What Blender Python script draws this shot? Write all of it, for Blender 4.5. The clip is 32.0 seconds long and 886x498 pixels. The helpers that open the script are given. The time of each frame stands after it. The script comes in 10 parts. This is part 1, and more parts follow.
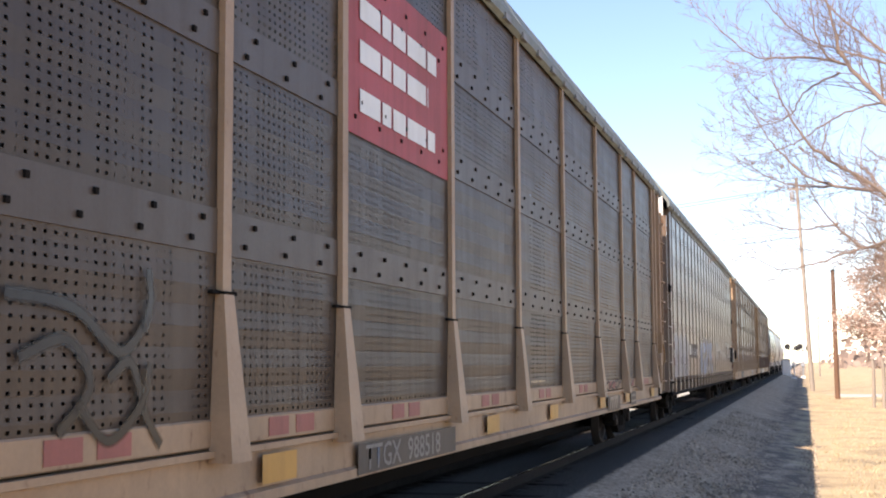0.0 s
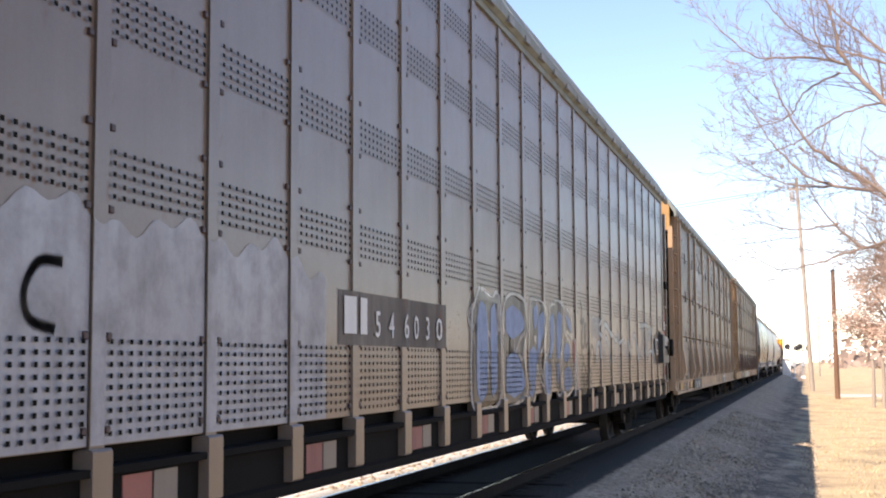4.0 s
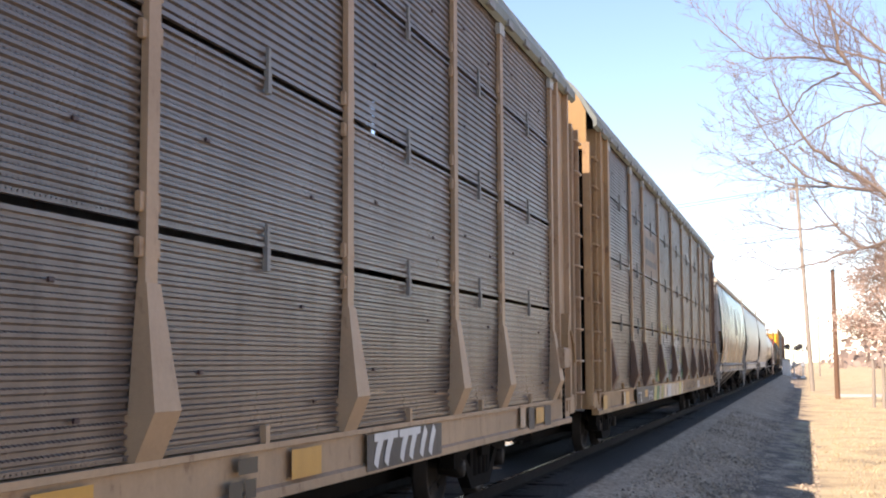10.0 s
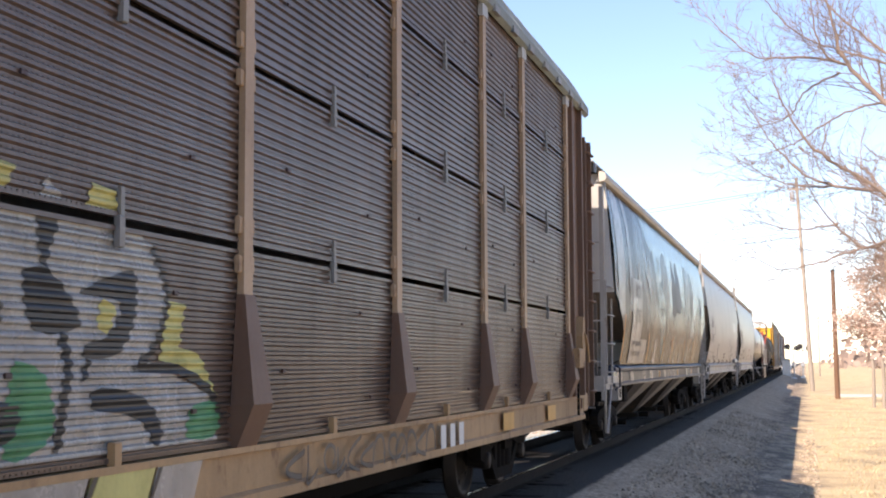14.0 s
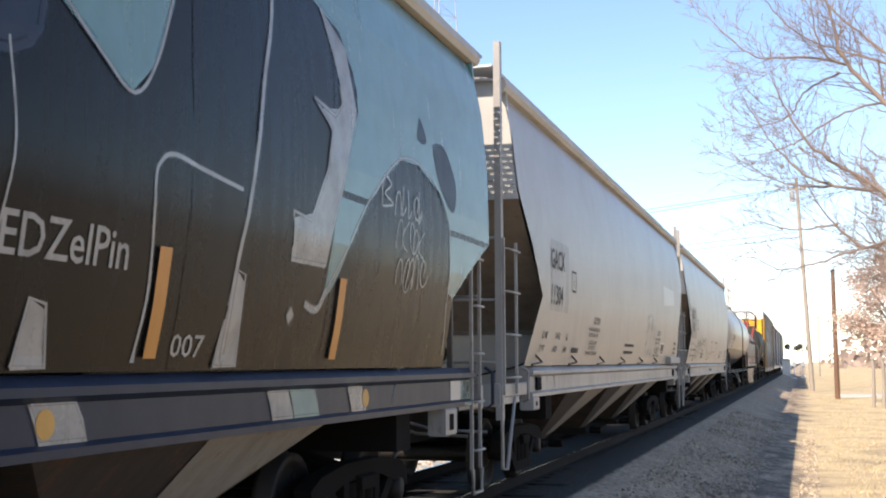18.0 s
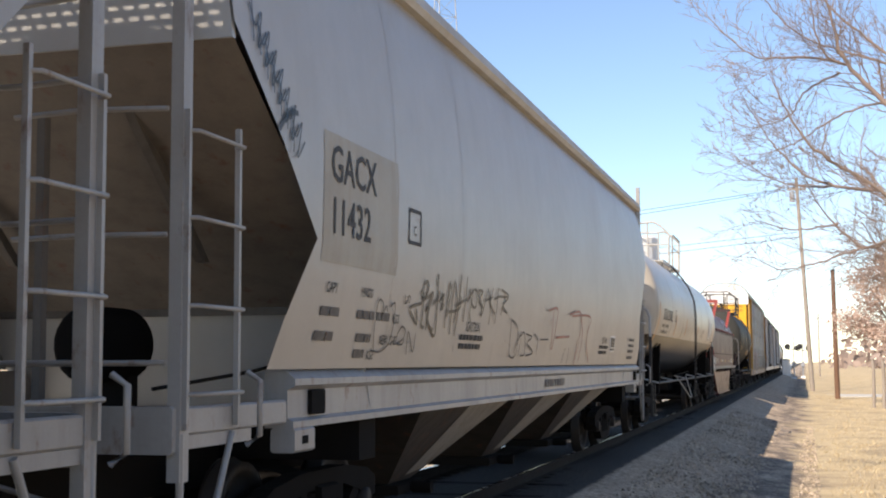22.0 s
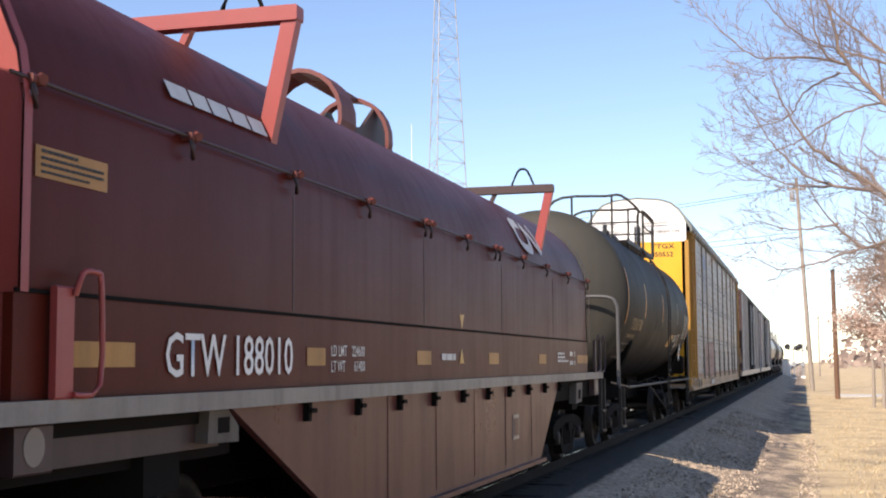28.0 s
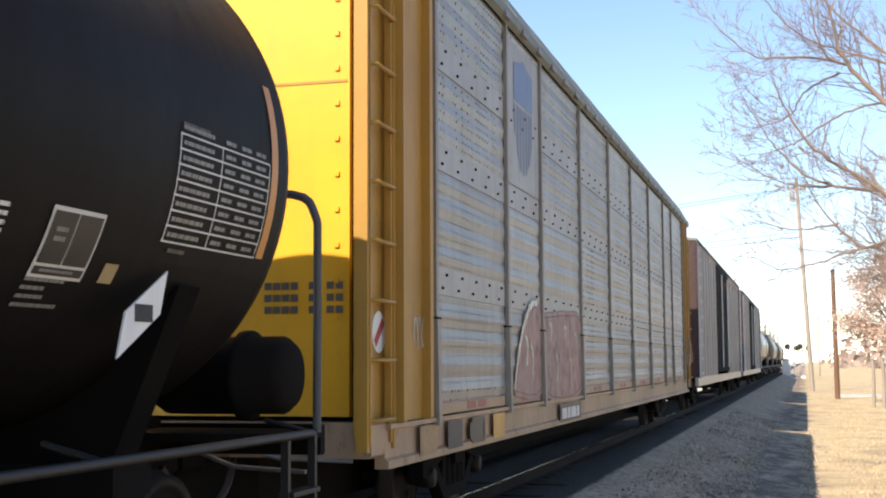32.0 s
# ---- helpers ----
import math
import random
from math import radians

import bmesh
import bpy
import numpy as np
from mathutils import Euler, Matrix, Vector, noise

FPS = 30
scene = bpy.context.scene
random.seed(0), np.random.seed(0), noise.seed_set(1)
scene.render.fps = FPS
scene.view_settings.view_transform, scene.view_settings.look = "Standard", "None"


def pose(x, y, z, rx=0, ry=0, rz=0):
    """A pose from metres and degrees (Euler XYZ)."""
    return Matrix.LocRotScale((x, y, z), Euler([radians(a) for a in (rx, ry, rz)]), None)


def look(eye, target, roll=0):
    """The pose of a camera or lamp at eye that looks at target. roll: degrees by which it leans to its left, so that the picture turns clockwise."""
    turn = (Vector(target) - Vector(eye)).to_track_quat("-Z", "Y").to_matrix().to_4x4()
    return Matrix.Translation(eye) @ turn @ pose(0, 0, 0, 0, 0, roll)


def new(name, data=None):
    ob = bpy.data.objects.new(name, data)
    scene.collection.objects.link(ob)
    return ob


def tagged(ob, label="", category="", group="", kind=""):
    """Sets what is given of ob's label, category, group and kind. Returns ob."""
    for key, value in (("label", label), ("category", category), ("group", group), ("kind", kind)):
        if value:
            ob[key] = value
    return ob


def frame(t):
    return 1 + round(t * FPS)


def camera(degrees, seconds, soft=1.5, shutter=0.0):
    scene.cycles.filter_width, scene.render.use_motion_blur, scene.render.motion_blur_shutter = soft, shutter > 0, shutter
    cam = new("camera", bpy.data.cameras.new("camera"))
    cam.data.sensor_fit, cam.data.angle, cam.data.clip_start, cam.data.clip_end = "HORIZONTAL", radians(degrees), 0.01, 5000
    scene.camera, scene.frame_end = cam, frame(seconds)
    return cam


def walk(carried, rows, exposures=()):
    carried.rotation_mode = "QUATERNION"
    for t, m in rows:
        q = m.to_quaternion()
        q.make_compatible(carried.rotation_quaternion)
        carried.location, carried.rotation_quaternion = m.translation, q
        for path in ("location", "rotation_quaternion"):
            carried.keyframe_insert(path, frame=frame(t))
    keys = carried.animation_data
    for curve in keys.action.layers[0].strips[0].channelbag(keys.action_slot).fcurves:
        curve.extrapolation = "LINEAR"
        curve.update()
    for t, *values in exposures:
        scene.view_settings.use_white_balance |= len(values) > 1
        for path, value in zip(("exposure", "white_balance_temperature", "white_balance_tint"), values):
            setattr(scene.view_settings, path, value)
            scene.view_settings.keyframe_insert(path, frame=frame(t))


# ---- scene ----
# Plan: +y runs along the track away from the camera, x = 0 at the camera, rail tops at z = 0.
XC = -4.5          # middle of the track
GAUGE = 1.5
GROUND = -0.80

cam = camera(38.06, 32.0, soft=2.0, shutter=0.04)
EYE = pose(0, 0, 1.49, 95.0915, 0, 15.665) @ pose(0, 0, 0, 0, 0, -0.2885)
walk(cam, [(0.0, EYE), (32.0, EYE)],
     exposures=[(0, 1.0, 7550, 20), (14, 1.0, 7550, 20), (18, 0.86, 7300, 14), (24, 0.50, 7350, 15), (28.5, 0.62, 7300, 18), (30.2, 0.72, 7600, 16), (32, 0.84, 7450, 13)])

# ---------------------------------------------------------------- light
SUN_WAY = Vector((0.51, 1.0, -1.0)).normalized()
world = bpy.data.worlds.new("world")
scene.world = world
world.use_nodes = True
wn = world.node_tree
sky = wn.nodes.new("ShaderNodeTexSky")
sky.sky_type = 'NISHITA'
sky.sun_disc = False
sky.sun_elevation = math.asin(-SUN_WAY.z)
sky.sun_rotation = math.atan2(-SUN_WAY.x, -SUN_WAY.y)
sky.air_density, sky.dust_density, sky.ozone_density = 0.9, 0.0, 4.8
wn.nodes["Background"].inputs["Strength"].default_value = 0.15
wn.links.new(sky.outputs[0], wn.nodes["Background"].inputs[0])
sun = new("sun", bpy.data.lights.new("sun", 'SUN'))
sun.data.energy, sun.data.angle, sun.data.color = 5.0, radians(0.5), (1.0, 0.95, 0.87)
sun.matrix_world = look(-SUN_WAY * 60, (0, 0, 0))

# ---------------------------------------------------------------- materials


class Nodes:
    """A short way to write a node material."""

    def __init__(self, name):
        self.m = bpy.data.materials.new(name)
        self.m.use_nodes = True
        self.t = self.m.node_tree
        self.p = self.t.nodes["Principled BSDF"]
        self.co = self.t.nodes.new("ShaderNodeTexCoord").outputs["Object"]

    def put(self, kind, **ins):
        n = self.t.nodes.new(kind)
        for k, v in ins.items():
            self.set(n.inputs[k.replace("_", " ")], v)
        return n

    def set(self, socket, v):
        if isinstance(v, bpy.types.NodeSocket):
            self.t.links.new(v, socket)
        else:
            socket.default_value = v

    def math(self, op, a, b=0.0):
        n = self.t.nodes.new("ShaderNodeMath")
        n.operation = op
        self.set(n.inputs[0], a)
        self.set(n.inputs[1], b)
        return n.outputs[0]

    def scaled(self, s, co=None):
        n = self.t.nodes.new("ShaderNodeMapping")
        self.set(n.inputs["Vector"], co or self.co)
        n.inputs["Scale"].default_value = s if isinstance(s, tuple) else (s, s, s)
        return n.outputs[0]

    def noise(self, s, detail=4.0, rough=0.55, co=None):
        n = self.put("ShaderNodeTexNoise", Vector=self.scaled(s, co), Scale=1.0, Detail=detail, Roughness=rough)
        return n.outputs["Fac"]

    def ramp(self, fac, a, b, ca=(0, 0, 0, 1), cb=(1, 1, 1, 1)):
        n = self.t.nodes.new("ShaderNodeValToRGB")
        self.set(n.inputs[0], fac)
        e = n.color_ramp.elements
        e[0].position, e[0].color, e[1].position, e[1].color = a, ca, b, cb
        return n.outputs[0]

    def mix(self, fac, a, b):
        n = self.t.nodes.new("ShaderNodeMix")
        n.data_type = 'RGBA'
        self.set(n.inputs["Factor"], fac)
        self.set(n.inputs["A"], a if isinstance(a, bpy.types.NodeSocket) else (*a, 1))
        self.set(n.inputs["B"], b if isinstance(b, bpy.types.NodeSocket) else (*b, 1))
        return n.outputs["Result"]

    def axes(self, co=None):
        n = self.t.nodes.new("ShaderNodeSeparateXYZ")
        self.set(n.inputs[0], co or self.co)
        return n.outputs

    def bump(self, height, strength=0.3, dist=0.01):
        n = self.put("ShaderNodeBump", Height=height, Strength=strength, Distance=dist)
        self.set(self.p.inputs["Normal"], n.outputs[0])

    def done(self, color, rough=0.6, metal=0.0):
        self.set(self.p.inputs["Base Color"], color if isinstance(color, bpy.types.NodeSocket) else (*color, 1))
        self.set(self.p.inputs["Roughness"], rough)
        self.set(self.p.inputs["Metallic"], metal)
        return self.m


def paint(name, rgb, dirt=(0.10, 0.085, 0.07), amount=0.45, rough=0.5, metal=0.0, rust=0.0, streak=1.0, dent=0.0, spec=0.5, spray=False):
    """Weathered paint: broad stains, streaks that run down, fine grain, and rust where wanted."""
    n = Nodes(name)
    n.p.inputs["Specular IOR Level"].default_value = spec
    broad = n.ramp(n.noise(0.9, 5), 0.38, 0.72)
    runs = n.ramp(n.noise((5.0, 7.0, 0.35), 4, 0.6), 0.45, 0.75)
    fine = n.ramp(n.noise(38.0, 3, 0.7), 0.35, 0.75)
    mask = n.math('ADD', n.math('MULTIPLY', broad, 0.55), n.math('MULTIPLY', runs, 0.6 * streak))
    mask = n.math('ADD', mask, n.math('MULTIPLY', fine, 0.25))
    mask = n.math('MULTIPLY', mask, amount)
    tone = n.mix(n.noise(3.1, 3), tuple(c * 0.86 for c in rgb), tuple(min(1, c * 1.1) for c in rgb))
    col = n.mix(mask, tone, dirt)
    if rust:
        spots = n.ramp(n.noise((7, 7, 3.5), 6, 0.65), 0.60 - 0.12 * rust, 0.74 - 0.1 * rust)
        col = n.mix(n.math('MULTIPLY', spots, 0.85), col, (0.13, 0.052, 0.022))
    n.bump(n.math('ADD', n.math('MULTIPLY', n.noise(1.7, 2), dent), n.math('MULTIPLY', n.noise(60, 3), 0.08)), 0.25, 0.03)
    n.done(col, n.math('ADD', n.math('MULTIPLY', mask, 0.3), rough), metal)
    if spray:
        # thin paint that feathers out at its rim
        fade = n.t.nodes.new("ShaderNodeAttribute")
        fade.attribute_name = "feather"
        thin = n.math('MULTIPLY', n.ramp(n.noise(5.0, 4, 0.6), 0.42, 0.8), spray)
        keep = n.math('MULTIPLY', n.math('SUBTRACT', 1.0, fade.outputs["Fac"]), n.math('SUBTRACT', 1.0, thin))
        n.set(n.p.inputs["Alpha"], keep)
    return n.m


def two_tone(name, split, upper, lower):
    """Tank paint in two colours with a straight edge, rust runs below it and road grime."""
    n = Nodes(name)
    n.p.inputs["Specular IOR Level"].default_value = 0.35
    ax = n.axes()
    edge = n.math('ADD', ax[2], n.math('MULTIPLY', n.math('SUBTRACT', n.noise((3, 5, 1), 4), 0.5), 0.05))
    is_low = n.math('LESS_THAN', edge, split)
    runs = n.ramp(n.noise((5.0, 6.0, 0.3), 4, 0.6), 0.50, 0.72)
    near_edge = n.ramp(n.math('SUBTRACT', ax[2], split), 0.0, 0.75, (1, 1, 1, 1), (0.12, 0.12, 0.12, 1))
    rust = n.math('MULTIPLY', n.math('MULTIPLY', runs, near_edge), 0.75)
    col = n.mix(rust, n.mix(n.noise(2.2, 4), tuple(c * 0.85 for c in upper), tuple(c * 1.1 for c in upper)), (0.17, 0.10, 0.055))
    dark = n.mix(n.ramp(n.noise(2.6, 5), 0.4, 0.75), lower, tuple(c * 2.4 for c in lower))
    n.bump(n.noise(1.7, 2), 0.1, 0.03)
    return n.done(n.mix(is_low, col, dark), 0.3)


def perforated(name, rgb, py, pz, hole_y, hole_z, dirt, amount=0.5, metal=0.25, rough=0.5, uneven=False, spec=0.5):
    """Sheet steel with rows of real holes (the light goes through) and grime."""
    n = Nodes(name)
    n.p.inputs["Specular IOR Level"].default_value = spec
    ax = n.axes()
    fy = n.math('ABSOLUTE', n.math('SUBTRACT', n.math('FRACT', n.math('DIVIDE', ax[1], py)), 0.5))
    fz = n.math('ABSOLUTE', n.math('SUBTRACT', n.math('FRACT', n.math('DIVIDE', ax[2], pz)), 0.5))
    hole = n.math('MULTIPLY', n.math('LESS_THAN', fy, hole_y), n.math('LESS_THAN', fz, hole_z))
    if uneven:
        hole = n.math('MULTIPLY', hole, n.math('GREATER_THAN', n.noise((0.6, 9.0, 0.30), 3, 0.75), 0.485))
    broad = n.ramp(n.noise((1, 0.8, 1.4), 5), 0.35, 0.7)
    runs = n.ramp(n.noise((4, 9.0, 0.5), 4, 0.6), 0.42, 0.72)
    fine = n.noise(45.0, 3, 0.7)
    mask = n.math('ADD', n.math('MULTIPLY', broad, 0.5), n.math('ADD', n.math('MULTIPLY', runs, 0.45), n.math('MULTIPLY', fine, 0.3)))
    mask = n.math('MULTIPLY', mask, amount)
    info = n.t.nodes.new("ShaderNodeObjectInfo").outputs["Random"]
    base = n.mix(info, tuple(c * 0.86 for c in rgb), tuple(c * 1.14 for c in rgb))
    col = n.mix(mask, base, dirt)
    n.bump(n.math('ADD', n.noise(2.2, 2), n.math('MULTIPLY', n.noise(70, 3), 0.1)), 0.2, 0.02)
    n.done(col, n.math('ADD', n.math('MULTIPLY', mask, 0.3), rough), metal)
    clear = n.t.nodes.new("ShaderNodeBsdfTransparent")
    mixer = n.t.nodes.new("ShaderNodeMixShader")
    n.set(mixer.inputs[0], hole)
    n.set(mixer.inputs[1], n.p.outputs[0])
    n.set(mixer.inputs[2], clear.outputs[0])
    n.set(n.t.nodes["Material Output"].inputs["Surface"], mixer.outputs[0])
    return n.m


GRIME = (0.075, 0.062, 0.052)
TAN = paint("tan_paint", (0.420, 0.273, 0.162), (0.062, 0.046, 0.036), 0.5, 0.5, rust=0.15, streak=0.45)
TAN_OLD = paint("weathered_tan_paint", (0.40, 0.240, 0.113), (0.06, 0.042, 0.032), 0.6, 0.55, rust=0.35, streak=0.6)
OCHRE = paint("ochre_end_paint", (0.375, 0.218, 0.082), (0.12, 0.075, 0.04), 0.4, 0.45, rust=0.1, streak=0.5)
# end paint tinted warm for the light bounced onto it
END_BROWN = paint("bounce_lit_end_brown", (0.30, 0.205, 0.135), (0.11, 0.08, 0.06), 0.5, 0.5)
PATCH_TAN = paint("pale_tan_patch", (0.52, 0.37, 0.25), GRIME, 0.4, 0.5)
BOARD = paint("dull_dark_board", (0.060, 0.047, 0.038), (0.03, 0.024, 0.02), 0.4, 0.5)
WORN_SIGN = paint("worn_brown_sign_paint", (0.22, 0.140, 0.080), (0.08, 0.058, 0.045), 0.55, 0.5)
FADED_PANEL = paint("faded_company_panel", (0.175, 0.148, 0.132), (0.10, 0.085, 0.075), 0.45, 0.35)
# rust on the posts; on rear corners the brown stands for shade
RUST_SHADE_BROWN = paint("rust_and_shade_brown", (0.145, 0.075, 0.045), (0.045, 0.03, 0.022), 0.55, 0.55, rust=0.4)
YELLOW = paint("yellow_paint", (0.80, 0.40, 0.022), (0.45, 0.24, 0.05), 0.22, 0.4)
# yellow lowered to the tone of the corner's shade; also draws the door seam
CORNER_YELLOW = paint("shaded_dirty_yellow", (0.44, 0.225, 0.030), (0.16, 0.09, 0.035), 0.4, 0.5)
WHITE = paint("white_paint", (0.78, 0.77, 0.74), (0.3, 0.27, 0.23), 0.25, 0.5)
ORANGE = paint("orange_reflector", (0.56, 0.28, 0.04), (0.2, 0.12, 0.05), 0.4, 0.4)
AMBER = paint("amber_strip", (0.58, 0.235, 0.035), (0.24, 0.115, 0.045), 0.3, 0.4)
GOLD = paint("dirty_gold_reflector", (0.42, 0.185, 0.022), (0.13, 0.075, 0.03), 0.5, 0.45)
RED = paint("red_paint", (0.42, 0.045, 0.05), GRIME, 0.45, 0.55)
DULL_RED = paint("faded_red_reflector", (0.36, 0.10, 0.08), GRIME, 0.5, 0.5)
BLACK = paint("black_paint", (0.014, 0.0135, 0.0135), (0.045, 0.038, 0.032), 0.4, 0.42, spray=0.01)
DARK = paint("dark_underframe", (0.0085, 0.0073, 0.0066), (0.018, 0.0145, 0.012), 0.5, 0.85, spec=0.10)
STEEL_SIDE = paint("grey_panel_steel", (0.190, 0.140, 0.108), (0.065, 0.046, 0.035), 0.45, 0.27, 0.03, rust=0.05, dent=0.5, streak=0.5, spec=0.45)
ROOF = paint("galvanised_roof", (0.21, 0.235, 0.22), (0.10, 0.09, 0.075), 0.45, 0.6, 0.1, spec=0.3)
TIE_PLATE = paint("galvanised_tie_plate", (0.42, 0.43, 0.43), (0.2, 0.18, 0.15), 0.4, 0.5, 0.2)
PERF_A = perforated("perforated_grey_sheet", (0.098, 0.071, 0.052), 0.080, 0.052, 0.17, 0.17, (0.034, 0.026, 0.020), 0.55, 0.0, 0.34, uneven=True, spec=0.16)
STRIP_A = paint("grey_plate", (0.108, 0.083, 0.067), (0.045, 0.034, 0.027), 0.5, 0.38, 0.0, spec=0.18)
RIB_C = perforated("ribbed_grey_sheet", (0.165, 0.129, 0.109), 0.040, 0.057, 0.13, 0.10, (0.030, 0.023, 0.020), 0.6, 0.04, 0.24, spec=0.36)
RIB_D = perforated("ribbed_brown_sheet", (0.125, 0.086, 0.069), 0.040, 0.057, 0.13, 0.10, (0.026, 0.018, 0.014), 0.6, 0.04, 0.26, spec=0.32)
PERF_K = perforated("perforated_bright_sheet", (0.37, 0.365, 0.345), 0.110, 0.080, 0.15, 0.15, (0.13, 0.10, 0.08), 0.4, 0.25, 0.4, uneven=True)
STRIP_K = paint("bright_plate", (0.36, 0.345, 0.325), (0.13, 0.10, 0.08), 0.4, 0.45, 0.15)
# slope sheet: dust, and the shade of the hopper end, in one brown
SLOPE = paint("shaded_dusty_slope_sheet", (0.185, 0.150, 0.120), (0.07, 0.055, 0.045), 0.5, 0.6, rust=0.1)
NUMBER_TAN = paint("faded_tan_number_patch", (0.36, 0.325, 0.265), (0.27, 0.19, 0.12), 0.4, 0.5)
POST_K = paint("dull_grey_post", (0.27, 0.235, 0.195), (0.13, 0.10, 0.08), 0.45, 0.5)
BOX_GREY = paint("dull_grey_boxcar_paint", (0.30, 0.275, 0.25), (0.14, 0.11, 0.09), 0.5, 0.6)
HOPPER = paint("pale_grey_hopper_paint", (0.345, 0.315, 0.285), (0.22, 0.185, 0.15), 0.25, 0.33, streak=0.5, dent=0.2)
# pale repaint; on hopper ends it carries sunlight in its colour
PALE_PATCH = paint("fresh_and_sunlit_pale", (0.44, 0.425, 0.40), (0.3, 0.27, 0.24), 0.2, 0.3)
HOPPER_2 = paint("cream_grey_hopper_paint", (0.375, 0.342, 0.305), (0.24, 0.195, 0.15), 0.25, 0.33, streak=0.5, dent=0.2)
# bay steel: grime, darkened further to hold the sill's shade
BAY = paint("dirty_shaded_bay_steel", (0.042, 0.030, 0.022), (0.025, 0.018, 0.014), 0.6, 0.6, rust=0.2)
BAY_PALE = paint("dusty_pale_steel", (0.30, 0.265, 0.225), (0.10, 0.08, 0.062), 0.5, 0.6, rust=0.1)
GRIMY = paint("grimy_grey_steel", (0.115, 0.095, 0.078), (0.04, 0.032, 0.026), 0.6, 0.6, rust=0.12, spray=0.01)
SILL_GREY = paint("sill_grey_paint", (0.33, 0.31, 0.29), (0.13, 0.10, 0.08), 0.4, 0.38, rust=0.1)
FADED = paint("faded_yellow_lettering", (0.42, 0.30, 0.14), (0.1, 0.08, 0.06), 0.45, 0.55, spray=0.35)
FADED_PALE = paint("pale_yellow_lettering", (0.62, 0.52, 0.28), (0.2, 0.17, 0.12), 0.3, 0.55)
SPRAY_RED = paint("thin_red_spray_paint", (0.36, 0.10, 0.075), (0.25, 0.2, 0.18), 0.45, 0.45, spray=0.35)
RIM = paint("hopper_top_rim", (0.46, 0.42, 0.37), (0.24, 0.19, 0.14), 0.35, 0.5)
MURAL = paint("dark_spray_paint", (0.0085, 0.0075, 0.0080), (0.020, 0.016, 0.013), 0.45, 0.22, streak=1.2, dent=0.6, spec=0.10, spray=0.01)
TEAL = paint("teal_spray_paint", (0.125, 0.255, 0.262), (0.15, 0.145, 0.135), 0.3, 0.2, spray=0.12, spec=0.35)
BLUE_DARK = paint("blue_grey_spray_paint", (0.020, 0.028, 0.050), (0.036, 0.034, 0.038), 0.4, 0.34, spec=0.16, spray=0.1)
PALE_SPRAY = paint("pale_spray_paint", (0.30, 0.295, 0.285), (0.16, 0.14, 0.12), 0.35, 0.25, spray=0.35)
CREAM = paint("cream_tank_paint", (0.47, 0.425, 0.36), (0.17, 0.11, 0.06), 0.42, 0.26, rust=0.06, dent=0.4)
TANK_BLACK = paint("black_tank_paint", (0.0065, 0.0060, 0.0060), (0.017, 0.0135, 0.0115), 0.35, 0.34, dent=0.4, spec=0.16)
CREAM_BLACK = two_tone("cream_over_black_tank_paint", 2.08, (0.47, 0.42, 0.35), (0.0065, 0.0060, 0.0060))
TANK_GREY = paint("dull_black_tank_paint", (0.0088, 0.0074, 0.0066), (0.0180, 0.0142, 0.0120), 0.35, 0.5, dent=0.4, spec=0.06)
# dusty tank head; the sunlight on it is put into its paler tone
TANK_SUNLIT_DUST = paint("sunlit_dusty_tank_head", (0.040, 0.0385, 0.0325), (0.065, 0.058, 0.046), 0.5, 0.55, dent=0.4, spec=0.2)
MAROON = paint("maroon_hood_paint", (0.092, 0.0125, 0.0068), (0.042, 0.0105, 0.007), 0.35, 0.36, dent=0.3, spec=0.08)
MAROON_LOW = paint("brown_red_steel", (0.128, 0.047, 0.044), (0.060, 0.026, 0.024), 0.5, 0.26, spec=0.12, dent=0.8)
FLANGE = paint("worn_flange_paint", (0.21, 0.195, 0.18), (0.08, 0.05, 0.042), 0.5, 0.42, 0.15)
BRIGHT_RED = paint("red_end_paint", (0.33, 0.050, 0.042), (0.15, 0.042, 0.035), 0.3, 0.42)
OLD_RED = paint("old_red_paint", (0.17, 0.030, 0.022), (0.06, 0.025, 0.02), 0.5, 0.5)
# near-black steel with almost no gloss
MATTE_BLACK = paint("matte_black_steel", (0.0085, 0.0075, 0.0068), (0.016, 0.013, 0.011), 0.5, 0.92, spec=0.03)
END_RAIL = paint("grey_end_rail_paint", (0.075, 0.074, 0.075), (0.05, 0.044, 0.04), 0.4, 0.5)
LADDER_GREY = paint("grey_ladder_steel", (0.25, 0.24, 0.225), (0.06, 0.05, 0.042), 0.4, 0.5, 0.2)
RAIL_PALE = paint("pale_handrail_paint", (0.46, 0.44, 0.41), (0.15, 0.12, 0.09), 0.4, 0.45)
DARK_RAIL = paint("dark_handrail_paint", (0.022, 0.020, 0.019), (0.05, 0.042, 0.036), 0.4, 0.5, spec=0.3)
BROWN_STEEL = paint("dark_brown_steel", (0.050, 0.022, 0.020), (0.03, 0.02, 0.016), 0.4, 0.5)
LETTER_BLACK = paint("black_lettering", (0.030, 0.030, 0.031), (0.12, 0.105, 0.095), 0.3, 0.6, spec=0.3)
LETTER_WHITE = paint("white_lettering", (0.66, 0.65, 0.62), (0.25, 0.22, 0.2), 0.3, 0.6)
WHEEL = paint("worn_wheel_steel", (0.022, 0.017, 0.014), (0.011, 0.009, 0.008), 0.5, 0.6, 0.2, spec=0.3)
SPRAY_YELLOW = paint("yellow_green_spray_paint", (0.52, 0.47, 0.16), GRIME, 0.35, 0.5, spray=0.35)
FADED_BLUE = paint("faded_blue_white_paint", (0.33, 0.335, 0.365), (0.17, 0.14, 0.115), 0.5, 0.4, spray=0.45, streak=0.8)
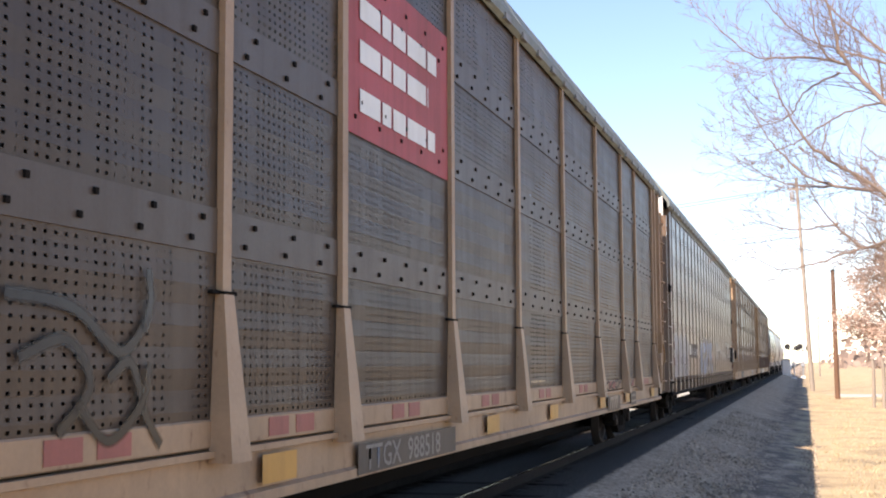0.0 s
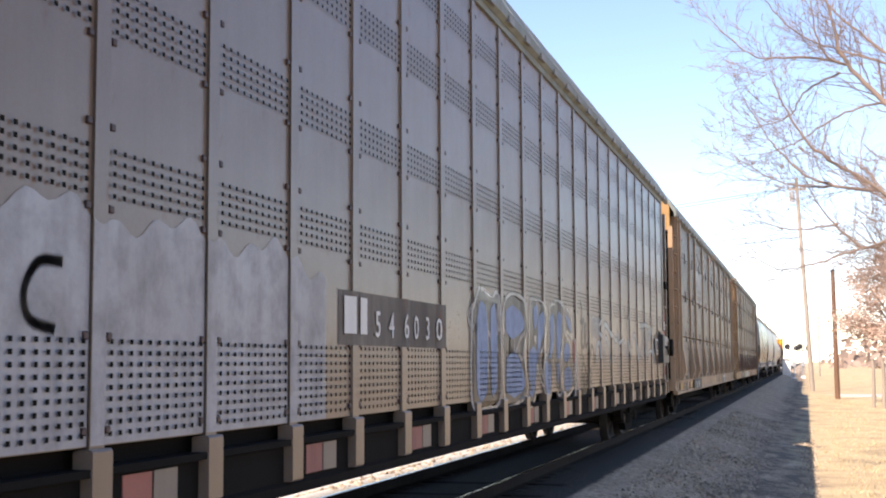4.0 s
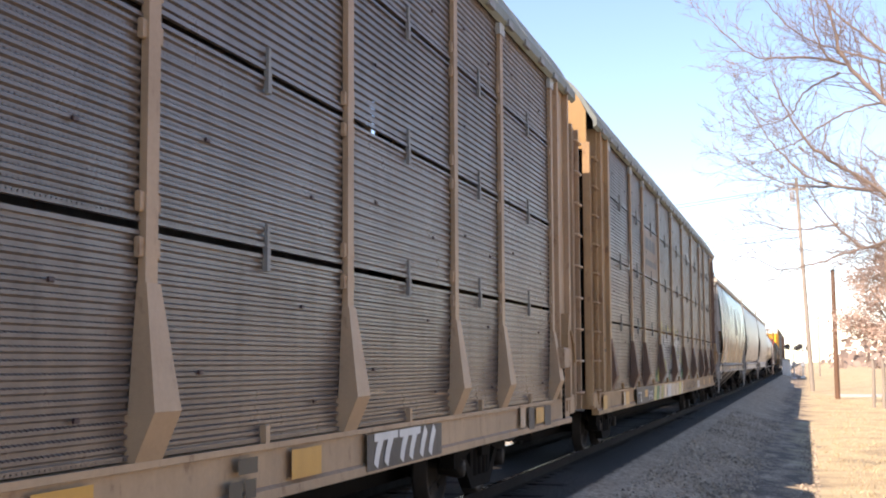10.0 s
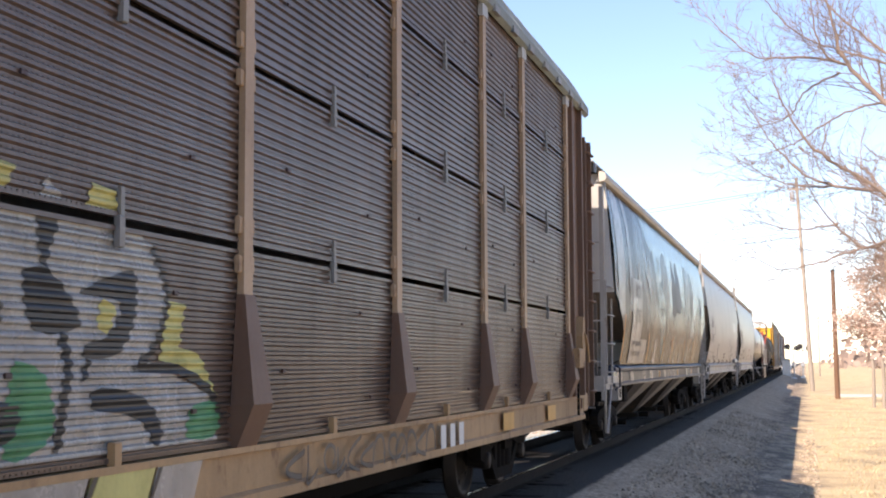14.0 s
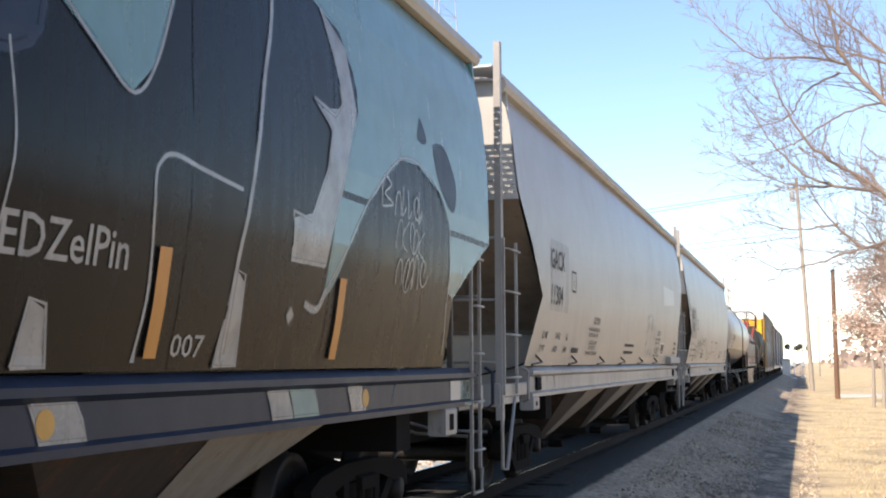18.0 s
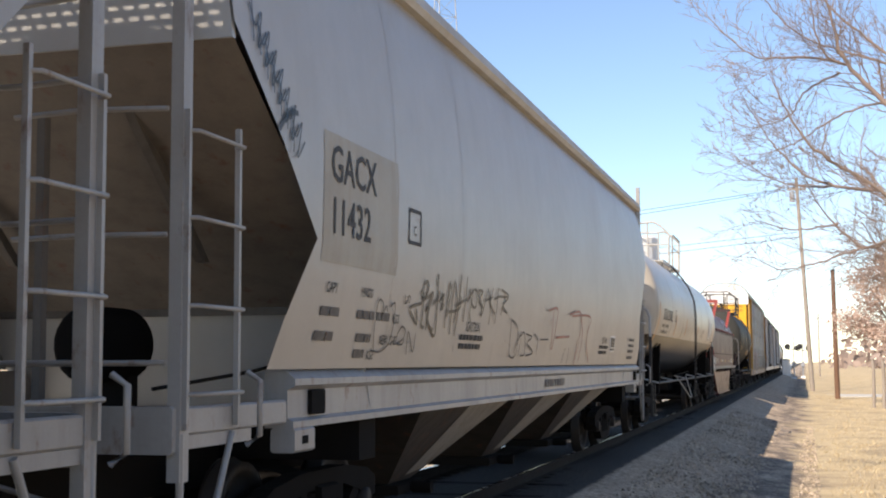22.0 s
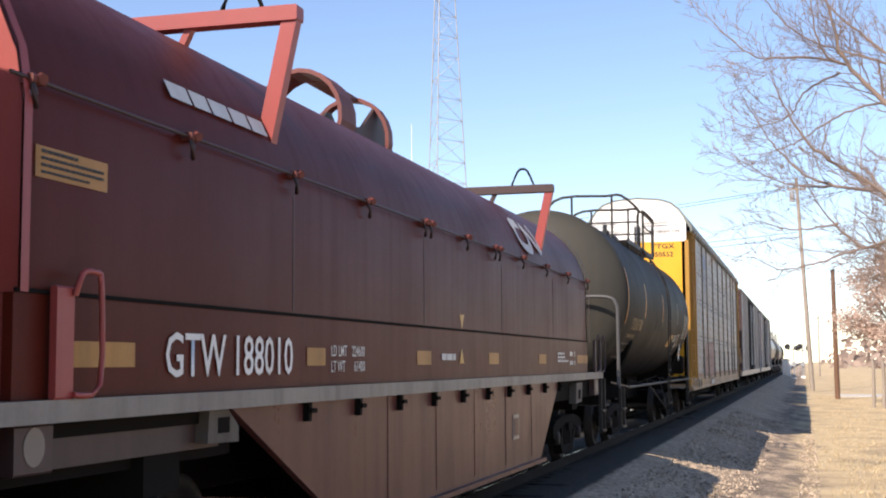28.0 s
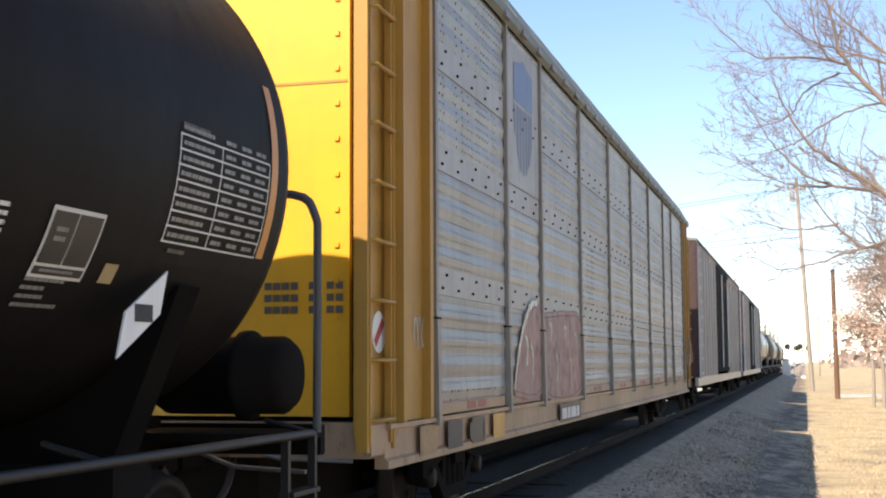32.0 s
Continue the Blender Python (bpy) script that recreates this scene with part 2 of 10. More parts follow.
SPILL = paint("dried_spill", (0.060, 0.051, 0.046), (0.03, 0.025, 0.022), 0.4, 0.5, spray=0.8, streak=1.4)
SHIELD_BLUE = paint("faded_blue_shield_paint", (0.125, 0.19, 0.35), (0.22, 0.23, 0.26), 0.35, 0.5)
RED_HAZE = paint("washed_red_spray_paint", (0.33, 0.165, 0.145), (0.28, 0.24, 0.22), 0.5, 0.5, spray=0.5)
ICE = paint("ice_blue_spray_paint", (0.33, 0.375, 0.40), (0.24, 0.23, 0.22), 0.35, 0.4, spray=0.45)
DUSK = paint("worn_dark_stencil", (0.12, 0.092, 0.077), (0.15, 0.115, 0.095), 0.5, 0.4)
FAINT_BLUE = paint("faint_blue_grey_spray", (0.235, 0.215, 0.205), (0.10, 0.085, 0.07), 0.4, 0.35, spray=0.35)
SPRAY_GREEN = paint("green_spray_paint", (0.06, 0.25, 0.11), GRIME, 0.35, 0.5, spray=0.35)
LETTER_CHALK = paint("thin_white_spray_paint", (0.50, 0.49, 0.46), (0.36, 0.33, 0.30), 0.4, 0.5, spray=0.6)
SPRAY_BLACK = paint("flat_black_spray_paint", (0.012, 0.0105, 0.010), (0.035, 0.029, 0.025), 0.3, 0.32, spec=0.35, spray=0.3)
SPRAY_BLUE = paint("pale_blue_spray_paint", (0.155, 0.245, 0.42), (0.24, 0.26, 0.36), 0.35, 0.5, spray=0.35)
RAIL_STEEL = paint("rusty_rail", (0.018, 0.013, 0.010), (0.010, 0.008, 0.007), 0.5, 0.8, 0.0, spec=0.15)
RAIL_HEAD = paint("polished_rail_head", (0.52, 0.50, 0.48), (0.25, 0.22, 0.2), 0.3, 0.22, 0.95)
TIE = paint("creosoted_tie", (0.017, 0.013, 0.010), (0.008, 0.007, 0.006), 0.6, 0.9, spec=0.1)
POLE_WOOD = paint("grey_pole_wood", (0.34, 0.29, 0.24), (0.16, 0.12, 0.09), 0.5, 0.85)
POLE_BROWN = paint("brown_pole_wood", (0.17, 0.09, 0.055), (0.08, 0.05, 0.035), 0.5, 0.85)
BARK = paint("grey_brown_bark", (0.27, 0.20, 0.165), (0.12, 0.09, 0.075), 0.5, 0.9)
GALVANISED = paint("galvanised_steel", (0.42, 0.43, 0.44), (0.2, 0.2, 0.2), 0.3, 0.45, 0.5)
CONCRETE = paint("pale_concrete", (0.50, 0.48, 0.44), (0.3, 0.27, 0.23), 0.4, 0.85)


def stain_mat():
    """Brown grime that fades out into the paint under it."""
    n = Nodes("brown_head_stain")
    ax = n.axes()
    u = n.math('DIVIDE', n.math('SUBTRACT', ax[0], 0.84), 0.50)
    v = n.math('DIVIDE', n.math('SUBTRACT', ax[2], 2.50), 0.80)
    r = n.math('ADD', n.math('MULTIPLY', u, u), n.math('MULTIPLY', v, v))
    r = n.math('ADD', r, n.math('MULTIPLY', n.math('SUBTRACT', n.noise((6, 6, 1.4), 5, 0.65), 0.5), 0.9))
    n.done(n.mix(n.noise((9, 9, 2), 4), (0.026, 0.015, 0.011), (0.075, 0.046, 0.030)), 0.7)
    clear = n.t.nodes.new("ShaderNodeBsdfTransparent")
    mixer = n.t.nodes.new("ShaderNodeMixShader")
    n.set(mixer.inputs[0], n.ramp(r, 0.15, 1.0))
    n.set(mixer.inputs[1], n.p.outputs[0])
    n.set(mixer.inputs[2], clear.outputs[0])
    n.set(n.t.nodes["Material Output"].inputs["Surface"], mixer.outputs[0])
    return n.m


STAIN = stain_mat()


def ballast_ground():
    """Gravel by the track, dry straw-coloured grass past it, bare dirt in patches."""
    n = Nodes("gravel_and_dry_grass")
    ax = n.axes()
    stones = n.put("ShaderNodeTexVoronoi", Vector=n.scaled(16.0), Scale=1.0)
    per_stone = n.axes(stones.outputs["Color"])[0]
    fine = n.put("ShaderNodeTexVoronoi", Vector=n.scaled(41.0), Scale=1.0)
    per_stone = n.math('ADD', n.math('MULTIPLY', per_stone, 0.6), n.math('MULTIPLY', n.axes(fine.outputs["Color"])[1], 0.4))
    grey = n.mix(per_stone, (0.180, 0.132, 0.088), (0.68, 0.52, 0.37))
    grey = n.mix(n.math('MULTIPLY', n.ramp(n.noise(0.55, 4), 0.4, 0.7), 0.45), grey, (0.25, 0.185, 0.125))
    # trodden dark dirt where the gravel thins out towards the grass
    out = n.math('ADD', ax[0], n.math('MULTIPLY', n.math('SUBTRACT', n.noise((1.1, 0.35, 1), 4, 0.6), 0.5), 2.2))
    dirt = n.ramp(n.math('MULTIPLY', n.math('ADD', out, 4.0), 0.2), 0.50, 0.62)
    dirt = n.math('MULTIPLY', dirt, n.ramp(n.noise((2.4, 0.8, 1), 5, 0.65), 0.38, 0.56))
    grey = n.mix(n.math('MULTIPLY', dirt, 0.85), grey, (0.105, 0.080, 0.062))
    # oil-stained track bed; its near-black tone also holds the train's shade
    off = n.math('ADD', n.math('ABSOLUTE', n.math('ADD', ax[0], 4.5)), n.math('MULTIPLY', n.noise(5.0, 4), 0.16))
    shaded_bed = n.ramp(n.math('MULTIPLY', off, 0.25), 0.418, 0.438)
    grey = n.mix(shaded_bed, n.mix(per_stone, (0.007, 0.0055, 0.0045), (0.024, 0.019, 0.016)), grey)
    straw = n.mix(n.noise((9, 2.5, 9), 5, 0.7), (0.34, 0.245, 0.13), (0.66, 0.53, 0.33))
    straw = n.mix(n.ramp(n.noise(0.8, 5), 0.45, 0.75), straw, (0.30, 0.225, 0.14))
    edge = n.math('ADD', ax[0], n.math('MULTIPLY', n.math('SUBTRACT', n.noise(0.45, 6, 0.65), 0.5), 3.6))
    grass = n.ramp(n.math('MULTIPLY', n.math('ADD', edge, 8.0), 0.0625), 0.475, 0.51)
    pale = n.mix(per_stone, (0.36, 0.34, 0.30), (0.66, 0.63, 0.57))
    beyond = n.ramp(n.math('MULTIPLY', n.math('ADD', n.math('MULTIPLY', ax[0], -1), -5.0), 0.5), 0.25, 0.6)
    grey = n.mix(beyond, grey, pale)
    far = n.ramp(n.math('MULTIPLY', n.math('MULTIPLY', ax[0], -1), 0.05), 0.95, 0.99)
    col = n.mix(grass, grey, straw)
    col = n.mix(far, col, straw)
    n.bump(n.math('ADD', stones.outputs["Distance"], n.noise(30, 4)), 0.7, 0.04)
    return n.done(col, 0.9)


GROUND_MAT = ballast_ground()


def stone_mat():
    n = Nodes("crushed_stone")
    r = n.t.nodes.new("ShaderNodeNewGeometry").outputs["Random Per Island"]
    col = n.mix(r, (0.16, 0.12, 0.083), (0.64, 0.50, 0.37))
    col = n.mix(n.math('MULTIPLY', n.noise(22, 4), 0.5), col, (0.20, 0.17, 0.13))
    n.bump(n.noise(60, 3), 0.4, 0.01)
    return n.done(col, 0.9)


def straw_mat(name, a, b):
    n = Nodes(name)
    r = n.t.nodes.new("ShaderNodeNewGeometry").outputs["Random Per Island"]
    return n.done(n.mix(r, a, b), 0.8)


STONE = stone_mat()
STRAW = straw_mat("dry_grass", (0.30, 0.21, 0.10), (0.68, 0.55, 0.34))
DRY_LEAF = straw_mat("dry_brown_leaf", (0.36, 0.235, 0.18), (0.62, 0.47, 0.38))
FAR_WOOD = straw_mat("far_bare_wood", (0.20, 0.15, 0.125), (0.36, 0.27, 0.22))
TWIG = straw_mat("bare_twig", (0.15, 0.105, 0.085), (0.32, 0.235, 0.19))

# ---------------------------------------------------------------- mesh helpers


class Mesh:
    """Collects faces; link() turns them into one mesh object."""

    def __init__(self):
        self.v, self.f, self.s, self.k = [], [], [], []
        self.slot = 0
        self.rim = {}      # corner -> how far the paint has feathered out there

    def add(self, vs, fs, smooth=False):
        b = len(self.v)
        self.v.extend(tuple(v) for v in vs)
        self.f.extend(tuple(i + b for i in f) for f in fs)
        self.s.extend([smooth] * len(fs))
        self.k.extend([self.slot] * len(fs))
        return self

    def box(self, x0, x1, y0, y1, z0, z1, cut=0.0):
        if cut <= 0:
            vs = [(x, y, z) for x in (x0, x1) for y in (y0, y1) for z in (z0, z1)]
            return self.add(vs, [(0, 1, 3, 2), (4, 6, 7, 5), (0, 4, 5, 1), (2, 3, 7, 6), (0, 2, 6, 4), (1, 5, 7, 3)])
        prof = [(x0 + cut, z0), (x1 - cut, z0), (x1, z0 + cut), (x1, z1 - cut), (x1 - cut, z1), (x0 + cut, z1), (x0, z1 - cut), (x0, z0 + cut)]
        return self.along_y(prof, y0, y1)

    def along_y(self, prof, y0, y1, caps=True, closed=True, smooth=False):
        n = len(prof)
        vs = [(x, y0, z) for x, z in prof] + [(x, y1, z) for x, z in prof]
        m = n if closed else n - 1
        fs = [(i, i + n, (i + 1) % n + n, (i + 1) % n) for i in range(m)]
        self.add(vs, fs, smooth)
        if caps and closed:
            self.add(vs, [tuple(range(n)), tuple(range(2 * n - 1, n - 1, -1))])
        return self

    def along_x(self, prof, x0, x1):
        """prof: (y, z) outline."""
        n = len(prof)
        vs = [(x0, y, z) for y, z in prof] + [(x1, y, z) for y, z in prof]
        fs = [(i, (i + 1) % n, (i + 1) % n + n, i + n) for i in range(n)]
        return self.add(vs, fs + [tuple(range(n - 1, -1, -1)), tuple(range(n, 2 * n))])

    def tube(self, path, r, n=6, taper=None):
        path = [Vector(p) for p in path]
        rings = []
        for i, p in enumerate(path):
            d = (path[min(i + 1, len(path) - 1)] - path[max(i - 1, 0)]).normalized()
            a = d.cross(Vector((0.31, 0.17, 0.93)) if abs(d.z) < 0.9 else Vector((1, 0, 0))).normalized()
            b = d.cross(a)
            rr = r if taper is None else r + (taper - r) * i / (len(path) - 1)
            rings.append([p + (a * math.cos(k * math.tau / n) + b * math.sin(k * math.tau / n)) * rr for k in range(n)])
        vs = [v for ring in rings for v in ring]
        fs = [(i * n + k, i * n + (k + 1) % n, (i + 1) * n + (k + 1) % n, (i + 1) * n + k) for i in range(len(path) - 1) for k in range(n)]
        self.add(vs, fs, True)
        return self.add(vs, [tuple(range(n - 1, -1, -1)), tuple(range(len(vs) - n, len(vs)))])

    def lathe_y(self, prof, cx, cz, n=40, smooth=True, a0=0.0, a1=math.tau):
        """prof: (y, r); turned about an axis along y."""
        full = a1 - a0 > math.tau - 1e-6
        m = n if full else n + 1
        vs = [(cx + r * math.sin(a0 + (a1 - a0) * k / n), y, cz + r * math.cos(a0 + (a1 - a0) * k / n)) for y, r in prof for k in range(m)]
        fs = []
        for i in range(len(prof) - 1):
            for k in range(n):
                k2 = (k + 1) % m
                fs.append((i * m + k, i * m + k2, (i + 1) * m + k2, (i + 1) * m + k))
        return self.add(vs, fs, smooth)

    def lathe_x(self, prof, cy, cz, n=28):
        """prof: (x, r); turned about an axis along x."""
        vs = [(x, cy + r * math.cos(k * math.tau / n), cz + r * math.sin(k * math.tau / n)) for x, r in prof for k in range(n)]
        fs = [(i * n + k, i * n + (k + 1) % n, (i + 1) * n + (k + 1) % n, (i + 1) * n + k) for i in range(len(prof) - 1) for k in range(n)]
        return self.add(vs, fs, True)

    def welded(self):
        """Joins corners that lie on one another."""
        seen, order, out = {}, [], []
        for v in self.v:
            key = tuple(round(c, 5) for c in v)
            if key not in seen:
                seen[key] = len(out)
                out.append(v)
            order.append(seen[key])
        self.v = out
        self.f = [tuple(order[i] for i in f) for f in self.f]
        return self

    def data(self, name, *mats):
        me = bpy.data.meshes.new(name)
        me.from_pydata(self.v, [], self.f)
        me.polygons.foreach_set("use_smooth", self.s)
        if len(mats) > 1:
            me.polygons.foreach_set("material_index", self.k)
        for m in mats:
            me.materials.append(m)
        if self.rim:
            at = me.attributes.new("feather", 'FLOAT', 'POINT')
            for i, v in self.rim.items():
                at.data[i].value = v
        me.update()
        return me


def part(name, mesh, mat, parent=None, label="", at=None):
    """Links a Mesh (or mesh data) as one object under a thing or a part."""
    data = mesh.data(name, *(mat if isinstance(mat, tuple) else (mat,))) if isinstance(mesh, Mesh) else mesh
    ob = new(name, data)
    ob.parent = parent
    if at is not None:
        ob.matrix_basis = at
    if label:
        ob["label"] = label
    if name in ("bolt_strip", "rivet_row", "stencil_line", "stencil_bar", "roof_rail_clip", "table_line"):
        ob["kind"] = "stuff"
    return ob


def thing(name, label, category, group="", kind=""):
    return tagged(new(name), label, category, group, kind)


def lettering(text, size, mat, parent, y, z, surf, label="", stretch=1.0, name="lettering", face="side"):
    """Built-in font on a side (facing +x, x = surf(z)) or on a front end (facing -y, at y = surf)."""
    cu = bpy.data.curves.new("text", 'FONT')
    cu.body, cu.size, cu.resolution_u = text, size, 2
    cu.offset = size * 0.009
    ob = bpy.data.objects.new("text", cu)
    scene.collection.objects.link(ob)
    bpy.context.view_layer.update()
    me = bpy.data.meshes.new_from_object(ob.evaluated_get(bpy.context.evaluated_depsgraph_get()))
    bpy.data.objects.remove(ob)
    for v in me.vertices:
        u, w = v.co.x * stretch, v.co.y
        if face == "side":
            v.co = (surf(z + w) + 0.008, y + u, z + w)
        else:
            v.co = (y + u, surf - 0.008, z + w)
    me.materials.clear()
    me.materials.append(mat)
    return part(name, me, mat, parent, label)


def bars(rows, mat, parent, surf, name="stencil_line", label="", gap=0.35):
    """Lines of unreadable small writing: rows of (y, z, length, height), as short plain bars."""
    m = Mesh()
    rnd = random.Random(len(rows) * 7 + int(rows[0][0] * 100))
    for y, z, length, h in rows:
        u = 0.0
        while u < length:
            w = h * rnd.uniform(1.2, 3.6)
            w = min(w, length - u)
            m.add([(surf(z) + 0.007, y + u, z), (surf(z) + 0.007, y + u + w, z), (surf(z + h) + 0.007, y + u + w, z + h), (surf(z + h) + 0.007, y + u, z + h)], [(0, 1, 2, 3)])
            u += w + h * gap
    return part(name, m, mat, parent, label)


def ribbon(m, pts, width, surf, lift):
    """A sprayed line on a side wall: pts (y, z)."""
    pts = [Vector((0, *p)) for p in pts]
    vs = []
    base = len(m.v)
    for i, p in enumerate(pts):
        d = pts[min(i + 1, len(pts) - 1)] - pts[max(i - 1, 0)]
        q = Vector((0, -d.z, d.y)).normalized() * width
        for f in (0.72, 0.28, -0.28, -0.72):
            vs.append((surf(p.z + q.z * f) + lift, p.y + q.y * f, p.z + q.z * f))
            if abs(f) > 0.5:
                m.rim[base + len(vs) - 1] = 1.0
    m.add(vs, [(4 * i + k, 4 * i + k + 1, 4 * i + k + 5, 4 * i + k + 4) for i in range(len(pts) - 1) for k in range(3)])


def smooth_path(ctrl, steps=6):
    """A rounded curve through a few (a, b) points."""
    out = []
    n = len(ctrl)
    for i in range(n - 1):
        p0, p1, p2, p3 = ctrl[max(i - 1, 0)], ctrl[i], ctrl[i + 1], ctrl[min(i + 2, n - 1)]
        for k in range(steps):
            t = k / steps
            out.append(tuple(0.5 * (2 * p1[j] + (p2[j] - p0[j]) * t + (2 * p0[j] - 5 * p1[j] + 4 * p2[j] - p3[j]) * t * t + (3 * p1[j] - p0[j] - 3 * p2[j] + p3[j]) * t ** 3) for j in (0, 1)))
    out.append(tuple(ctrl[-1]))
    return out


def scrawl(parent, mat, surf, y0, z0, width, height, count, line, seed, name="spray_stroke", lift=0.006, label=""):
    """Loose looping handwriting that spells nothing: round loops, arches and tails, each stroke a part."""
    rnd = random.Random(seed)
    for i in range(count):
        w = width / count
        a = y0 + w * i
        mid, rz = z0 + height * rnd.uniform(0.4, 0.6), height * rnd.uniform(0.30, 0.5)
        kind = rnd.randint(0, 3)
        if kind == 0:      # a full loop with a tail
            c = [(a + w * (0.5 + 0.55 * math.cos(q)) + 0.12 * w * q, mid + rz * math.sin(q)) for q in [k * 0.6 - 0.4 for k in range(12)]]
        elif kind == 1:    # an arch
            c = [(a + w * (0.5 - 0.5 * math.cos(q)), mid - rz + 2 * rz * math.sin(q) ** 0.7) for q in [math.pi * k / 8 for k in range(9)]]
        elif kind == 2:    # an s-curve
            c = [(a + w * (0.5 + 0.5 * math.sin(q * 2 + 1.1)), mid + rz * math.cos(q)) for q in [math.pi * k / 9 for k in range(10)]]
        else:              # a stem with a foot
            c = [(a + w * 0.2, mid + rz), (a + w * 0.28, mid), (a + w * 0.3, mid - rz), (a + w * 0.6, mid - rz * 0.9), (a + w * 0.95, mid - rz * 0.4)]
        lean = rnd.uniform(-0.1, 0.25)
        c = [(y + lean * (z - mid), z) for y, z in c]
        m = Mesh()
        ribbon(m, smooth_path(c, 4), line * rnd.uniform(0.8, 1.2), surf, lift + 0.0008 * i)
        part(name, m, mat, parent, label)


def stroke(parent, mat, surf, pts, width, lift=0.010, name="spray_stroke"):
    m = Mesh()
    ribbon(m, smooth_path(list(pts), 5), width, surf, lift)
    return part(name, m, mat, parent)


def shape(parent, mat, surf, pts, lift=0.010, name="spray_shape", rim=None, rim_w=0.03, round_it=True, row_h=0.06, fine=0.0, soft=0.0):
    """A sprayed field inside a closed outline of (y, z) points, cut into thin rows so that it follows the side."""
    loop = smooth_path(list(pts) + [pts[0]], 4)[:-1] if round_it else list(pts)
    z0, z1 = min(z for _, z in loop), max(z for _, z in loop)
    rows = max(6, int((z1 - z0) / row_h))
    m = Mesh()
    levels, cuts = [], []
    for r in range(rows + 1):
        z = min(max(z0 + (z1 - z0) * r / rows, z0 + 1e-4), z1 - 1e-4)
        ys = []
        for (ya, p), (yb, q) in zip(loop, loop[1:] + loop[:1]):
            if (p <= z) != (q <= z):
                ys.append(ya + (yb - ya) * (z - p) / (q - p))
        levels.append(z)
        cuts.append(sorted(ys))
    for r in range(rows):
        za, zb, lo, hi = levels[r], levels[r + 1], cuts[r], cuts[r + 1]
        if len(lo) == len(hi) and all(max(lo[a], hi[a]) < min(lo[a + 1], hi[a + 1]) for a in range(0, len(lo) - 1, 2)):
            for a in range(0, len(lo) - 1, 2):
                n = max(1, math.ceil((lo[a + 1] - lo[a]) / fine)) if fine else 1
                for q in range(n):
                    u, v = q / n, (q + 1) / n
                    c = [(surf(za) + lift, lo[a] + (lo[a + 1] - lo[a]) * w, za) for w in (u, v)] + [(surf(zb) + lift, hi[a] + (hi[a + 1] - hi[a]) * w, zb) for w in (v, u)]
                    m.add(c, [(0, 1, 2, 3)])
        else:
            # the outline forks within this row: thin slabs
            for k in range(4):
                zl, zh = za + (zb - za) * k / 4, za + (zb - za) * (k + 1) / 4
                zm = (zl + zh) / 2
                ref = sorted(ya + (yb - ya) * (zm - p) / (q - p) for (ya, p), (yb, q) in zip(loop, loop[1:] + loop[:1]) if (p <= zm) != (q <= zm))
                for a in range(0, len(ref) - 1, 2):
                    m.add([(surf(zl) + lift, ref[a], zl), (surf(zl) + lift, ref[a + 1], zl), (surf(zh) + lift, ref[a + 1], zh), (surf(zh) + lift, ref[a], zh)], [(0, 1, 2, 3)])
    body = part(name, m.welded(), mat, parent)
    if soft:
        o = Mesh()
        ribbon(o, loop + [loop[0]], soft, surf, lift + 0.0004)
        part("feathered_edge", o, mat, body)
    if rim:
        o = Mesh()
        ribbon(o, loop + [loop[0]], rim_w, surf, lift + 0.002)
        part("outline", o, rim, body)
    return body


def thick_stroke(parent, mat, surf, pts, width, lift, row_h, name="spray_stroke"):
    """A broad sprayed stroke that follows the ribs: its outline, filled row by row."""
    path = smooth_path(list(pts), 4)
    left, right = [], []
    for i, p in enumerate(path):
        a, b = path[max(i - 1, 0)], path[min(i + 1, len(path) - 1)]
        dy, dz = b[0] - a[0], b[1] - a[1]
        k = width / 2 / max(1e-6, math.hypot(dy, dz)) * (0.6 if i in (0, len(path) - 1) else 1.0)
        left.append((p[0] - dz * k, p[1] + dy * k))
        right.append((p[0] + dz * k, p[1] - dy * k))
    return shape(parent, mat, surf, left + right[::-1], lift, name, round_it=False, row_h=row_h)


def patch(parent, mat, surf, y0, y1, low, high, lift=0.006, name="spray_patch", label="", steps=14, rows=6):
    """A sprayed field between two curves low(y) and high(y), laid close on the side."""
    m = Mesh()
    vs = []
    for i in range(steps + 1):
        y = y0 + (y1 - y0) * i / steps
        a, b = low(y), max(low(y) + 0.01, high(y))
        for j in range(rows + 1):
            z = a + (b - a) * j / rows
            vs.append((surf(z) + lift, y, z))
    w = rows + 1
    m.add(vs, [(i * w + j, (i + 1) * w + j, (i + 1) * w + j + 1, i * w + j + 1) for i in range(steps) for j in range(rows)], True)
    return part(name, m, mat, parent, label)


def field(parent, mat, surf, y0, y1, z0, z1, lift=0.006, name="reflector", label=""):
    """A flat painted or stuck-on plate that follows the side."""
    m = Mesh()
    vs = [(surf(z0 + (z1 - z0) * j / 3) + lift, y, z0 + (z1 - z0) * j / 3) for y in (y0, y1) for j in range(4)]
    m.add(vs, [(j, 4 + j, 5 + j, j + 1) for j in range(3)])
    return part(name, m, mat, parent, label)


# ---------------------------------------------------------------- ground and track
def ground_height(x):
    d = abs(x - XC)
    if d < 1.65:
        return -0.160
    if d < 3.9:
        return -0.160 + (GROUND + 0.160) * (d - 1.65) / 2.25
    return GROUND


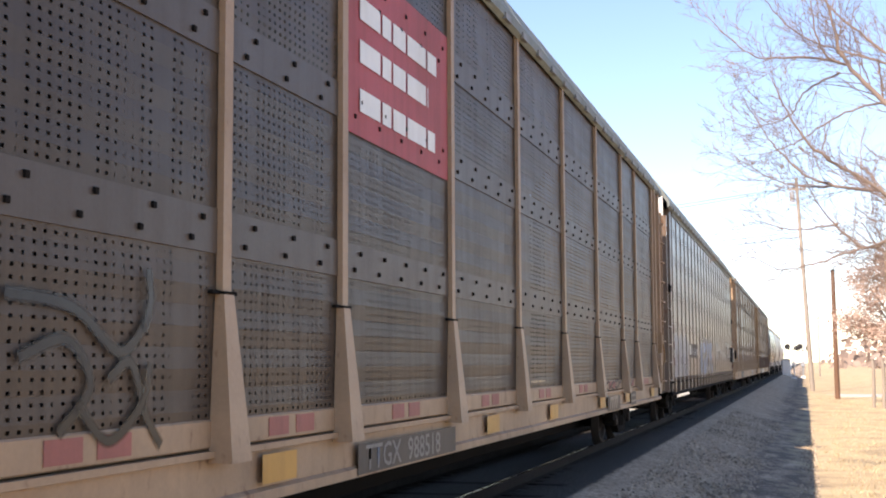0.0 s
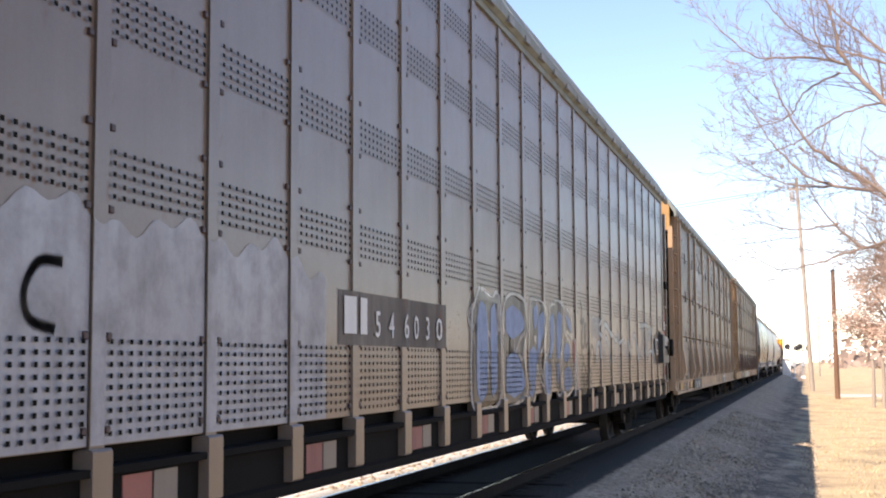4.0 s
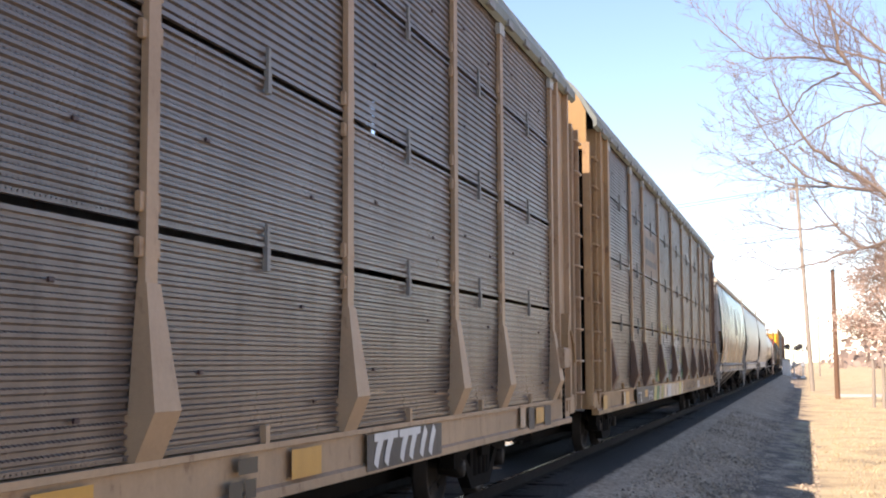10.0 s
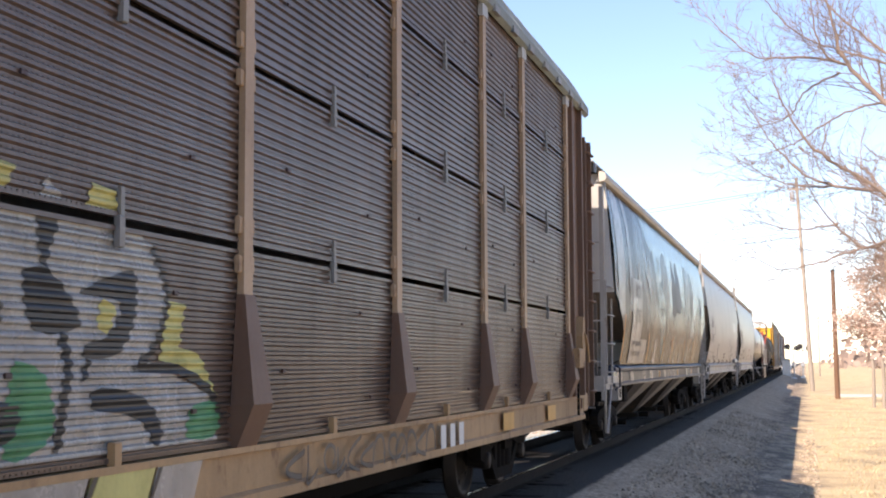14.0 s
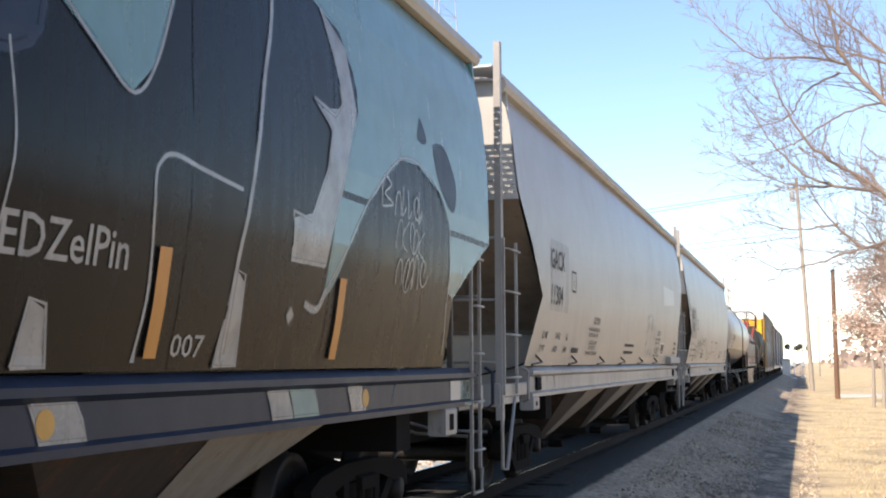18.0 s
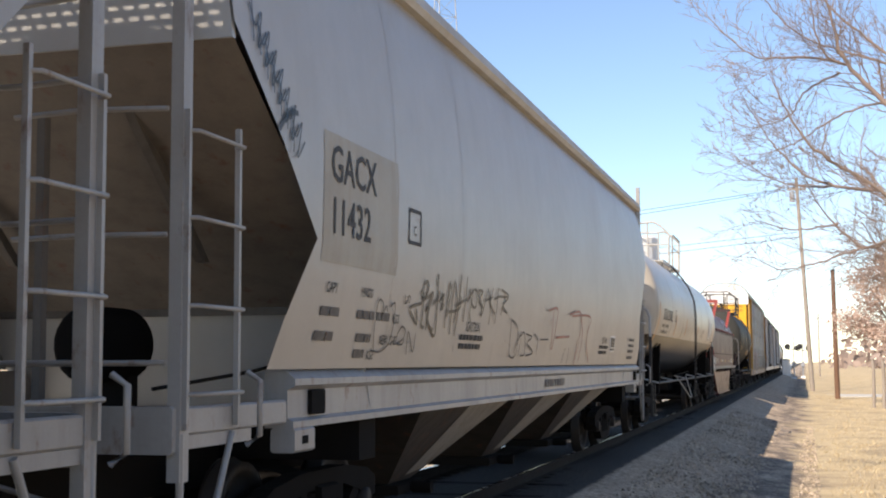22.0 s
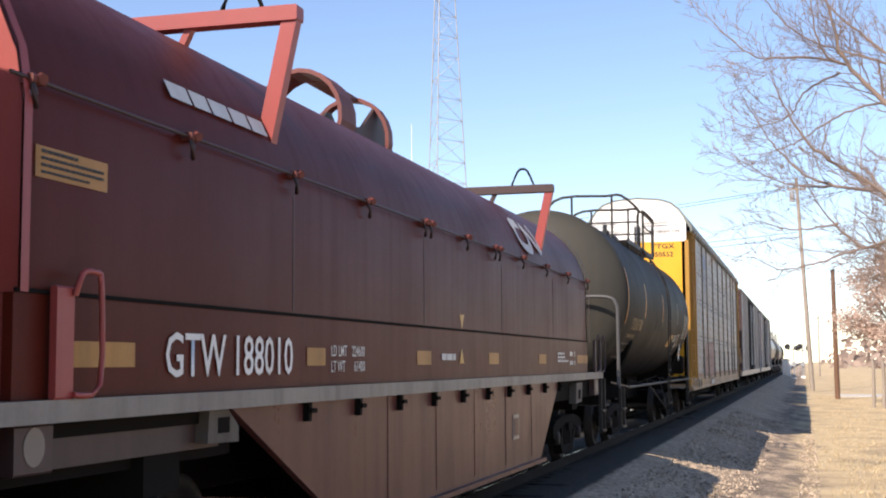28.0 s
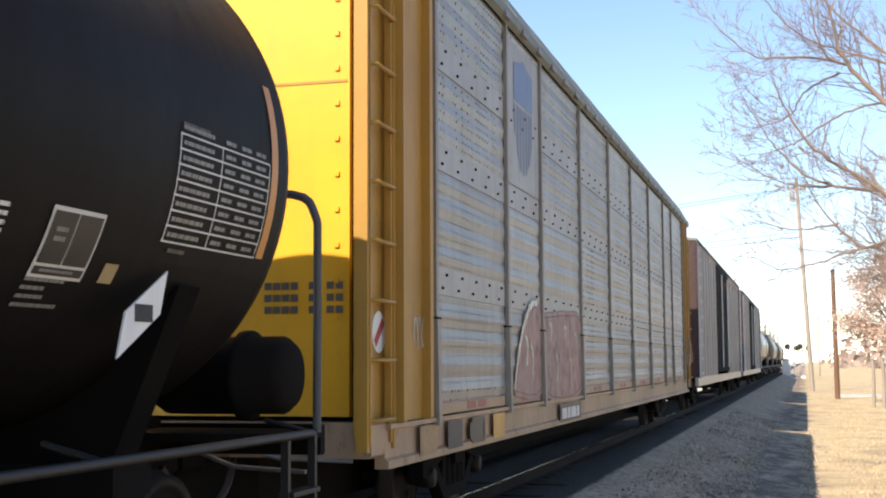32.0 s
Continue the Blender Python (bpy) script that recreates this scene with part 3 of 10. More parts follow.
def build_ground():
    xs = [-1500, -500, -200, -80, -40, -20, -12, -9.5] + [XC + k * 0.25 for k in range(-14, 15)] + [0, 0.6, 1.2, 2, 3, 4.5, 6, 9, 13, 20, 40, 80, 200, 500, 1500]
    xs = sorted(set(xs))
    ys = [-400, -100, -30, 0] + [8 + 1.5 * k for k in range(36)] + [66, 75, 85, 95, 110, 130, 160, 200, 260, 400, 700, 1200, 2500]
    vs = []
    for y in ys:
        for x in xs:
            z = ground_height(x)
            if abs(x - XC) > 2.0 and 5 < y < 140:
                z += 0.035 * noise.noise((x * 0.9, y * 0.5, 0.3)) + 0.02 * noise.noise((x * 2.7, y * 1.9, 1.7))
            if x > 3 and y > 90:
                z += min(1.0, (y - 90) / 60) * min(1.0, (x - 3) / 6) * 1.1
            vs.append((x, y, z))
    n = len(xs)
    fs = [(j * n + i, j * n + i + 1, (j + 1) * n + i + 1, (j + 1) * n + i) for j in range(len(ys) - 1) for i in range(n - 1)]
    m = Mesh()
    m.add(vs, fs, True)
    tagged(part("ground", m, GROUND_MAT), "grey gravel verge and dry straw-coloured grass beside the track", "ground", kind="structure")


def rail_profile(cx):
    half = [(0.070, -0.165), (0.070, -0.152), (0.012, -0.135), (0.010, -0.045), (0.034, -0.034), (0.036, -0.008), (0.028, 0.0)]
    return [(cx + x, z) for x, z in half] + [(cx - x, z) for x, z in reversed(half)]


BEND_AT, BEND_R = 185.0, 330.0


def on_track(d):
    """Place and heading at distance d along the line, which bends away to the left far off."""
    if d <= BEND_AT:
        return XC, d, 0.0
    a = (d - BEND_AT) / BEND_R
    return XC - BEND_R * (1 - math.cos(a)), BEND_AT + BEND_R * math.sin(a), a


def build_track():
    track = thing("railway_track", "steel rails on dark wooden ties in dirty ballast", "railway track", kind="structure")
    stations = [-60, 185] + [185 + 12 * k for k in range(1, 16)]
    for side in (-1, 1):
        prof = rail_profile(0)
        m, head = Mesh(), Mesh()
        rings = []
        for d in stations:
            x, y, a = on_track(d)
            rings.append([(x + (px + side * GAUGE / 2) * math.cos(a), y + (px + side * GAUGE / 2) * math.sin(a), z) for px, z in prof])
        n = len(prof)
        vs = [v for r in rings for v in r]
        m.add(vs, [(i * n + k, i * n + (k + 1) % n, (i + 1) * n + (k + 1) % n, (i + 1) * n + k) for i in range(len(rings) - 1) for k in range(n)])
        rail = part("rail", m, RAIL_STEEL, track)
        strip = []
        for d in stations:
            x, y, a = on_track(d)
            strip += [(x + (q + side * GAUGE / 2) * math.cos(a), y + (q + side * GAUGE / 2) * math.sin(a), 0.003) for q in (-0.025, 0.025)]
        head.add(strip, [(2 * i, 2 * i + 1, 2 * i + 3, 2 * i + 2) for i in range(len(stations) - 1)])
        part("rail_head", head, RAIL_HEAD, rail, "bright worn running surface")
    tie = Mesh().box(-1.3, 1.3, -0.115, 0.115, -0.30, -0.165, 0.012).data("tie", TIE)
    plate = Mesh()
    for s in (-1, 1):
        plate.box(s * 0.75 - 0.17, s * 0.75 + 0.17, -0.1, 0.1, -0.164, -0.150)
    plate = plate.data("tie_plate", RAIL_STEEL)
    rnd = random.Random(3)
    for k in range(150):
        d = 6 + 0.52 * k
        t = part("tie", tie, None, track, at=pose(XC + rnd.uniform(-0.03, 0.03), d, rnd.uniform(-0.012, 0.008), 0, 0, rnd.uniform(-1.2, 1.2)))
        if 10 < d < 45:
            part("tie_plate", plate, None, t)
    m = Mesh()
    for k in range(260):
        x, y, a = on_track(84 + 0.52 * k)
        c, s = math.cos(a), math.sin(a)
        vs = [(x + u * c - v * s, y + u * s + v * c, z) for u in (-1.3, 1.3) for v in (-0.115, 0.115) for z in (-0.3, -0.165)]
        m.add(vs, [(0, 1, 3, 2), (4, 6, 7, 5), (0, 4, 5, 1), (2, 3, 7, 6), (1, 5, 7, 3)])
    tagged(part("far_ties", m, TIE, track), kind="stuff")


def stones_on(name, label, count, x0, x1, y0, y1, seed, big=0.045):
    rnd = random.Random(seed)
    m = Mesh()
    base = [Vector((0.9, 0.1, -0.2)), Vector((-0.2, 0.95, -0.3)), Vector((-0.9, -0.2, -0.1)), Vector((0.1, -0.9, -0.25)), Vector((0.25, 0.15, 0.75)), Vector((-0.2, -0.15, 0.65))]
    tris = [(0, 1, 4), (1, 2, 5), (1, 5, 4), (2, 3, 5), (3, 0, 4), (3, 4, 5)]
    for _ in range(count):
        x = rnd.uniform(x0, x1)
        y = y0 + (y1 - y0) * rnd.random() ** 1.4
        r = big * rnd.uniform(0.35, 1.0)
        rot = Euler((rnd.uniform(-0.5, 0.5), rnd.uniform(-0.5, 0.5), rnd.uniform(0, 6.3))).to_matrix()
        z = ground_height(x) + r * 0.05
        m.add([rot @ (b * r * rnd.uniform(0.7, 1.25)) + Vector((x, y, z)) for b in base], tris)
    tagged(part(name, m, STONE), label, "gravel", kind="stuff")


def straw_on(count, seed):
    rnd = random.Random(seed)
    m = Mesh()
    for _ in range(count):
        y = 14 + 75 * rnd.random() ** 1.5
        x = rnd.uniform(-0.6, 1.2 + y * 0.09)
        if x < 0.6 and noise.noise((x * 0.8, y * 0.35, 4.0)) < (0.6 - x) * 0.5:
            continue
        z = GROUND - 0.02
        a, w, h = rnd.uniform(0, 6.3), rnd.uniform(0.006, 0.016), rnd.uniform(0.03, 0.11)
        lx, ly = rnd.uniform(-0.09, 0.09), rnd.uniform(-0.09, 0.09)
        dx, dy = math.cos(a) * w, math.sin(a) * w
        m.add([(x - dx, y - dy, z), (x + dx, y + dy, z), (x + lx, y + ly, z + h)], [(0, 1, 2)])
    tagged(part("dry_grass", m, STRAW), "short dry straw-coloured grass on the verge", "grass", kind="stuff")


# ---------------------------------------------------------------- parts that all rail cars share
CARS = []     # root, middle of the car along the train, wheelsets with their places


def wheelset_data():
    m = Mesh()
    for s in (-1, 1):
        cx = s * 0.75
        prof = [(-0.07, 0.0), (-0.07, 0.12), (-0.03, 0.16), (-0.02, 0.33), (-0.075, 0.355), (-0.075, 0.45), (-0.045, 0.452), (-0.035, 0.425), (0.06, 0.418), (0.065, 0.35), (0.025, 0.33), (0.02, 0.17), (0.075, 0.13), (0.09, 0.09), (0.09, 0.0)]
        m.lathe_x([(cx + s * x, r) for x, r in prof], 0, 0, 28)
        for k in range(5):
            a = k * math.tau / 5
            m.box(cx + s * 0.03 - 0.004, cx + s * 0.03 + 0.004, 0.25 * math.cos(a) - 0.03, 0.25 * math.cos(a) + 0.03, 0.25 * math.sin(a) - 0.03, 0.25 * math.sin(a) + 0.03)
    m.lathe_x([(-0.7, 0.08), (0.7, 0.08)], 0, 0, 12)
    for s in (-1, 1):
        m.lathe_x([(s * 0.84, 0.07), (s * 1.04, 0.10), (s * 1.10, 0.09), (s * 1.10, 0.0)], 0, 0, 12)
    return m.data("wheelset", WHEEL)


def side_frame_data():
    made = []
    for s in (-1, 1):
        m = Mesh()
        x0, x1 = s * 0.93, s * 1.07
        top = [(-1.15, 0.58), (-0.95, 0.66), (-0.45, 0.72), (0.45, 0.72), (0.95, 0.66), (1.15, 0.58), (1.15, 0.44), (0.98, 0.40), (0.78, 0.50), (0.42, 0.58), (-0.42, 0.58), (-0.78, 0.50), (-0.98, 0.40), (-1.15, 0.44)]
        m.along_x(top, min(x0, x1), max(x0, x1))
        low = [(-0.80, 0.52), (-0.40, 0.17), (0.40, 0.17), (0.80, 0.52), (0.66, 0.54), (0.33, 0.29), (-0.33, 0.29), (-0.66, 0.54)]
        m.along_x(low, min(x0, x1) + 0.01, max(x0, x1) - 0.01)
        for y in (-0.37, 0.37):
            m.box(min(x0, x1) + 0.015, max(x0, x1) - 0.015, y - 0.06, y + 0.06, 0.25, 0.62)
        for y in (-0.2, 0.0, 0.2):
            m.tube([(s * 1.0, y, 0.29), (s * 1.0, y, 0.56)], 0.075, 8)
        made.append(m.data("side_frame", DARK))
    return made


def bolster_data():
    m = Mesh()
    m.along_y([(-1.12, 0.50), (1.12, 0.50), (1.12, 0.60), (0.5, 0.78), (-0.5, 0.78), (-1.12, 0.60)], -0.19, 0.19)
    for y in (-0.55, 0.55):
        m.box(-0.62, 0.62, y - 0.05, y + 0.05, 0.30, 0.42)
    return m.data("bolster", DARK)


WHEELSET, SIDE_FRAME, BOLSTER = wheelset_data(), side_frame_data(), bolster_data()


def running_gear(root, middle, trucks, base=0.88):
    """Two trucks, each a side frame, a bolster and two wheelsets that roll."""
    wheels = []
    for c in trucks:
        for frame_data in SIDE_FRAME:
            part("side_frame", frame_data, None, root, at=pose(0, c, 0))
        part("bolster", BOLSTER, None, root, at=pose(0, c, 0))
        for d in (-base, base):
            wheels.append((part("wheelset", WHEELSET, None, root, at=pose(0, c + d, 0.418)), c + d))
    CARS.append((root, middle, wheels))


def coupler(root, y, s):
    m = Mesh()
    m.box(-0.11, 0.11, min(y, y + s * 0.7), max(y, y + s * 0.7), 0.74, 0.94, 0.03)
    m.box(-0.17, 0.15, min(y + s * 0.62, y + s * 0.98), max(y + s * 0.62, y + s * 0.98), 0.68, 1.0, 0.06)
    part("coupler", m, DARK, root, "rusty dark knuckle coupler")
    h = Mesh()
    h.tube(smooth_path_3([(0.3, y, 0.8), (0.34, y + s * 0.25, 0.55), (0.22, y + s * 0.5, 0.35), (0.1, y + s * 0.72, 0.5)]), 0.028, 6)
    part("brake_hose", h, BLACK, root)
    b = Mesh()
    b.tube([(1.3, y + s * 0.12, 0.78), (0.75, y + s * 0.2, 0.80), (0.25, y + s * 0.3, 0.95)], 0.016, 5)
    part("uncoupling_lever", b, LADDER_GREY, root)


def smooth_path_3(ctrl, steps=5):
    out = []
    n = len(ctrl)
    for i in range(n - 1):
        p = [ctrl[max(i - 1, 0)], ctrl[i], ctrl[i + 1], ctrl[min(i + 2, n - 1)]]
        for k in range(steps):
            t = k / steps
            out.append(tuple(0.5 * (2 * p[1][j] + (p[2][j] - p[0][j]) * t + (2 * p[0][j] - 5 * p[1][j] + 4 * p[2][j] - p[3][j]) * t * t + (3 * p[1][j] - p[0][j] - 3 * p[2][j] + p[3][j]) * t ** 3) for j in (0, 1, 2)))
    out.append(tuple(ctrl[-1]))
    return out


def ladder(root, mat, x, ya, yb, z0, z1, step=0.44, r=0.017, stile=0.035, depth=0.05, label=""):
    """Two stiles and rungs on a side, at x; the rungs stand proud."""
    m = Mesh()
    for y in (ya, yb):
        m.box(x - depth, x, y - stile / 2, y + stile / 2, z0, z1)
    ob = part("ladder", m, mat, root, label)
    rung = Mesh().tube([(x - 0.03, ya, 0), (x + 0.035, ya + 0.03, 0), (x + 0.035, yb - 0.03, 0), (x - 0.03, yb, 0)], r, 6).data("rung", mat)
    z = z0 + step * 0.4
    while z < z1 - 0.1:
        part("rung", rung, None, ob, at=pose(0, 0, z))
        z += step
    return ob


# ---------------------------------------------------------------- autoracks
POSTS = [-11.7, -8.92, -7.05, -4.22, -1.4, 1.4, 4.22, 7.05, 8.92, 11.7]
PANEL_X, POST_X, EAVE_Z = 1.45, 1.57, 5.17


def roof_profile(w=1.50, z=EAVE_Z):
    half = [(w + 0.04, z - 0.06), (w + 0.04, z + 0.04), (w - 0.06, z + 0.20), (w - 0.17, z + 0.39), (w - 0.31, z + 0.58), (w - 0.52, z + 0.76), (w - 0.85, z + 0.87), (0.0, z + 0.93)]
    return half + [(-x, zz) for x, zz in reversed(half[:-1])]


def autorack_shell(root, tan, roof_mat, end_mat, end_top, sill_mat, far_mat, eave=EAVE_Z, rack_end=13.2, cap_z=4.75, belly=0.30):
    """What every enclosed autorack has: deck, sills, roof, far wall, ends."""
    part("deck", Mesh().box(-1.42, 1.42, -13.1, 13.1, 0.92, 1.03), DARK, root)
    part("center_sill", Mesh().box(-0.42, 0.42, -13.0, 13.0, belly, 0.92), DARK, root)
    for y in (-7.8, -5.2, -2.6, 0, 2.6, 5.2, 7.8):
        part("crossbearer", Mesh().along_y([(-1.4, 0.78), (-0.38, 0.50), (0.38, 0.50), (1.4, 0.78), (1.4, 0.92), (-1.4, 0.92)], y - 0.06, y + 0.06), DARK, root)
    prof = [(1.36, 0.70), (1.47, 0.70), (1.47, 0.76), (1.44, 0.78), (1.44, 0.99), (1.49, 1.0), (1.49, 1.035), (1.36, 1.035)]
    m = Mesh().along_y(prof, -13.0, 13.0)
    part("side_sill", m, sill_mat, root)
    part("side_sill", Mesh().along_y([(-x, z) for x, z in prof], -13.0, 13.0), sill_mat, root)
    part("side_wall", Mesh().box(-1.5, -1.43, -rack_end, rack_end, 1.04, eave), far_mat, root)
    outer = roof_profile(1.50, eave)
    inner = [(x * 0.965, z - 0.04) for x, z in reversed(outer)]
    r = Mesh()
    r.along_y(outer + inner, -rack_end - 0.04, rack_end + 0.04)
    for k in range(19):
        y = -12.9 + k * 25.8 / 18
        r.along_y([(x * 1.002, z + 0.004) for x, z in outer[1:-1]] + [(x * 0.99, z - 0.012) for x, z in reversed(outer[1:-1])], y - 0.03, y + 0.03)
    part("roof", r, roof_mat, root)
    clips = Mesh()
    for k in range(30):
        y = -12.6 + k * 25.2 / 29
        clips.box(1.52, 1.56, y - 0.12, y + 0.12, eave - 0.09, eave - 0.02)
    part("roof_rail_clip", clips, LADDER_GREY, root)
    for s in (-1, 1):
        ye = s * rack_end
        for hx in (-1, 1):
            x0, x1 = (0.002, 1.24) if hx > 0 else (-1.24, -0.002)
            d = Mesh()
            pf = [(x0, 1.10), (x1, 1.10), (x1, cap_z), (x0, cap_z)]
            d.along_y(pf, ye - 0.03, ye + 0.03)
            door = part("end_door", d, end_mat, root)
            rv = Mesh()
            for k in range(12):
                for xx in (x0 + 0.1, x1 - 0.1):
                    rv.box(xx - 0.018, xx + 0.018, ye + s * 0.03, ye + s * 0.045, 1.3 + k * 0.27 - 0.018, 1.3 + k * 0.27 + 0.018)
            tagged(part("rivet_row", rv, end_mat, door), kind="stuff")
            # dark plate added behind the door edge for the gap's shade
            j0, j1 = (1.08, 1.335) if hx > 0 else (-1.42, -1.08)
            part("door_jamb", Mesh().box(j0, j1, min(ye - s * 0.16, ye - s * 0.10), max(ye - s * 0.16, ye - s * 0.10), 1.10, cap_z), DARK, root)
        pf = [(x * 0.96, z - 0.03) for x, z in outer if z > eave - 0.1]
        pf = [(1.37, cap_z + 0.002)] + [(max(-1.37, min(1.37, x)), z) for x, z in pf[1:-1]] + [(-1.37, cap_z + 0.002)]
        part("end_cap", Mesh().along_y(pf, ye - 0.028, ye + 0.028), end_top, root)
        bar = Mesh()
        for xx in (-0.06, 0.06):
            bar.tube([(xx, ye + s * 0.06, 1.2), (xx, ye + s * 0.06, eave + 0.1)], 0.02, 6)
        part("locking_bar", bar, DARK, root)
        part("end_sill", Mesh().box(-1.45, 1.45, min(s * 13.0, s * 13.34), max(s * 13.0, s * 13.34), 0.80, 1.06, 0.02), sill_mat, root)
        coupler(root, s * 13.2, s)
    running_gear(root, root["middle"], (-9.6, 9.6))


def rack_end_side(root, mat, lad_mat, s, eave=EAVE_Z):
    """The plain corner sheet, its channels and the ladder at one end of the near side."""
    a, b = (s * 11.78, s * 12.78)
    part("corner_sheet", Mesh().box(PANEL_X - 0.03, PANEL_X, min(a, b), max(a, b), 1.04, eave - 0.06), mat, root)
    for y in (11.98, 12.72):
        part("corner_channel", Mesh().box(PANEL_X, PANEL_X + 0.07, s * y - 0.045, s * y + 0.045, 1.04, eave - 0.06, 0.01), mat, root)
    # the front ladder has a back sheet; the rear one hangs clear of the end
    la, lb = (12.86, 13.40) if s < 0 else (13.42, 13.92)
    a, b = sorted((s * la, s * lb))
    c, d = sorted((s * 12.80, s * (13.42 if s < 0 else 13.30)))
    # rear back sheet is brown, for the dark gap behind the ladder
    part("ladder_back", Mesh().box(1.26 if s > 0 else 1.34, 1.30 if s > 0 else 1.38, c, d, 0.95, eave - 0.35), RUST_SHADE_BROWN if s > 0 else mat, root)
    part("ladder_jamb", Mesh().box(1.30, 1.46, s * 12.81 - 0.03, s * 12.81 + 0.03, 0.85, eave - 0.05), mat, root)
    part("ladder_jamb", Mesh().box(1.36, 1.45, s * lb - 0.03, s * lb + 0.03, 0.85, eave - 0.35), mat, root)
    if s > 0:
        part("ladder_jamb", Mesh().box(1.36, 1.45, s * la - 0.03, s * la + 0.03, 0.85, eave - 0.35), mat, root)
        for z in (1.0, eave - 0.6):
            part("ladder_bracket", Mesh().box(1.30, 1.36, 12.9, lb, z - 0.05, z + 0.05), mat, root)
    ladder(root, lad_mat, 1.46, a + 0.03, b - 0.03, 0.9, eave - 0.4)


def brake_gear(root, y, mat, wheel_mat):
    """A hand brake box, its chain and lever on the corner sheet."""
    part("brake_box", Mesh().box(1.45, 1.62, y - 0.30, y + 0.05, 1.42, 1.68, 0.02), mat, root)
    m = Mesh().along_x([(y + 0.1, 1.55), (y + 0.24, 1.5), (y + 0.32, 1.72), (y + 0.28, 2.05), (y + 0.16, 2.12), (y + 0.08, 1.85)], 1.47, 1.60)
    part("brake_housing", m, wheel_mat, root)
    m = Mesh().tube([(1.6, y + 0.22, 1.9), (1.62, y + 0.36, 1.72), (1.62, y + 0.46, 1.5)], 0.022, 6)
    part("brake_lever", m, wheel_mat, root)
    m = Mesh()
    for k in range(9):
        m.box(1.50, 1.53, y + 0.16 - 0.015 * (k % 2), y + 0.19 + 0.015 * (k % 2), 1.45 - k * 0.075 - 0.07, 1.45 - k * 0.075)
    part("brake_chain", m, DARK, root)


def post_data(name, mat, style, width=0.15, eave=EAVE_Z):
    """Upright of the rack: narrow above, flared below, with a foot that leans in to the sill."""
    m = Mesh()
    w = width / 2
    zt = eave - 0.05
    up = PANEL_X + 0.04
    m.add([(PANEL_X, -w, 1.86), (PANEL_X, w, 1.86), (up, w, 1.86), (up, -w, 1.86), (PANEL_X, -w, zt), (PANEL_X, w, zt), (up, w, zt), (up, -w, zt)],
          [(3, 2, 6, 7), (0, 3, 7, 4), (2, 1, 5, 6), (4, 7, 6, 5)])
    m.slot = 1 if isinstance(mat, tuple) else 0
    f = width * (1.2 if style == 'flare' else 0.62 if style == 'slim' else 1.12)
    zb = 1.27 if style == 'foot' else 0.97
    foot = PANEL_X + 0.065 if style == 'slim' else POST_X + 0.02
    m.add([(PANEL_X, -f, zb), (PANEL_X, f, zb), (foot, f, zb), (foot, -f, zb), (PANEL_X, -w - 0.01, 1.88), (PANEL_X, w + 0.01, 1.88), (up + 0.012, w + 0.01, 1.88), (up + 0.012, -w - 0.01, 1.88)],
          [(3, 2, 6, 7), (0, 3, 7, 4), (2, 1, 5, 6), (4, 7, 6, 5), (0, 1, 2, 3)])
    if style == 'foot':
        m.add([(1.40, -f, 1.0), (1.40, f, 1.0), (1.475, f, 1.0), (1.475, -f, 1.0), (PANEL_X - 0.02, -f, zb), (PANEL_X - 0.02, f, zb), (POST_X + 0.02, f, zb), (POST_X + 0.02, -f, zb)],
              [(3, 2, 6, 7), (0, 3, 7, 4), (2, 1, 5, 6)])
        m.slot = 0
        for z in (2.05, 2.27, 3.11, 3.33, 4.15, 4.37):
            for s in (-1, 1):
                m.box(PANEL_X, PANEL_X + 0.03, s * (w + 0.022) - 0.02, s * (w + 0.022) + 0.02, z - 0.05, z + 0.05, 0.008)
    mats = mat if isinstance(mat, tuple) else (mat,)
    if style != 'foot':
        m.slot = len(mats)
        m.box(PANEL_X, up + 0.016, -w - 0.012, w + 0.012, 1.868, 1.884)
        m.box(PANEL_X, PANEL_X + 0.03, -w - 0.10, w + 0.10, 1.868, 1.888)
    else:
        # pale plate that ties the post to the roof
        m.slot = len(mats)
        m.box(PANEL_X, up + 0.012, -w - 0.05, w + 0.05, zt - 0.16, zt)
    return m.data(name, *mats, DARK if style != 'foot' else TIE_PLATE)


def ribbed_panel(width, z0, z1, pitch=0.057, depth=0.016):
    m = Mesh()
    prof = []
    z = z0
    while z < z1 - 0.01:
        prof += [(PANEL_X - depth, z), (PANEL_X - depth, z + pitch * 0.38), (PANEL_X, z + pitch * 0.55), (PANEL_X, z + pitch * 0.85)]
        z += pitch
    prof = [(x, min(zz, z1)) for x, zz in prof] + [(PANEL_X - depth, z1)]
    m.along_y(prof, -width / 2, width / 2, caps=False, closed=False)
    m.box(PANEL_X - 0.02, PANEL_X + 0.008, -width / 2, width / 2, z0 - 0.015, z0 + 0.01)
    m.box(PANEL_X - 0.02, PANEL_X + 0.008, -width / 2, width / 2, z1 - 0.01, z1 + 0.012)
    return m


def bays():
    for i in range(9):
        yield (POSTS[i] + POSTS[i + 1]) / 2, POSTS[i + 1] - POSTS[i] - 0.10


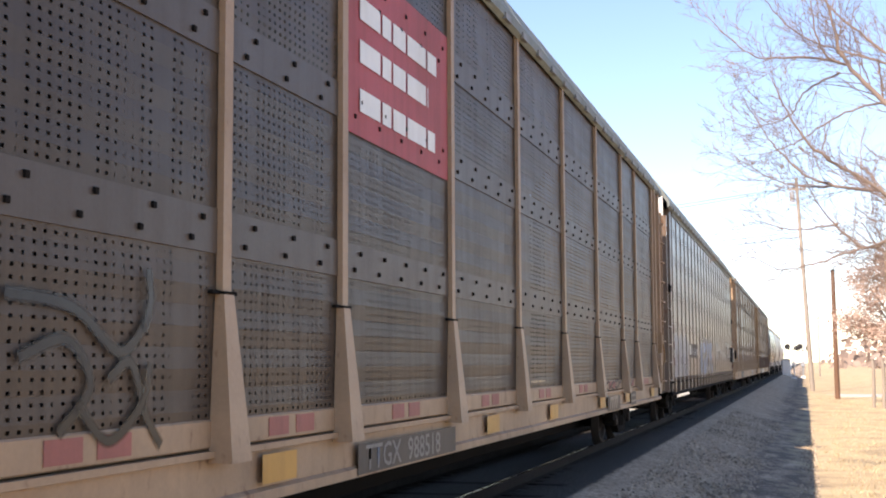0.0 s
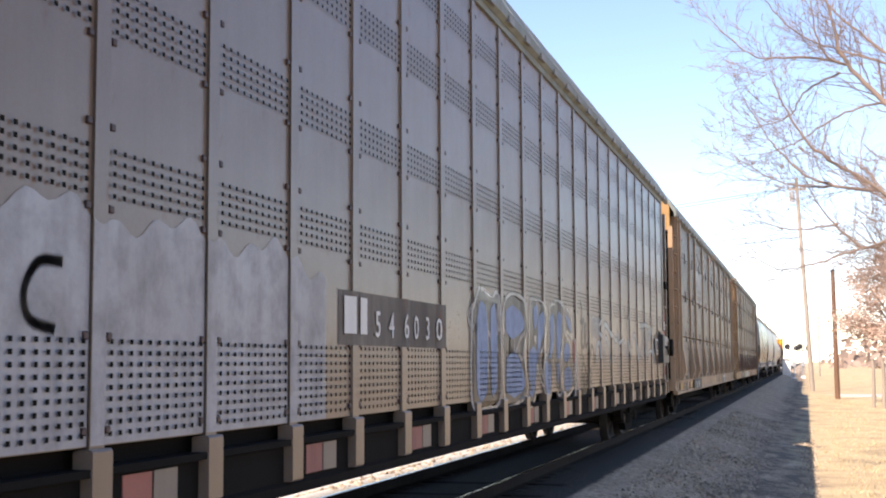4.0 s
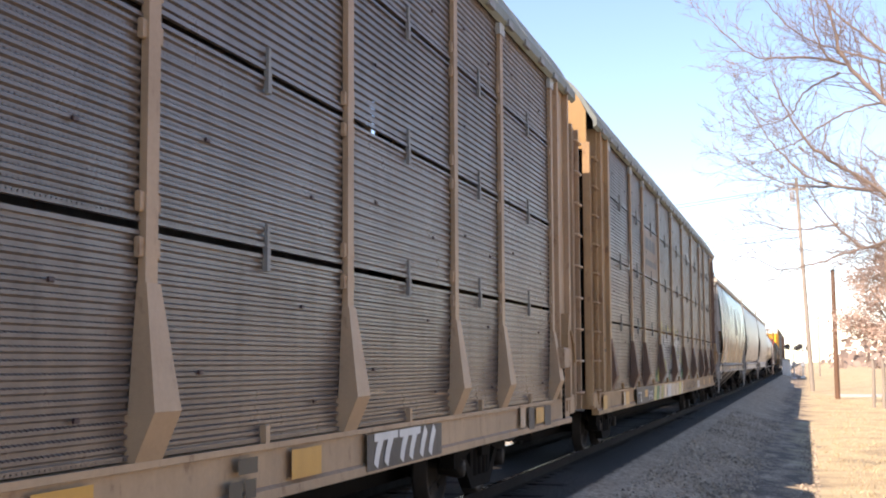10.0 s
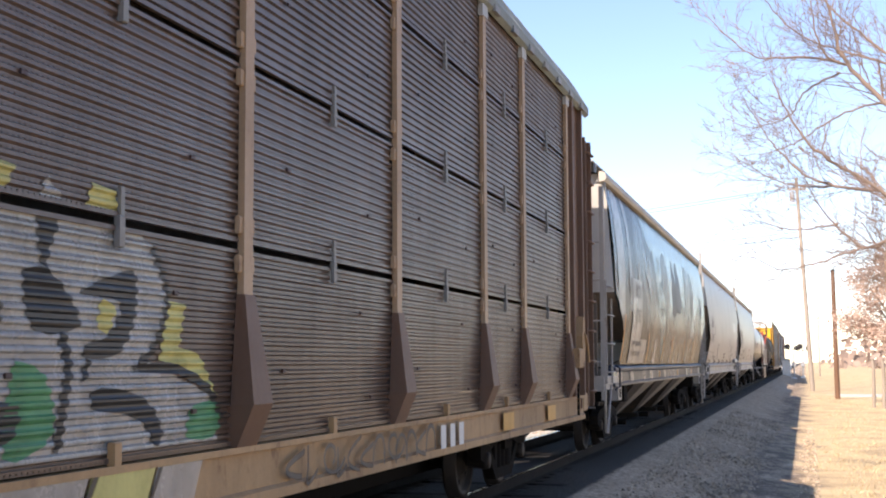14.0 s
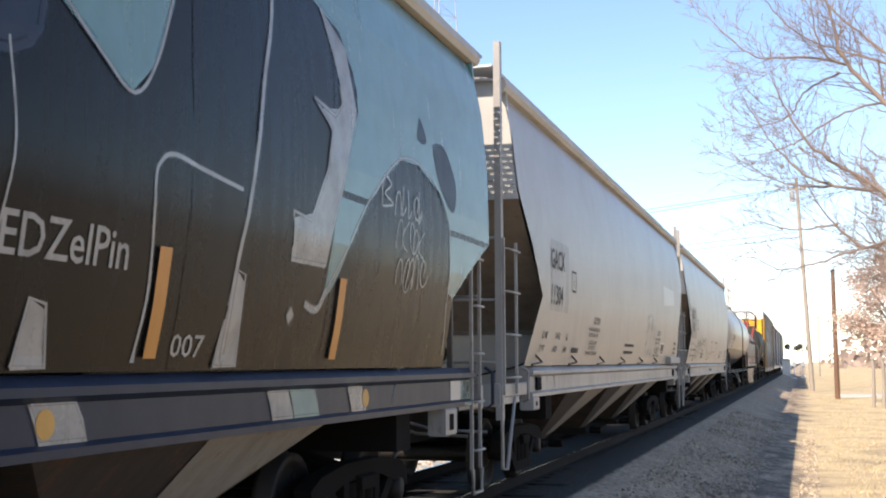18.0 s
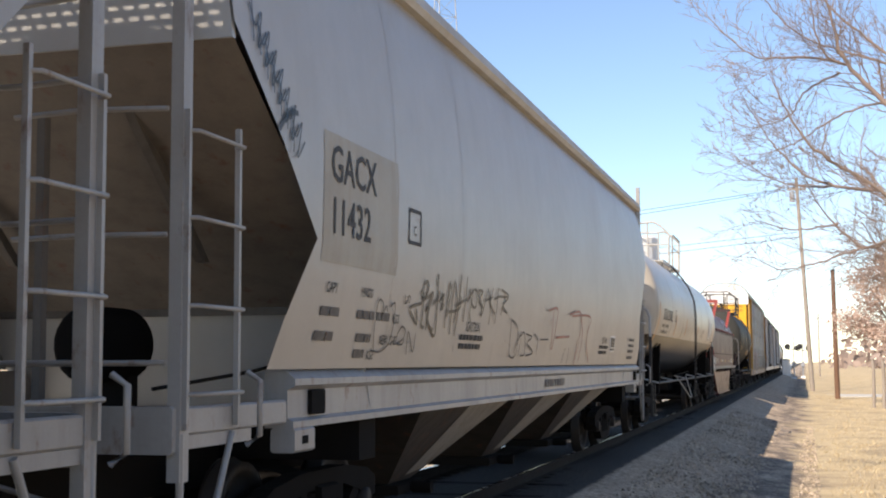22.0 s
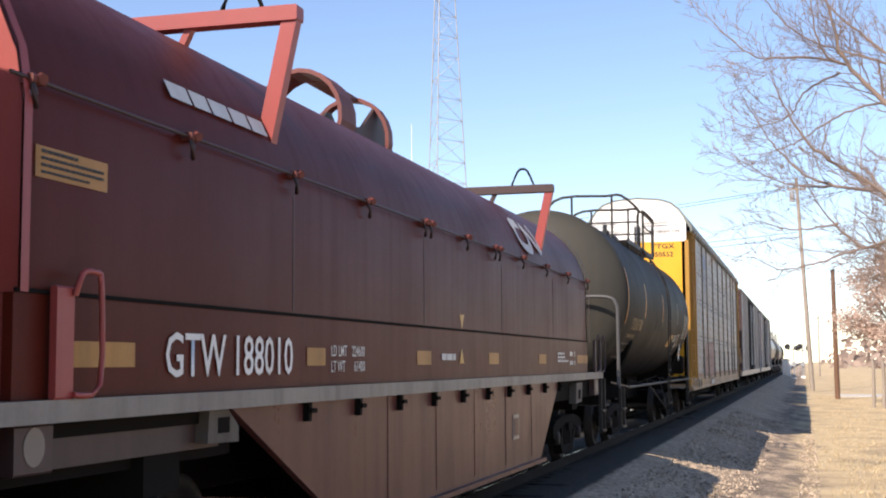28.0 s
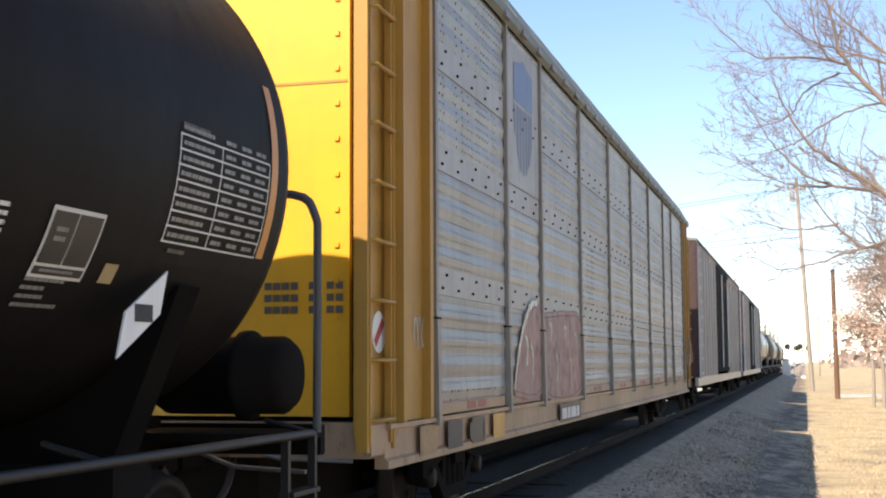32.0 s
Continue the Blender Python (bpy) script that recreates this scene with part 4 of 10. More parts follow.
def autorack_ribbed(middle, label, tan, panel_mat, roof_mat, group, post_mat=None):
    root = thing("autorack_car", label, "rail car", group)
    root["middle"] = middle
    autorack_shell(root, tan, roof_mat, OCHRE, OCHRE, tan, GRIMY)
    tiers = [(1.06, 2.12), (2.19, 3.18), (3.25, 4.20), (4.27, 5.07)]
    made = {}
    latch = Mesh()
    latch.box(PANEL_X, PANEL_X + 0.03, -0.025, 0.025, -0.13, 0.02, 0.006)
    latch.box(PANEL_X, PANEL_X + 0.02, 0.0, 0.035, 0.0, 0.16, 0.005)
    latch = latch.data("latch", LADDER_GREY)
    bolt = Mesh()
    bolt.box(PANEL_X, PANEL_X + 0.014, -0.022, 0.022, -0.012, 0.012, 0.004)
    bolt = bolt.data("bolt", BROWN_STEEL)
    for c, w in bays():
        for ti, (a, b) in enumerate(tiers):
            key = (round(w, 2), ti)
            if key not in made:
                made[key] = ribbed_panel(w, a, b).data("side_panel", panel_mat)
            pn = part("side_panel", made[key], None, root, at=pose(0, c, 0))
            if ti:
                part("latch", latch, None, pn, at=pose(0, 0.02, a - 0.03))
                part("bolt", bolt, None, pn, at=pose(0, -w * 0.28, (a + b) / 2))
                part("bolt", bolt, None, pn, at=pose(0, w * 0.28, (a + b) / 2 - 0.12))
            else:
                part("bolt", bolt, None, pn, at=pose(0, -w * 0.30, 1.45))
                part("bolt", bolt, None, pn, at=pose(0, w * 0.22, 1.85))
                part("bolt", bolt, None, pn, at=pose(0, w * 0.30, 1.25))
        tab = Mesh().box(PANEL_X, PANEL_X + 0.04, c - 0.03, c + 0.03, 1.03, 1.14, 0.006)
        part("stake_tab", tab, tan, root)
    pd = post_data("post", post_mat or tan, 'foot', 0.12)
    for y in POSTS:
        part("post", pd, None, root, at=pose(0, y, 0))
    for s in (-1, 1):
        # the rear corner's shade is put in as brown paint
        worn = RUST_SHADE_BROWN if post_mat and s > 0 else tan
        rack_end_side(root, worn, worn, s)
    brake_gear(root, 12.0, tan, TAN_OLD)
    return root


def autorack_perforated(middle, label, tan, sheet, strip, roof_mat, group, sill=None, end_mat=None, end_top=None, eave=EAVE_Z, post_mat=None, wave=0.0022):
    """Older rack: perforated sheets with riveted plain strips between them."""
    root = thing("autorack_car", label, "rail car", group)
    root["middle"] = middle
    autorack_shell(root, tan, roof_mat, end_mat or tan, end_top or tan, sill or tan, strip, eave, cap_z=eave - 0.36)
    sheets = [(1.14, 2.10), (2.32, 3.20), (3.42, 4.10), (4.34, eave - 0.08)]
    strips = [(2.10, 2.32), (3.20, 3.42), (4.10, 4.34)]
    made = {}
    head = 0.012 if post_mat else 0.016
    for c, w in bays():
        for ti, (a, b) in enumerate(sheets):
            key = ('s', round(w, 2), ti)
            if key not in made:
                m = Mesh()
                prof, z, k = [], a, 0
                while z < b:
                    prof.append((PANEL_X - 0.009 + (wave if k % 2 else 0.0), min(z, b)))
                    z += 0.11
                    k += 1
                prof.append((PANEL_X - 0.008, b + 0.01))
                m.along_y(prof, -w / 2, w / 2, caps=False, closed=False)
                made[key] = m.data("perforated_sheet", sheet)
            part("perforated_sheet", made[key], None, root, at=pose(0, c, 0))
        for ti, (a, b) in enumerate(strips):
            key = ('p', round(w, 2), ti)
            if key not in made:
                made[key] = Mesh().box(PANEL_X - 0.03, PANEL_X + 0.004, -w / 2, w / 2, a - 0.012, b + 0.012).data("riveted_strip", strip)
                rv = Mesh()
                n = max(3, int(w / 0.46))
                for k in range(n):
                    for zz in (a + 0.05, b - 0.05):
                        yy = -w / 2 + (k + 0.5) * w / n + (0.08 if zz > (a + b) / 2 else -0.05)
                        rv.box(PANEL_X + 0.004, PANEL_X + 0.02, yy - head, yy + head, zz - head, zz + head, 0.004)
                made[key, 'r'] = rv.data("bolt_strip", DARK)
            st = part("riveted_strip", made[key], None, root, at=pose(0, c, 0))
            part("bolt_strip", made[key, 'r'], None, st)
        part("kick_plate", Mesh().box(PANEL_X - 0.06, PANEL_X + 0.01, c - w / 2 + 0.06, c + w / 2 - 0.06, 1.045, 1.155 if post_mat else 1.20, 0.01), tan, root)
        for k in (0, 1):
            part("reflector", Mesh().box(PANEL_X + 0.011, PANEL_X + 0.015, c - 0.29 + 0.42 * k, c + 0.01 + 0.42 * k, 1.07, 1.14 if post_mat else 1.18), DULL_RED, root)
    pd = post_data("post", post_mat or tan, 'slim' if post_mat else 'flare', 0.075 if post_mat else 0.105, eave)
    for y in POSTS:
        part("post", pd, None, root, at=pose(0, y, 0))
    for s in (-1, 1):
        rack_end_side(root, CORNER_YELLOW if end_mat else tan, CORNER_YELLOW if end_mat else tan, s, eave)
    brake_gear(root, 12.0, tan, TAN_OLD)
    return root


def autorack_flat(middle, label, group):
    """Newer rack: many narrow flat panels with bands of slots, stub posts along the bottom."""
    root = thing("autorack_car", label, "rail car", group)
    root["middle"] = middle
    E = 5.22
    autorack_shell(root, STEEL_SIDE, ROOF, END_BROWN, WHITE, DARK, STEEL_SIDE, E, 13.5, belly=0.55)
    n, y0, y1 = 22, -12.36, 12.73
    pitch = (y1 - y0) / n
    panel = Mesh()
    panel.box(PANEL_X - 0.03, PANEL_X, -pitch / 2, pitch / 2, 1.13, E - 0.05)
    panel = panel.data("side_panel", STEEL_SIDE)
    # each slot is a flat dark quad standing in for its shaded opening
    slots = Mesh()
    bands = [(1.17, 9), (2.25, 5), (3.02, 5), (3.86, 5), (4.55, 4)]
    for z, rows in bands:
        for r in range(rows):
            for k in range(11):
                y = -pitch / 2 + 0.12 + k * (pitch - 0.24) / 10
                zz = z + r * 0.052
                slots.add([(PANEL_X + 0.014, y - 0.015, zz), (PANEL_X + 0.014, y + 0.015, zz), (PANEL_X + 0.014, y + 0.015, zz + 0.023), (PANEL_X + 0.014, y - 0.015, zz + 0.023)], [(0, 1, 2, 3)])
    slots = slots.data("slot_band", DARK)
    seam = Mesh()
    seam.box(PANEL_X, PANEL_X + 0.018, -0.062, 0.062, 1.10, E - 0.05, 0.012)
    seam.box(PANEL_X - 0.05, PANEL_X + 0.05, -0.085, 0.085, 0.78, 1.12, 0.012)
    seam = seam.data("panel_post", STEEL_SIDE)
    bolts = Mesh()
    for z in (1.2, 1.62, 2.2, 2.58, 2.98, 3.36, 3.82, 4.2, 4.5, 4.9):
        for s in (-1, 1):
            bolts.box(PANEL_X, PANEL_X + 0.016, s * 0.10 - 0.018, s * 0.10 + 0.018, z - 0.018, z + 0.018, 0.005)
    bolts = bolts.data("bolt_strip", BROWN_STEEL)
    for i in range(n):
        c = y0 + (i + 0.5) * pitch
        pn = part("side_panel", panel, None, root, at=pose(0, c, 0))
        tagged(part("slot_band", slots, None, pn), kind="stuff")
    for i in range(n + 1):
        po = part("panel_post", seam, None, root, at=pose(0, y0 + i * pitch, 0))
        part("bolt_strip", bolts, None, po)
    for i in range(n):
        c = y0 + (i + 0.5) * pitch
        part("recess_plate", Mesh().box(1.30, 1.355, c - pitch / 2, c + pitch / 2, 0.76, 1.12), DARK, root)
        if i % 2:
            part("reflector", Mesh().box(1.441, 1.446, c - 0.30, c - 0.02, 0.80, 0.98), DULL_RED, root)
            part("reflector", Mesh().box(1.441, 1.446, c + 0.0, c + 0.24, 0.80, 0.98), FADED_PANEL, root)
    part("top_strip", Mesh().box(PANEL_X + 0.002, PANEL_X + 0.03, y0, y1, E - 0.17, E - 0.05), ROOF, root)
    for s in (-1, 1):
        a, b = sorted((s * 12.85, s * 13.6))
        part("ladder_back", Mesh().box(1.22, 1.27, a, b, 0.85, E - 0.3), STEEL_SIDE, root)
        jam = Mesh()
        jam.box(1.27, 1.46, s * 12.84 - 0.05, s * 12.84 + 0.05, 0.8, E - 0.05)
        jam.box(1.27, 1.46, s * 13.6 - 0.04, s * 13.6 + 0.04, 0.8, E - 0.3)
        part("ladder_jamb", jam, STEEL_SIDE, root)
        ladder(root, STEEL_SIDE, 1.42, a + 0.1, b - 0.1, 0.9, 3.1, 0.42)
        part("sign_frame", Mesh().box(1.40, 1.5, s * 13.25 - 0.16, s * 13.25 + 0.16, 3.15, 3.32, 0.02), DARK, root)
        if s < 0:
            part("corner_sheet", Mesh().box(PANEL_X - 0.03, PANEL_X, -12.80, y0 - 0.001, 0.85, E - 0.05), STEEL_SIDE, root)
            for k in range(7):
                part("reflective_tape", Mesh().box(PANEL_X + 0.019, PANEL_X + 0.023, y0 - 0.06, y0 - 0.015, 1.2 + k * 0.2, 1.39 + k * 0.2), DULL_RED if k % 2 else WHITE, root)
            continue
        for k in range(8):
            part("reflective_tape", Mesh().box(PANEL_X + 0.04, PANEL_X + 0.045, s * 12.70 - 0.04, s * 12.70 + 0.04, 1.0 + k * 0.2, 1.19 + k * 0.2), RED if k % 2 else WHITE, root)
    box = part("brake_box", Mesh().box(PANEL_X, PANEL_X + 0.13, 11.55, 11.92, 1.47, 2.09, 0.02), BLACK, root, "black hand brake box")
    part("brake_housing", Mesh().box(PANEL_X + 0.03, PANEL_X + 0.12, 11.921, 12.448, 1.47, 1.80, 0.02), BLACK, box)
    part("gear_case", Mesh().box(PANEL_X + 0.03, PANEL_X + 0.12, 12.45, 12.85, 1.47, 2.03, 0.02), BLACK, box)
    m = Mesh().lathe_x([(1.60, 0.0), (1.60, 0.18), (1.66, 0.2), (1.67, 0.16), (1.67, 0.0)], 12.74, 1.82, 16)
    part("brake_wheel", m, DARK, root)
    part("placard_board", Mesh().box(PANEL_X + 0.036, PANEL_X + 0.042, 10.92, 11.32, 1.66, 1.98), WHITE, root, "white framed record board")
    part("placard_field", Mesh().box(PANEL_X + 0.043, PANEL_X + 0.046, 10.96, 11.28, 1.75, 1.94), BLACK, root)
    part("yellow_plate", Mesh().box(PANEL_X + 0.036, PANEL_X + 0.042, 11.92, 12.62, 2.06, 2.17), TAN, root)
    part("pale_plate", Mesh().box(PANEL_X + 0.125, PANEL_X + 0.13, 11.95, 12.44, 1.85, 2.05), STRIP_K, root)
    part("record_line", Mesh().box(PANEL_X + 0.043, PANEL_X + 0.046, 10.96, 11.28, 1.68, 1.73), BLACK, root)
    for k in range(8):
        ch = Mesh().lathe_x([(1.49, 0.018), (1.49, 0.032), (1.51, 0.032), (1.51, 0.018), (1.49, 0.018)], 12.80, 1.42 - 0.05 * k, 10)
        part("chain_link", ch, DARK, root)
    return root


# ---------------------------------------------------------------- covered hoppers
HOP = [(1.46, 1.47, 8.05), (1.75, 1.53, 7.95), (2.27, 1.60, 7.62), (2.8, 1.61, 8.15), (3.34, 1.59, 8.72), (3.9, 1.53, 8.74), (4.25, 1.46, 8.75), (4.42, 1.40, 8.75)]


def hopper_x(z):
    for (za, xa, _), (zb, xb, _) in zip(HOP, HOP[1:]):
        if z <= zb:
            return xa + (xb - xa) * (z - za) / (zb - za)
    return HOP[-1][1]


HOP_OLD = [(1.46, 1.47, 7.6), (1.75, 1.53, 7.57), (2.04, 1.57, 7.58), (2.27, 1.60, 7.95), (2.62, 1.61, 8.72), (3.34, 1.59, 8.75), (3.9, 1.53, 8.76), (4.25, 1.46, 8.77), (4.42, 1.40, 8.77)]


def hopper_car(middle, label, side_mat, group, sill_mat=None, scale_y=1.06, gear=True, rim_mat=None, bay_mat=None, ropes=(), prof=None, lad_mat=None, front=None):
    root = thing("hopper_car", label, "rail car", group)
    root["middle"] = middle
    sill_mat = sill_mat or SILL_GREY
    k = scale_y
    fk = front or k * 1.045
    prof = prof or HOP
    lad_mat = lad_mat or sill_mat
    old = prof is HOP_OLD
    knee = [p for p in prof if p[2] > 8.6][0][0]
    for s in (1, -1):
        m = Mesh()
        cols = 12
        vs, zs = [], []
        for i in range(len(prof) * 2 - 1):
            a = prof[i // 2]
            if i % 2 and i // 2 + 1 < len(prof):
                b = prof[i // 2 + 1]
                a = tuple((p + q) / 2 for p, q in zip(a, b))
            zs.append(a)
        for z, x, h in zs:
            for c in range(cols + 1):
                vs.append((s * x, (-1 + 2 * c / cols) * h * (k if 2 * c > cols else fk), z))
        w = cols + 1
        m.add(vs, [(i * w + c, i * w + c + 1, (i + 1) * w + c + 1, (i + 1) * w + c) for i in range(len(zs) - 1) for c in range(cols)], True)
        sheet = part("side_sheet", m, side_mat, root)
        if s > 0:
            for q in range(1, 9):
                y = (-8.6 + q * 17.2 / 9) * k
                wl = Mesh()
                wl.add([(hopper_x(z) + 0.0025, y + d, z) for z, _, _ in zs for d in (-0.006, 0.006)], [(2 * i, 2 * i + 1, 2 * i + 3, 2 * i + 2) for i in range(len(zs) - 1)])
                part("weld_seam", wl, side_mat, sheet)
        part("side_sill", Mesh().along_y([(s * 1.30, 1.10), (s * 1.49, 1.10), (s * 1.49, 1.14), (s * 1.45, 1.16), (s * 1.45, 1.33), (s * 1.50, 1.36), (s * 1.50, 1.40), (s * 1.44, 1.45), (s * 1.30, 1.45)], (-8.2 if old else -7.72) * fk, (8.65 if old else 8.2) * k), sill_mat, root)
        part("top_rim", Mesh().along_y([(s * 1.38, 4.40), (s * 1.47, 4.41), (s * 1.50, 4.46), (s * 1.48, 4.55), (s * 1.38, 4.57)], -8.85 * fk, 8.85 * k), rim_mat or RIM, root)
        g = Mesh()
        g.box(s * 0.85 - 0.3, s * 0.85 + 0.3, -8.6 * k, 8.6 * k, 4.84, 4.87)
        for q in range(18):
            yy = (-8.4 + q * 16.8 / 17) * k
            g.box(s * 1.18 - 0.02, s * 1.18 + 0.02, yy - 0.02, yy + 0.02, 4.60, 4.84)
        g.tube([(s * 1.16, -8.6 * k, 4.86), (s * 1.16, 8.6 * k, 4.86)], 0.018, 5)
        part("running_board", g, GALVANISED, root)
    for yy in ropes:
        part("roping_bracket", Mesh().tube([(1.47, yy + 0.06, 1.62), (1.55, yy + 0.22, 1.50), (1.50, yy - 0.12, 1.47)], 0.014, 5), GRIMY, root)
    part("roof", Mesh().along_y([(-1.42, 4.54), (1.42, 4.54), (0.7, 4.70), (0, 4.74), (-0.7, 4.70)], -8.78 * fk, 8.78 * k), side_mat, root)
    h = Mesh()
    for q in range(8):
        yy = (-7.4 + q * 14.8 / 7) * k
        h.box(-0.35, 0.35, yy - 0.85 * k, yy + 0.85 * k, 4.72, 4.84, 0.03)
        h.box(0.30, 0.42, yy - 0.05, yy + 0.05, 4.78, 4.92)
    part("roof_hatch", h, LADDER_GREY, root)
    for s in (-1, 1):
        k = scale_y if s > 0 else fk
        e = Mesh()
        x3, y3 = 1.58, 8.70 * k * s
        low = knee if old else knee - 0.09
        # light is painted in bands: sunlit wall, shaded slope, lit lower sheet
        part("end_wall", Mesh().along_y([(-x3, low), (x3, low), (1.46, 4.40), (1.42, 4.54), (0.7, 4.68), (-0.7, 4.68), (-1.42, 4.54), (-1.46, 4.40)], y3 - 0.02, y3 + 0.02), PALE_PATCH if side_mat is not MURAL or s < 0 else TEAL, root)
        ym = s * (5.7 + 3.0 * 0.33) * k
        e.add([(-x3, y3, low), (x3, y3, low), (1.50, ym, 1.875), (-1.50, ym, 1.875)], [(0, 1, 2, 3)])
        part("end_slope", e, SLOPE, root)
        part("lower_end_sheet", Mesh().add([(-1.50, ym, 1.875), (1.50, ym, 1.875), (1.45, s * 6.3 * k, 1.15), (-1.45, s * 6.3 * k, 1.15)], [(0, 1, 2, 3)]), PALE_PATCH, root)
        part("sheet_lap", Mesh().box(-1.5, 1.5, ym - 0.03, ym + 0.03, 1.84, 1.91), GRIMY, root)
        p = Mesh()
        p.box(-1.45, 1.45, min(s * 8.2 * k, s * 9.0 * k), max(s * 8.2 * k, s * 9.0 * k), 1.06, 1.13)
        part("end_platform", p, lad_mat, root)
        if not (old and s > 0):
            ya, yb = sorted((s * 7.76 * k, s * 8.998 * k))
            part("platform_side", Mesh().box(1.40, 1.462, ya, yb, 1.132, 1.275, 0.012), lad_mat, root)
        part("end_beam", Mesh().box(-1.45, 1.45, min(s * 9.002 * k, s * 9.06 * k), max(s * 9.002 * k, s * 9.06 * k), 1.04, 1.28, 0.015), lad_mat, root)
        for xx in (-1.25, -0.35, 0.35, 1.25) if old else (-0.35, 0.35):
            part("end_post", Mesh().box(xx - 0.025, xx + 0.025, s * 8.6 * k - 0.03, s * 8.6 * k + 0.03, 1.13, 3.36 if abs(xx) > 1 else 2.9), GRIMY, root)
        for xx in (-0.7, 0.7):
            part("slope_rib", Mesh().along_x([(s * 8.55 * k, knee - 0.02), (s * 8.66 * k, knee - 0.02), (s * 7.45 * k, 2.16), (s * 7.36 * k, 2.16)], xx - 0.03, xx + 0.03), GRIMY, root)
        gr = Mesh()
        ya, yb = sorted((s * 8.62 * k, s * 9.12 * k))
        for q in range(9):
            yy = ya + (yb - ya) * q / 8
            gr.box(-1.16, 1.16, yy - 0.012, yy + 0.012, 4.835, 4.865)
        for q in range(25):
            xx = -1.16 + 2.32 * q / 24
            gr.box(xx - 0.014, xx + 0.014, ya, yb, 4.84, 4.86)
        part("crossover_grating", gr, GALVANISED, root)
        for xx in (-1.1, 1.1):
            part("grating_brace", Mesh().tube([(xx, s * 9.08 * k, 4.83), (xx, s * 8.74 * k, 4.45)], 0.02, 5), GALVANISED, root)
        if s > 0:
            part("brake_cylinder", Mesh().lathe_x([(-0.9, 0.0), (-0.9, 0.2), (-0.85, 0.24), (-0.2, 0.24), (-0.15, 0.2), (-0.15, 0.0)], s * 8.3 * k, 1.45, 18), DARK, root)
        else:
            tank = Mesh().lathe_y([(-8.74, 0.0), (-8.74, 0.20), (-8.70, 0.245), (-8.30, 0.245), (-8.24, 0.20), (-8.24, 0.0)], 0.16, 1.62, 22)
            part("air_reservoir", tank, MATTE_BLACK, root)
            part("reservoir_bracket", Mesh().box(-0.1, 0.32, -8.45, -8.35, 1.13, 1.42), DARK, root)
            part("brake_rod", Mesh().tube([(1.10, -9.6, 1.36), (1.38, -8.9, 1.45), (1.46, -8.45, 1.52)], 0.012, 5), DARK, root)
        tight = old and s > 0
        outer, inner = (s * 8.80 * k, s * 8.50 * k) if tight else (s * 9.0 * k, s * 8.45 * k)
        ya, yb = sorted((outer, inner))
        ladder(root, lad_mat, 1.50, ya, yb, 0.5 if tight else 1.16, 2.8, 0.45, stile=0.028, r=0.013, depth=0.03)
        if not tight:
            up = Mesh().box(1.40, 1.47, s * 8.98 * k - 0.05, s * 8.98 * k + 0.05, 0.9, 4.9 if not old else 4.3)
            part("ladder_post", up, lad_mat, root)
        for z in (1.5, 2.15, 2.8, 3.4):
            part("end_rung", Mesh().tube([(1.40, s * 9.05 * k, z), (0.95, s * 9.12 * k, z), (0.5, s * 9.05 * k, z)], 0.016, 5), lad_mat, root)
        st = Mesh()
        if tight:
            st.tube([(1.5, ya, 0.5), (1.5, ya, 0.28), (1.5, yb, 0.28), (1.5, yb, 0.5)], 0.018, 5)
        else:
            st.tube([(1.46, outer, 1.14), (1.46, outer, 0.40), (1.46, 0.65 * outer + 0.35 * inner, 0.38), (1.46, inner, 1.12)], 0.02, 6)
        part("sill_step", st, lad_mat, root)
        part("grab_iron", Mesh().tube([(1.52, yb + 0.06, 1.45), (1.60, yb + 0.06, 1.4), (1.60, yb + 0.06, 1.1), (1.52, yb + 0.06, 1.05)], 0.018, 5), sill_mat, root)
        ja, jb = sorted((s * 7.60 * k, s * 7.95 * k) if old else (s * 7.42 * k, s * 7.72 * k))
        jz = 0.86 if old else 0.95
        pad = part("jacking_pad", Mesh().box(1.34, 1.50, ja, jb, jz, 1.10, 0.015), lad_mat, root)
        # dark plate on the face in place of the hole's shade
        part("pad_hole", Mesh().box(1.501, 1.505, ja + 0.12, jb - 0.12, jz + 0.05, 1.05), DARK, pad)
        coupler(root, s * 8.9 * k, s)
        bs = Mesh().box(-1.4, 1.4, s * 6.75 * scale_y - 0.18, s * 6.75 * scale_y + 0.18, 0.80, 1.12)
        part("body_bolster", bs, DARK, root)
    k = scale_y
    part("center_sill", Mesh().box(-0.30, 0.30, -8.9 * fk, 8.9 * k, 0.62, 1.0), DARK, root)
    for c in (-3.6, 0.0, 3.6):
        b = Mesh()
        y0, y1, ym = (c - 1.75) * k, (c + 1.75) * k, c * k
        top = [(-1.42, y0, 1.16), (1.42, y0, 1.16), (1.42, y1, 1.16), (-1.42, y1, 1.16)]
        low = [(-0.62, ym - 0.36, 0.34), (0.62, ym - 0.36, 0.34), (0.62, ym + 0.36, 0.34), (-0.62, ym + 0.36, 0.34)]
        b.add(top + low, [(0, 1, 5, 4), (1, 2, 6, 5), (2, 3, 7, 6), (3, 0, 4, 7), (4, 5, 6, 7)])
        bay = part("discharge_bay", b, bay_mat or BAY, root)
        g = Mesh().box(-0.75, 0.75, ym - 0.45, ym + 0.45, 0.24, 0.335, 0.02)
        g.tube([(0.75, ym, 0.29), (0.95, ym, 0.29)], 0.06, 8)
        part("outlet_gate", g, DARK, bay)
        # pale sheet on the rear half of the bay's side, close over the slope
        face = lambda z: 1.42 - 0.8 * (1.16 - z) / 0.82
